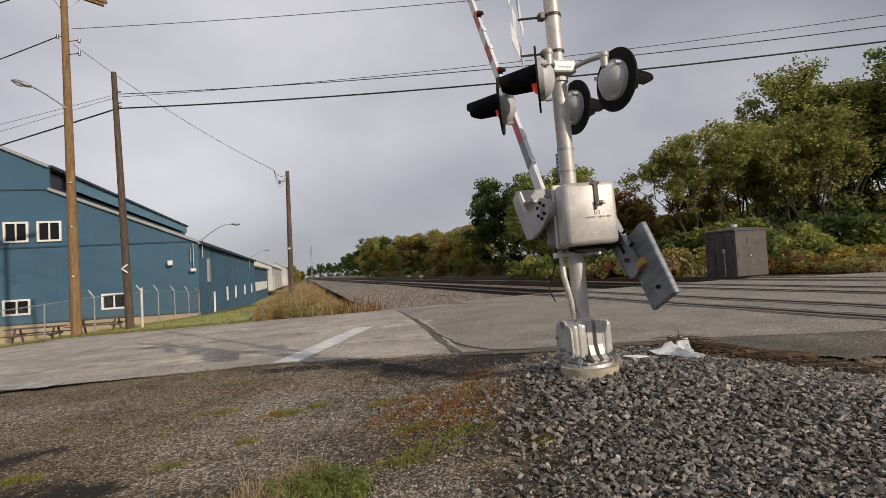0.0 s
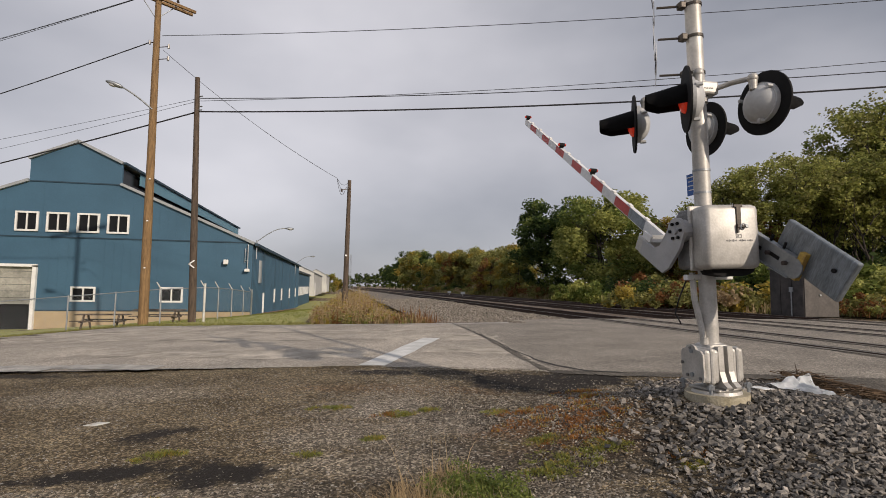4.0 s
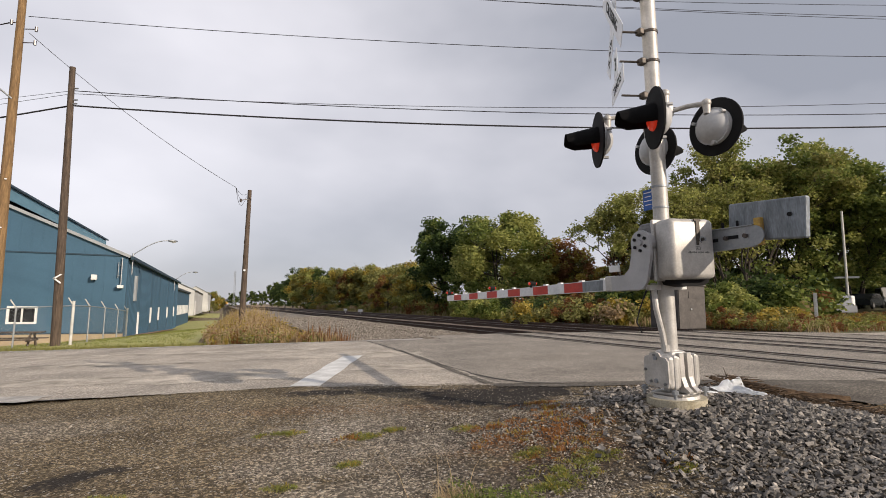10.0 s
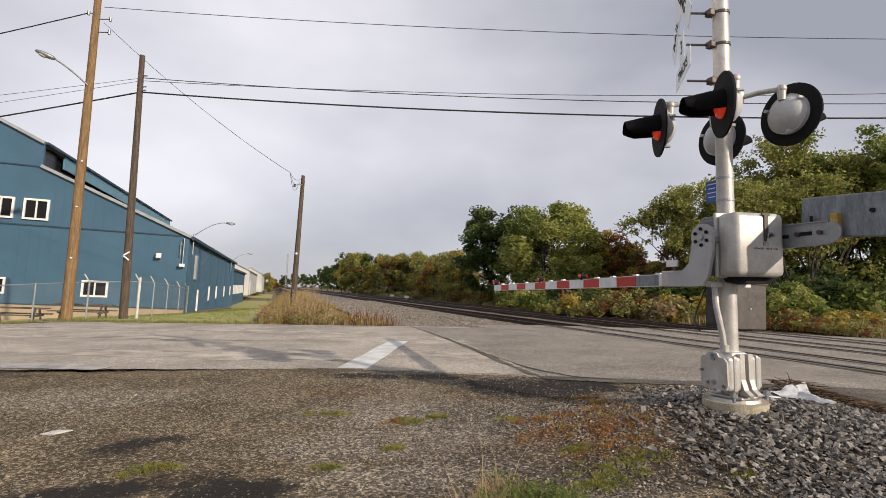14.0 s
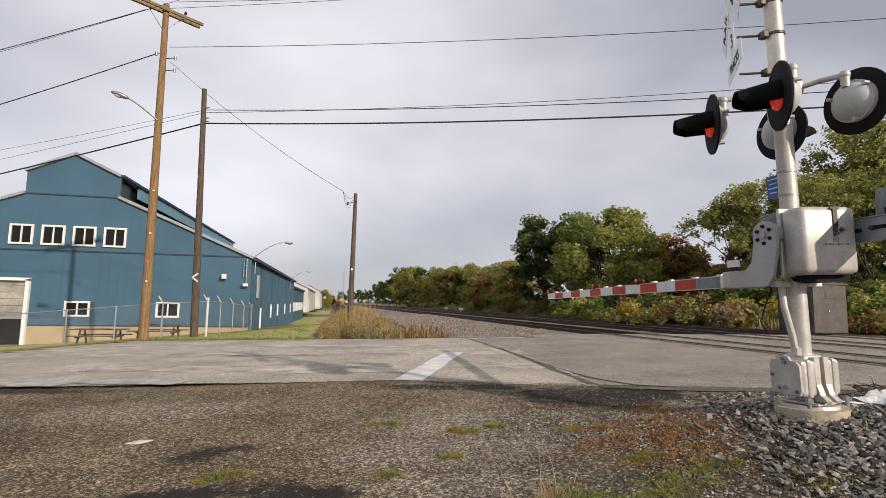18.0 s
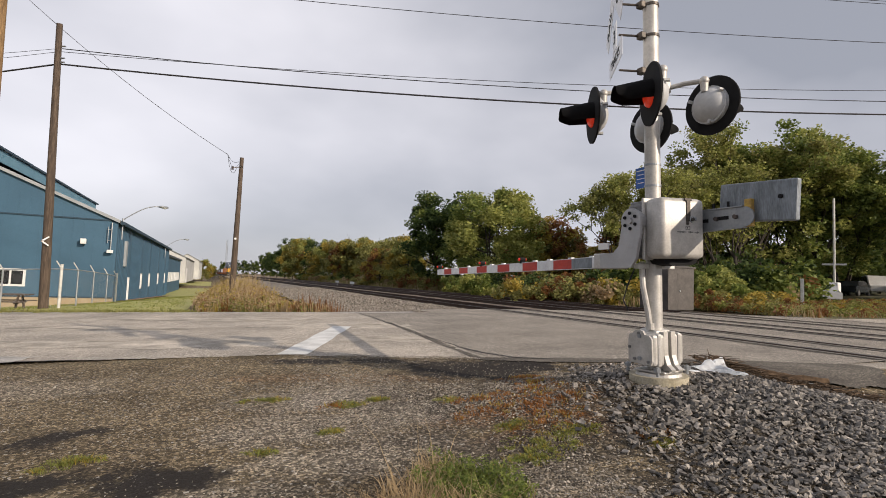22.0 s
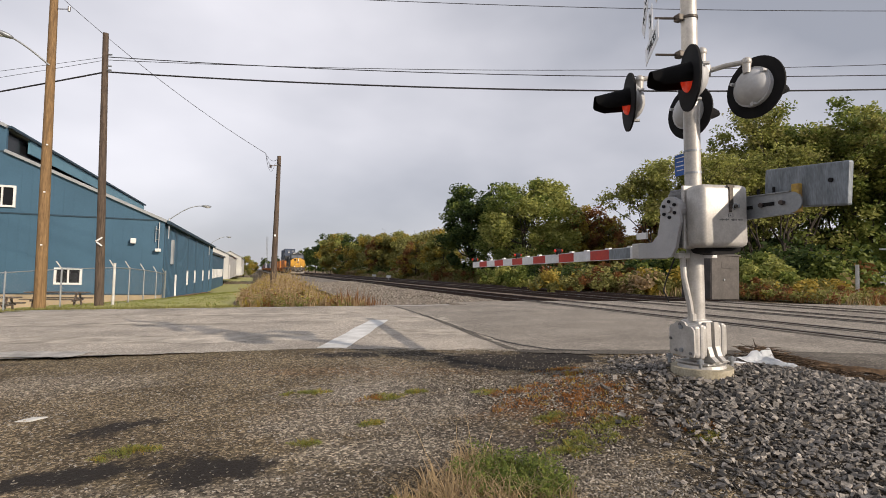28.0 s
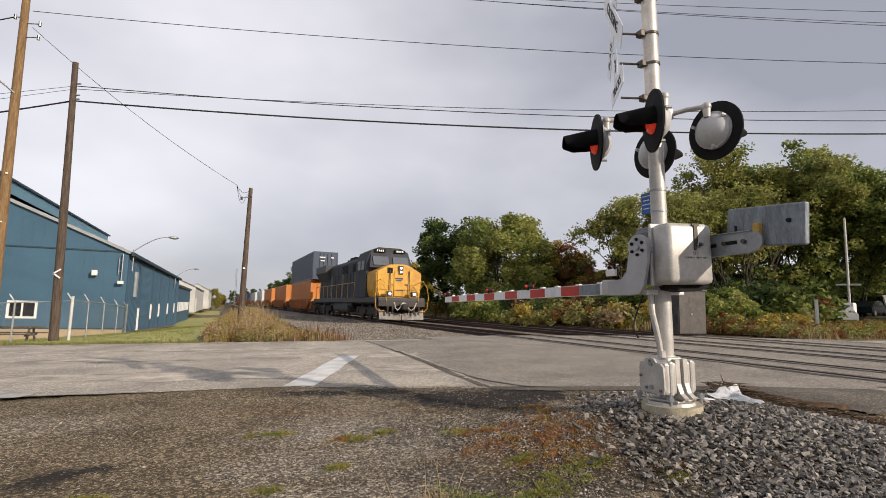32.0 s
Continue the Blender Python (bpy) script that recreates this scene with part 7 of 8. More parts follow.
for a, d, src, sc in ((46.0, 38, B_GREEN, 1.35), (48.0, 38, B_GREEN, 1.45), (52.0, 37, B_GREEN, 1.2), (50.0, 34, B_GREEN, 0.85), (51.6, 35, B_GREEN, 1.0), (53.2, 36, B_GREEN, 0.8), (52.2, 31.5, B_RUST, 0.7), (54.6, 33, B_GOLD, 0.8), (56.4, 36, B_GOLD, 0.85), (55.4, 34, B_RUST, 0.6), (58.0, 34, B_RUST, 0.5), (47.5, 39, B_RUST, 1.7), (51.5, 40, B_DARK, 1.4), (43.0, 41, B_RUST, 1.7), (42.2, 34, B_OLIVE, 1.1), (41.0, 38, B_DARK, 1.3), (55, 43, B_DARK, 1.5), (38.0, 45, B_GOLD, 1.2), (36.0, 46, B_GOLD, 1.4), (28.0, 40, B_GREEN, 0.8), (25.5, 46, B_GREEN, 0.7), (34.3, 42, B_RUST, 1.5)):
    x, y = az(a, d)
    put(src, x, y, None, d * 37 % 360, sc)

# thick growth under the tall trees
for k in range(26):
    a = 45.5 + 0.48 * k + gb.uniform(-0.3, 0.3)
    x, y = az(a, gb.uniform(42, 50))
    put((B_DARK, B_DARK, B_RUST, B_DARK, B_OLIVE)[k % 5], x, y, None, gb.uniform(0, 360), gb.uniform(1.2, 1.9))
for k in range(9):
    x, y = az(48 + 1.1 * k, gb.uniform(60, 74))
    put(B_DARK, x, y, None, gb.uniform(0, 360), gb.uniform(2.0, 2.8))
for k in range(26):
    x, y = az(45 + 1.75 * k, 78 + 14 * gb.random() + 0.4 * k)
    put((B_DARK, B_GREEN, B_GOLD, B_GREEN, B_OLIVE)[k % 5], x, y, None, gb.uniform(0, 360), gb.uniform(2.2, 3.4))

# weeds by the far road edge, at the foot of the short pole
gw = random.Random(5)


def patch_spots(n, f, x0, x1, y0, y1):
    out = []
    while len(out) < n:
        x, y = gw.uniform(x0, x1), gw.uniform(y0, y1)
        k = f(x, y)
        if k > 0:
            out.append((x, y, k))
    return out


def weed_in(x, y):
    """How tall the weeds stand here: high round the short pole, low and thin towards the ballast."""
    v = uv_of(x, y)[1]
    left = -1.75 + 0.03 * (y - 18) + 0.6 * noise.noise((y * 0.5, 0, 8))
    right = 1.9 - 0.02 * (y - 17) + 0.6 * noise.noise((y * 0.9, 3, 8))
    if not (left < x < right) or v < 16.75 + 0.25 * noise.noise((x * 2, 0, 4)):
        return 0
    k = 0.4 + 0.75 * ramp(v, 16.8, 21.5) + 0.4 * noise.noise((x * 0.9, y * 0.9, 1))
    return max(0.16, k * (0.4 + 0.6 * ramp(x, left, left + 1.2)) * (1 - 0.62 * ramp(x, 0.3, 1.7)))


def low_weeds(x, y):
    v = uv_of(x, y)[1]
    return 0.5 + 0.4 * noise.noise((x * 1.5, y * 1.5, 4)) if 16.8 < v < 19.5 - 0.7 * (x - 0.5) else 0


for mt, n, h, w, s in (("tan", 760, 1.2, 0.007, 1), ("olive", 150, 1.0, 0.008, 2), ("gold", 60, 1.3, 0.009, 3), ("grass", 170, 0.6, 0.014, 4), ("rust", 110, 1.0, 0.01, 5)):
    blades("weeds", patch_spots(n, weed_in, -4, 4, 16.5, 44), 16, h, 0.3, LEAF[mt], 100 + s, w, 0.45, "tall dry grass and goldenrod at the road edge")
for mt, n, h, s in (("tan", 130, 0.55, 1), ("rust", 60, 0.6, 2), ("olive", 50, 0.45, 3)):
    blades("weeds", patch_spots(n, low_weeds, 0.2, 3.1, 16.2, 19.5), 12, h, 0.2, LEAF[mt], 120 + s, 0.009, 0.45, "low straw and rust-brown weeds beside the ballast")
blades("weeds", patch_spots(26, lambda x, y: (gw.uniform(0.5, 1.0) if 16.85 < uv_of(x, y)[1] < 18.0 else 0), 1.4, 3.1, 16.2, 18.6), 9, 0.75, 0.16, LEAF["rust"], 131, 0.013, 0.35, "rust-brown dry dock weeds")
leaf_cloud("weed_heads", [(x, y, gz(x, y) + 0.95 * k) for x, y, k in patch_spots(380, weed_in, -4, 4, 16.5, 42)], [0.26] * 380, 5, 0.045, LEAF["gold"], None, 222, 0.8)
tagged(scene.objects["weed_heads"], "yellow goldenrod flower heads", "", "", "stuff")
leaf_cloud("low_weed_leaves", [(x, y, gz(x, y) + 0.4 * k) for x, y, k in patch_spots(260, weed_in, -4, 4, 16.5, 42)], [0.34] * 260, 16, 0.07, LEAF["olive"], None, 223, 0.9)
tagged(scene.objects["low_weed_leaves"], "low green and straw weed leaves", "", "", "stuff")
def low_east(x, y):
    """The weeds stand lower along the far road."""
    return 1 - 0.35 * ramp(x - 1.6 * y, -4, 4)


for nm, mt, n, zk, r, per, size, long in (("weed_straw", "tan", 420, 0.55, 0.4, 22, 0.022, 7.0), ("weed_sprigs", "grass", 170, 0.3, 0.3, 22, 0.04, 2.5), ("weed_stems", "rust", 110, 0.6, 0.35, 18, 0.025, 5.0)):
    sp = patch_spots(n, weed_in, -4, 4, 16.5, 42)
    leaf_cloud(nm, [(x, y, gz(x, y) + zk * k) for x, y, k in sp], [r * (0.5 + 0.6 * k) for x, y, k in sp], per, size, LEAF[mt], None, 260 + n, 0.9, long)
    tagged(scene.objects[nm], "tangled dry weed stems and leaves", "", "", "stuff")
# rank grass beyond the tracks and along the far road
for mt, n, h, s in (("tan", 700, 0.7, 1), ("rust", 900, 0.75, 2), ("olive", 900, 0.75, 3)):
    sp = patch_spots(n, lambda x, y: (0.5 + 0.9 * abs(noise.noise((x * 0.5, y * 0.5, 2))) + 0.3 * gw.random()) * low_east(x, y) if y > 14.4 else 0, 22.4, 75, 14.4, 24)
    blades("weeds", sp, 9, h, 0.5, LEAF[mt], 130 + s, 0.013, 1.1, "dry rust and straw coloured weeds beyond the tracks")
for mt, n, s in (("rust", 420, 1), ("olive", 520, 2), ("gold", 160, 3), ("grass", 420, 4)):
    sp = patch_spots(n, lambda x, y: (0.6 + 0.9 * abs(noise.noise((x * 0.4, y * 0.4, 5)))) * low_east(x, y) if y > 14.6 else 0, 22.2, 75, 14.6, 24)
    leaf_cloud("weed_leaves", [(x, y, gz(x, y) + 0.35 * k) for x, y, k in sp], [0.42 * k for x, y, k in sp], 34, 0.09, LEAF[mt], None, 240 + s, 0.75, 2.0)
    tagged(scene.objects["weed_leaves" if s == 1 else "weed_leaves.%03d" % (s - 1)], "low rank leafy weeds beyond the tracks", "", "", "stuff")
for mt, s in (("tan", 1), ("olive", 2)):
    sp = patch_spots(900, lambda x, y: 0.8, 20.6, 24.5, 21, 120)
    blades("weeds", sp, 9, 0.7, 0.5, LEAF[mt], 140 + s, 0.03, 0.4, "dry weeds along the railway")
# rough grass on the lawn
sp = patch_spots(2600, lambda x, y: 0.8 if uv_of(x, y)[1] > 17.0 else 0, -14, -2.4, 18.5, 60)
blades("lawn_grass", sp, 9, 0.09, 0.35, LEAF["grass"], 150, 0.012, 0.6, "short green lawn grass")
sp = patch_spots(700, lambda x, y: 0.8 if 16.6 < uv_of(x, y)[1] < 17.4 else 0, -24, -1.5, 16, 30)
blades("lawn_grass", sp, 10, 0.16, 0.3, LEAF["olive"], 151, 0.012, 0.6, "ragged grass at the road edge")

# tufts and low plants on the dirt
TUFTS = ((0.2, 3.3, 1.0), (0.34, 3.12, 1.0), (0.08, 3.16, 0.8), (0.26, 2.93, 0.9))
blades("grass_tuft", TUFTS, 150, 0.085, 0.21, LEAF["grass"], 161, 0.0035, 1.6, "green grass tuft on the dirt")
blades("grass_tuft", TUFTS, 130, 0.09, 0.2, LEAF["green"], 167, 0.006, 1.4, "dark green broad weed leaves in the tuft")
STRAW = ((-0.1, 3.2, 1.0), (-0.05, 2.95, 1.0), (0.12, 3.42, 0.8), (-0.3, 3.05, 0.8), (-0.45, 2.9, 0.6), (0.2, 2.8, 1.0))
blades("grass_tuft", STRAW, 260, 0.13, 0.2, LEAF["tan"], 162, 0.0028, 1.9, "dry straw grass in the tuft")
blades("grass_tuft", STRAW[:3], 5, 0.4, 0.2, LEAF["tan"], 168, 0.0025, 0.8, "thin dry stalks standing out of the tuft")
gl = random.Random(8)
sprigs = [(x + gl.gauss(0, 0.1), y + gl.gauss(0, 0.1)) for x, y, k in TUFTS for _ in range(16)]
leaf_cloud("tuft_leaves", [(x, y, dirt_z(x, y) + gl.uniform(0.02, 0.09)) for x, y in sprigs], [0.06] * len(sprigs), 44, 0.0085, LEAF["green"], None, 169, 0.8, 3.0)
tagged(scene.objects["tuft_leaves"], "small green weed leaves in the grass tuft", "", "", "stuff")
# flat patches: middle, half-lengths
FLAT = ((-1.92, 4.44, 0.17, 0.11), (-1.78, 3.38, 0.34, 0.14), (-1.95, 3.25, 0.2, 0.08), (-0.69, 5.45, 0.2, 0.07), (-0.03, 5.08, 0.13, 0.08), (-0.8, 4.17, 0.1, 0.05), (1.0, 3.56, 0.3, 0.16), (1.3, 3.62, 0.2, 0.12), (1.0, 3.93, 0.16, 0.08), (0.84, 4.87, 0.12, 0.07), (0.8, 3.4, 0.25, 0.1), (-0.5, 3.1, 0.25, 0.08), (-0.3, 4.4, 0.08, 0.04), (1.7, 3.2, 0.12, 0.06), (0.3, 5.15, 0.1, 0.05))
gp = random.Random(44)


def flat_spots(n, rows):
    out = []
    for x, y, rx, ry in rows:
        for _ in range(int(n * (rx * ry) ** 0.5 * 8)):
            a, q = gp.uniform(0, 6.28), math.sqrt(gp.random())
            px, py = x + 1.25 * rx * q * math.cos(a), y + 1.25 * ry * q * math.sin(a)
            if noise.noise((px * 11, py * 11, 6)) + 0.25 * (1 - q) > 0.05:
                out.append((px, py, 1.2 - 0.6 * q))
    return out


blades("low_grass", flat_spots(52, FLAT), 20, 0.032, 0.04, LEAF["grass"], 163, 0.003, 2.0, "flat yellow-green grass patch on the dirt")
blades("low_grass", flat_spots(18, FLAT), 14, 0.036, 0.045, LEAF["gold"], 164, 0.003, 2.0, "flat yellowing grass patch on the dirt")
mats_low = flat_spots(16, FLAT)
leaf_cloud("low_grass_leaves", [(x, y, dirt_z(x, y) + 0.008) for x, y, k in mats_low], [0.035] * len(mats_low), 14, 0.008, LEAF["grass"], None, 170, 0.5, 2.4)
tagged(scene.objects["low_grass_leaves"], "small yellow-green leaves in the flat grass", "", "", "stuff")
RUSTY = ((1.95, 5.3, 0.3, 0.15), (1.85, 4.95, 0.2, 0.12), (1.1, 4.75, 0.3, 0.15), (1.5, 4.15, 0.35, 0.22), (1.65, 4.65, 0.3, 0.2), (1.3, 4.35, 0.4, 0.25), (0.92, 4.3, 0.25, 0.12), (-0.16, 5.07, 0.12, 0.06), (1.75, 3.3, 0.15, 0.08), (1.25, 3.85, 0.3, 0.12))
blades("dry_moss", flat_spots(34, RUSTY), 12, 0.035, 0.045, LEAF["orange"], 165, 0.005, 1.5, "rust-orange dry moss and stalks on the dirt")
blades("dry_moss", flat_spots(10, RUSTY), 8, 0.05, 0.06, LEAF["gold"], 166, 0.003, 1.8, "yellow dry stalks on the dirt")

# ---- stones ----
def stone_set(name, spots, material, seed, label=""):
    """Crushed stones: uneven eight-cornered lumps."""
    g = np.random.default_rng(seed)
    base = np.array([(-1, -1, -1), (1, -1, -1), (1, 1, -1), (-1, 1, -1), (-1, -1, 1), (1, -1, 1), (1, 1, 1), (-1, 1, 1)], float) * 0.5
    face = ((0, 3, 2, 1), (4, 5, 6, 7), (0, 1, 5, 4), (1, 2, 6, 5), (2, 3, 7, 6), (3, 0, 4, 7))
    vs, fs = [], []
    for x, y, z, s in spots:
        p = base * (0.55 + 0.6 * g.random((8, 3))) * s * np.array([1.6, 1.0, 0.46])
        q = Euler((g.normal(0, 0.45), g.normal(0, 0.45), g.uniform(0, 6.28))).to_matrix()
        k = len(vs)
        vs += [tuple(q @ Vector(c) + Vector((x, y, z))) for c in p]
        fs += [tuple(k + i for i in f) for f in face]
    me = bpy.data.meshes.new(name)
    me.from_pydata(vs, [], fs)
    me.materials.append(material)
    return tagged(new(name, me), label, "", "", "stuff")


gs = random.Random(9)


def in_mound(x, y):
    """How surely crushed stone lies here."""
    edge = 1.32 + 0.594 * (y - 2.9) + 0.25 * noise.noise((y * 1.4, 2.0, 0))
    top = float(np.interp(x, EDGE_X, EDGE_Y)) - 0.25 + 0.15 * noise.noise((x * 2, 5.0, 0))
    return ramp(x, edge - 0.55, edge + 0.9) ** 1.3 * (1 - ramp(y, top - 0.2, top + 0.15)) * ramp(y, -0.8, 0.6)


loose, rest = [], []
while len(rest) < 50000:
    x, y = gs.uniform(0.3, 8.2), gs.uniform(-0.8, 5.9)
    if gs.random() > in_mound(x, y) or (x - 2.6) ** 2 + (y - 4.1) ** 2 < 0.085:
        continue
    s = (0.015 + 0.03 * gs.random() ** 1.5) * (0.75 + 0.25 * ramp(y, 2.8, 3.5))
    (loose if s > 0.026 and len(loose) < 300 and 2.0 < x < 4.2 and 2.6 < y < 4.0 and gs.random() < 0.35 else rest).append((x, y, dirt_z(x, y) + s * gs.uniform(0.1, 0.6), s))
gravel = stone_set("gravel", rest, M["stone"], 21, "grey crushed ballast stone heaped round the signal")
sp = []
while len(sp) < 20000:
    x, y = gs.uniform(2.4, 7.7), 16.9 + 33 * gs.random() ** 1.7
    s = gs.uniform(0.035, 0.075) * (1 + 0.5 * ramp(y, 26, 46))
    sp.append((x, y, -0.35 + 0.12 * ramp(x, 5.0, 7.0) + 0.04 * noise.noise((x * 1.2, y * 0.6, 0)) + s * 0.3, s))
stone_set("gravel", sp, M["stone_pale"], 22, "pale grey railway ballast stone")
sp = []
while len(sp) < 2500:
    x, y = gs.uniform(6.8, 12), gs.uniform(-2, 4.85)
    s = gs.uniform(0.04, 0.08)
    sp.append((x, y, -0.35 + 0.12 * ramp(x, 6.2, 7.6) + s * 0.3, s))
stone_set("gravel", sp, M["stone"], 23, "dark grey railway ballast stone")
# fine grit on the dirt
sp = []
while len(sp) < 75000:
    x, y = gs.uniform(-4.5, 2.6), 1.6 + 6.0 * gs.random() ** 1.25
    u, v = uv_of(x, y)
    over = v - road_edge(u)
    if over > 0.12 or gs.random() > (0.35 + 0.9 * noise.noise((x * 0.9, y * 0.9, 3)) + 0.35 * ramp(x, -1.5, 1.0)) * (1 - 0.6 * ramp(v, 5.5, 6.6)) * (0.45 + 0.55 * ramp(x, -1.8, 0.2)):
        continue
    if any(k > 0.75 and math.hypot((x - cx) / rx, (y - cy) / ry) < 1.1 for cx, cy, rx, ry, tn, k in DAMP_SHADE) and gs.random() < 0.82:
        continue
    s = gs.uniform(0.003, 0.0075 + 0.004 * ramp(x, -1.8, 0.2)) if gs.random() < 0.98 else gs.uniform(0.01, 0.02)
    sp.append((x, y, (gz(x, y) if over > 0 else dirt_z(x, y)) + s * 0.2, s))
stone_set("grit", sp, M["grit"], 24, "fine pale grit on trodden dirt")
# loose stones that can be told apart
bed_t = tagged(new("gravel_heap"), "loose grey crushed stones at the foot of the signal", "", "", "structure")
shapes = []
for k in range(8):
    g8 = np.random.default_rng(50 + k)
    bm = B()
    vv = [bm.verts.new(c) for c in (np.array([(-1, -1, -1), (1, -1, -1), (1, 1, -1), (-1, 1, -1), (-1, -1, 1), (1, -1, 1), (1, 1, 1), (-1, 1, 1)], float) * 0.5 * (0.6 + 0.6 * g8.random((8, 3))))]
    for fc in ((0, 3, 2, 1), (4, 5, 6, 7), (0, 1, 5, 4), (1, 2, 6, 5), (2, 3, 7, 6), (3, 0, 4, 7)):
        bm.faces.new([vv[i] for i in fc])
    me = bpy.data.meshes.new("stone")
    bm.to_mesh(me)
    bm.free()
    me.materials.append(M["stone_one"])
    shapes.append(me)
for x, y, z, s in loose:
    o = new("stone", shapes[gs.randrange(8)])
    o.parent = bed_t
    o.matrix_basis = pose(x, y, z, gs.uniform(0, 360), gs.uniform(0, 360), gs.uniform(0, 360)) @ Matrix.Diagonal((s * 1.25, s, s * 0.8, 1))

# litter by the signal
bm = B()
n = 22
L0, R0, F0 = Vector((-0.26, 0.16, 0)), Vector((0.28, 0.18, 0)), Vector((-0.02, -0.3, 0))
gr = []
for i in range(n + 1):
    row = []
    for j in range(n + 1):
        a, b = i / n, j / n
        p = L0.lerp(R0, a).lerp(F0.lerp(F0 + Vector((0.12, 0.04, 0)), a), b)
        fold = 0.11 * math.exp(-((b - 0.06) ** 2) / 0.012) * (0.25 + 0.75 * a ** 2) + 0.05 * math.exp(-((a - 0.45 - 0.2 * b) ** 2) / 0.006) * (1 - b)
        crease = 0.03 * abs(noise.noise((a * 6, b * 4, 5))) + 0.018 * abs(noise.noise((a * 15, b * 9, 2)))
        row.append(bm.verts.new(p + Vector((0.04 * noise.noise((a * 3, b * 3, 9)), 0.05 * noise.noise((a * 4, b * 4, 1)), 0.012 + fold + crease))))
    gr.append(row)
for i in range(n):
    for j in range(n):
        bm.faces.new((gr[i][j], gr[i + 1][j], gr[i + 1][j + 1], gr[i][j + 1]))
bmesh.ops.solidify(bm, geom=bm.faces[:], thickness=0.003)
rag = solo("plastic_sheet", bm, M["plastic"], "crumpled white plastic sheet on the gravel", "litter", "", "", pose(3.78, 4.36, gz(3.78, 4.3) + 0.0, 0, 0, 0))
smooth(rag, 24)
bm = B()
plate(bm, [(-0.14, -0.05), (0.1, -0.06), (0.16, 0.03), (-0.06, 0.06)], 0.006, pose(0, 0, 0, 90, 0, 0))
solo("paper_scrap", bm, M["plastic"], "flat white scrap beside the plastic sheet", "litter", "", "", pose(3.2, 4.22, gz(3.2, 4.22) + 0.012, 4, 6, 20))
bm = B()
plate(bm, [(-0.1, -0.03), (0.02, -0.045), (0.1, 0.02), (-0.02, 0.035)], 0.008, pose(0, 0, 0, 90, 0, 0))
solo("paper_scrap", bm, M["post_pale"], "pale flattened scrap on the dirt", "litter", "", "", pose(-2.78, 5.48, dirt_z(-2.78, 5.48) + 0.008, 4, -3, 30))
gt = random.Random(14)
for k, (x, y, ln, tn) in enumerate(((-1.22, 5.24, 0.24, 10), (1.55, 3.3, 0.16, 60), (2.1, 2.9, 0.3, -30))):
    bm = B()
    tube(bm, [Vector((ln * (i / 5 - 0.5), 0.02 * math.sin(i * 2.1 + k), 0.008 + 0.006 * (i % 2))) for i in range(6)], 0.006, 6)
    solo("twig", bm, M["straw"], "brown dead twig on the ground", "twig", "twigs", "", pose(x, y, gz(x, y) - 0.045, 0, 0, tn))
# dead stalks swept against the road edge
gq = random.Random(3)
bm = B()
for _ in range(900):
    a = gq.random() ** 1.7
    x, y = 4.1 + 1.7 * a + gq.gauss(0, 0.11), 4.72 - 0.95 * a + gq.gauss(0, 0.09)
    d = Vector((gq.uniform(-0.3, 1.0), gq.uniform(-0.9, 0.5), gq.uniform(-0.15, 0.1))).normalized() * gq.uniform(0.05, 0.22)
    z = gz(x, y) + gq.uniform(-0.03, 0.03 + 0.15 * (1 - a) ** 3)
    rod(bm, (x, y, z), (x + d.x, y + d.y, z + d.z), gq.uniform(0.003, 0.009), 0.002, 4, False)
solo("dead_stalks", bm, M["straw"], "heap of brown dead stalks at the road edge", "", "", "stuff")

for k, (x, y, ln, wd, tn, tilt) in enumerate(((4.35, 4.85, 0.5, 0.12, -35, 18), (4.75, 4.6, 0.62, 0.1, -50, 8), (4.55, 4.95, 0.3, 0.16, 10, 25), (5.1, 4.3, 0.55, 0.09, -30, 4))):
    bm = B()
    rows = []
    for i in range(9):
        c = i / 8
        rows.append([bm.verts.new((ln * (c - 0.5), wd * (j / 4 - 0.5) * (1 - 0.3 * c), 0.05 * math.sin(j / 4 * 3.14) + 0.02 * noise.noise((c * 5, j, k)))) for j in range(5)])
    for r0, r1 in zip(rows, rows[1:]):
        for j in range(4):
            bm.faces.new((r0[j], r1[j], r1[j + 1], r0[j + 1]))
    bmesh.ops.solidify(bm, geom=bm.faces[:], thickness=0.006)
    smooth(solo("cardboard_scrap", bm, M["cardboard"], "curled brown rotten cardboard among dead stalks", "litter", "scraps at the road edge", "", pose(x, y, gz(x, y) + 0.05, 0, tilt, tn)), 50)

# ---- equipment cabinet beyond the tracks ----
cab_t = thing("signal_cabinet", pose(20.95, 20.65, gz(20.95, 20.65) - 0.06), "weathered dark grey railway signal cabinet with hipped lid", "signal cabinet")
bm = B()
box(bm, (0, 0, 1.1), (1.86, 1.86, 2.2), None, 0.015)
body = part("body", bm, M["cabinet_shaded"], cab_t)
bm = B()
box(bm, (0, -0.94, 1.1), (1.84, 0.03, 2.16), None, 0.005)
part("front_panel", bm, M["cabinet"], body, "brown-grey front panel in a sunlit tone")
for k in range(3):
    bm = B()
    box(bm, (-0.945, -0.62 + 0.62 * k, 1.1), (0.03, 0.58, 2.1), None, 0.008)
    part("side_panel", bm, M["cabinet_shaded"], body)
bm = B()
v = [bm.verts.new(p) for p in ((-1, -1, 2.2), (1, -1, 2.2), (1, 1, 2.2), (-1, 1, 2.2), (-1, -1, 2.27), (1, -1, 2.27), (1, 1, 2.27), (-1, 1, 2.27), (0, 0, 2.46))]
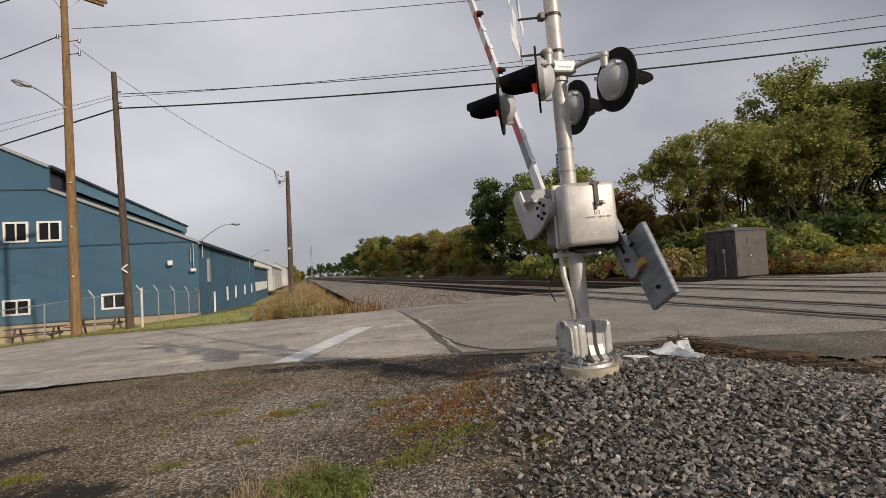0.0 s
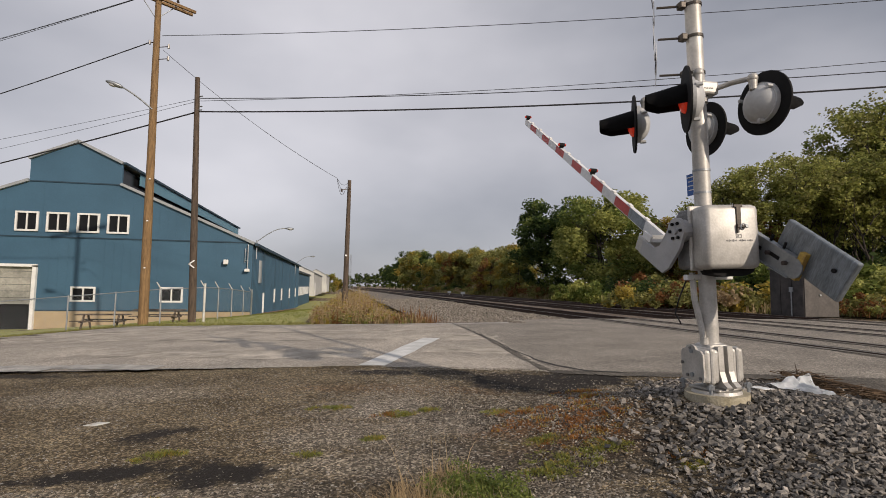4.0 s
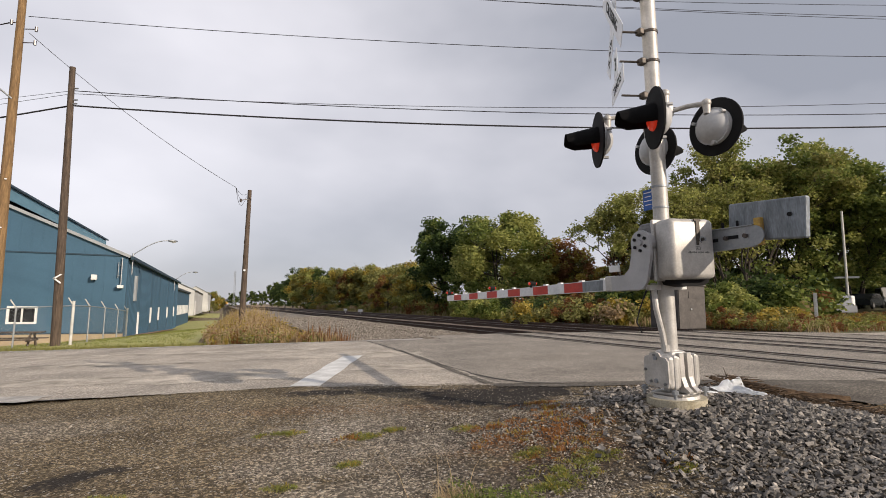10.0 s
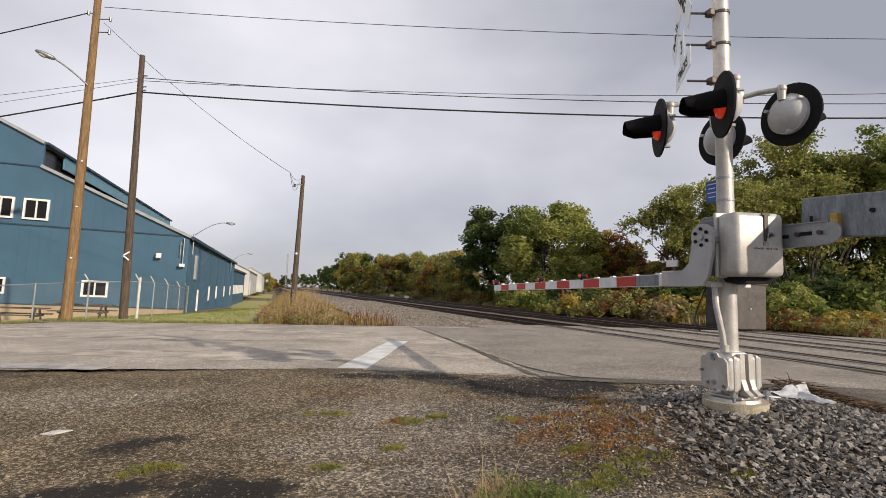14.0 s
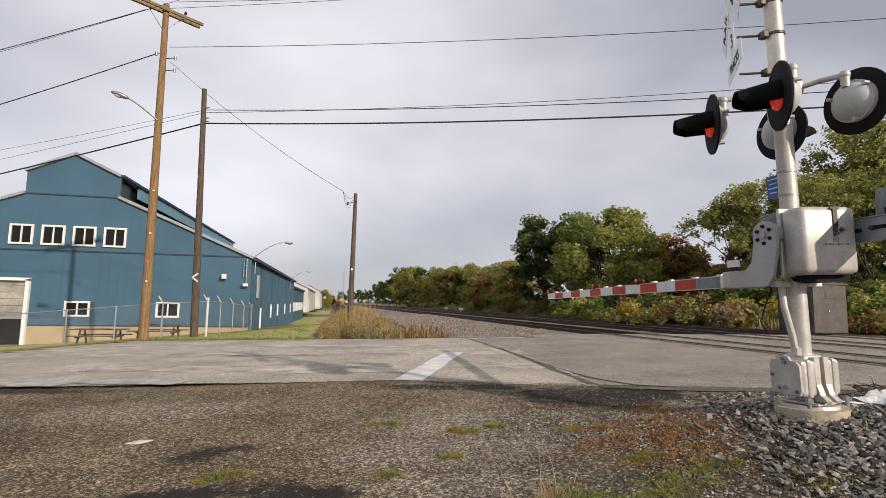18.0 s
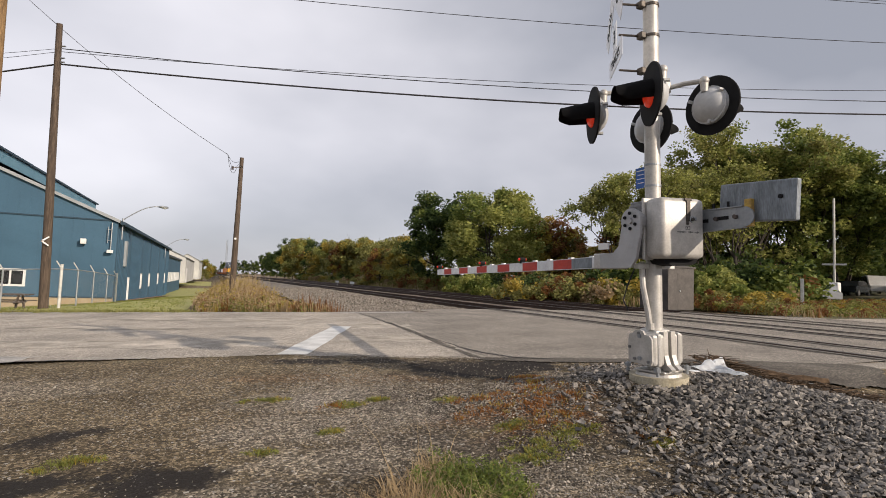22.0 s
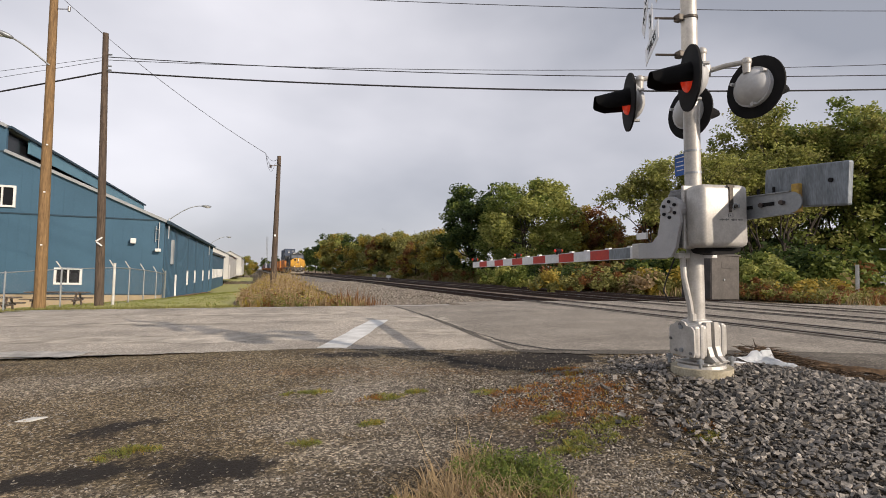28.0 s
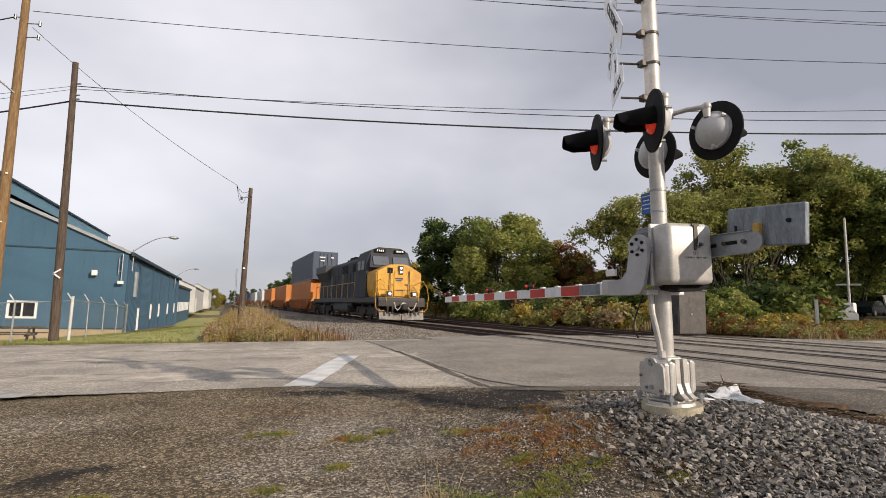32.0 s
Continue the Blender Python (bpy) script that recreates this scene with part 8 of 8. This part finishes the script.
for fc in ((3, 2, 1, 0), (0, 1, 5, 4), (1, 2, 6, 5), (2, 3, 7, 6), (3, 0, 4, 7), (4, 5, 8), (5, 6, 8), (6, 7, 8), (7, 4, 8)):
    bm.faces.new([v[i] for i in fc])
part("lid", bm, M["cabinet"], cab_t)
bm = B()
rod(bm, (0, 0, 2.44), (0, 0, 2.56), 0.12, 0.16, 12)
part("vent", bm, M["white"], cab_t, "pale roof vent")
bm = B()
box(bm, (-0.98, -0.3, 1.25), (0.06, 0.2, 0.22))
rod(bm, (-0.98, -0.3, 0.0), (-0.98, -0.3, 1.2), 0.03, None, 8)
part("meter_box", bm, M["galv"], cab_t)
bm = B()
box(bm, (0.1, -0.965, 1.75), (0.7, 0.02, 0.35))
part("hatch", bm, M["cabinet"], cab_t)
bm = B()
rod(bm, (-0.1, -0.955, 1.0), (-0.1, -0.99, 1.0), 0.05, None, 8)
part("lock", bm, M["galv"], cab_t)

# ---- posts, vehicles and signs beyond the road ----
def post(x, y, h, r, material, label, name="marker_post"):
    t = thing(name, pose(x, y, gz(x, y) - 0.1), label, "post")
    bm = B()
    rod(bm, (0, 0, 0), (0, 0, h), r, None, 10)
    part("shaft", bm, material, t)
    return t


x, y = az(61.5, 52)
fl_pole = post(x, y, 8.6, 0.09, M["post_pale"], "tall thin pale pole with a short crossbar", "flag_pole")
bm = B()
box(bm, (0, 0, 3.2), (1.6, 0.12, 0.14), pose(0, 0, 0, 0, 0, -60))
part("crossbar", bm, M["post_pale"], fl_pole)
bm = B()
box(bm, (0.15, -0.1, 1.1), (0.5, 0.4, 1.3), None, 0.1)
part("meter_case", bm, M["white"], fl_pole)
x, y = az(59.1, 36)
post(x, y, 2.0, 0.09, M["post_pale"], "weathered pale wooden post among weeds")
for a, d in ((12.4, 74), (14.0, 62)):
    x, y = az(a, d)
    s_t = post(x, y, 0.5, 0.04, M["post_pale"], "low white railway marker sign", "track_sign")
    bm = B()
    box(bm, (0, -0.03, 0.5), (0.5, 0.04, 0.28), pose(0, 0, 0, 0, 0, -10))
    part("sign_board", bm, M["white"], s_t)


def car(m, paint, label, tall=1.45):
    t = thing("car", m, label, "car", "parked cars")
    bm = B()
    prof = [(-2.2, 0.35), (2.2, 0.35), (2.25, 0.75), (1.35, 0.92), (0.65, tall), (-1.2, tall), (-1.85, 0.98), (-2.2, 0.92)]
    plate(bm, prof, 1.75)
    bmesh.ops.bevel(bm, geom=bm.edges[:], offset=0.06, segments=2, affect="EDGES")
    body = part("body", bm, paint, t)
    bm = B()
    plate(bm, [(-1.6, 0.98), (1.1, 0.96), (0.58, tall - 0.08), (-1.12, tall - 0.08)], 1.78)
    part("side_windows", bm, M["glass"], body)
    for sx in (-1.35, 1.35):
        for sy in (-0.8, 0.8):
            bm = B()
            rod(bm, (sx, sy - 0.1, 0.33), (sx, sy + 0.1, 0.33), 0.33, None, 18)
            wh = part("wheel", bm, M["rubber"], t)
            bm = B()
            rod(bm, (sx, sy - 0.11, 0.33), (sx, sy + 0.11, 0.33), 0.2, None, 12)
            part("rim", bm, M["car_silver"], wh)
    return t


for a, d, paint, lab, tn, tall in ((67.0, 68, "car_white", "white saloon car parked on the far lot", -28, 1.45), (64.2, 70, "car_white", "white van parked behind the weeds", 40, 1.95), (60.0, 52, "car_silver", "silver pickup parked behind the weeds", 60, 1.75), (62.8, 66, "car_dark", "dark car parked on the far lot", 10, 1.5)):
    x, y = az(a, d)
    car(pose(x, y, gz(x, y) - 0.05, 0, 0, tn), M[paint], lab, tall)
x, y = az(75.6, 62)
hut = thing("hut", pose(x, y, gz(x, y) - 0.3, 0, 0, -20), "blue clad hut with a white roof edge", "hut")
bm = B()
box(bm, (0, 0, 2.0), (6, 5, 4.4))
part("wall", bm, M["blue"], hut)
bm = B()
box(bm, (0, 0, 4.3), (6.5, 5.5, 0.35), None, 0.05)
part("roof", bm, M["white"], hut)
# far lattice mast
x, y = az(1.0, 330)
lat = thing("radio_mast", pose(x, y, -1), "thin grey lattice radio mast far away", "radio mast")
bm = B()
for k in range(3):
    c, s = math.cos(k * 2.09), math.sin(k * 2.09)
    rod(bm, (0.7 * c, 0.7 * s, 0), (0.35 * c, 0.35 * s, 22), 0.09, None, 5)
part("legs", bm, M["galv"], lat)
bm = B()
for k in range(18):
    for j in range(3):
        a0, a1 = j * 2.09, (j + 1) * 2.09
        rod(bm, (0.65 * math.cos(a0), 0.65 * math.sin(a0), 1.2 * k), (0.6 * math.cos(a1), 0.6 * math.sin(a1), 1.2 * k + 1.2), 0.05, None, 4)
part("lattice", bm, M["galv"], lat)


motions()
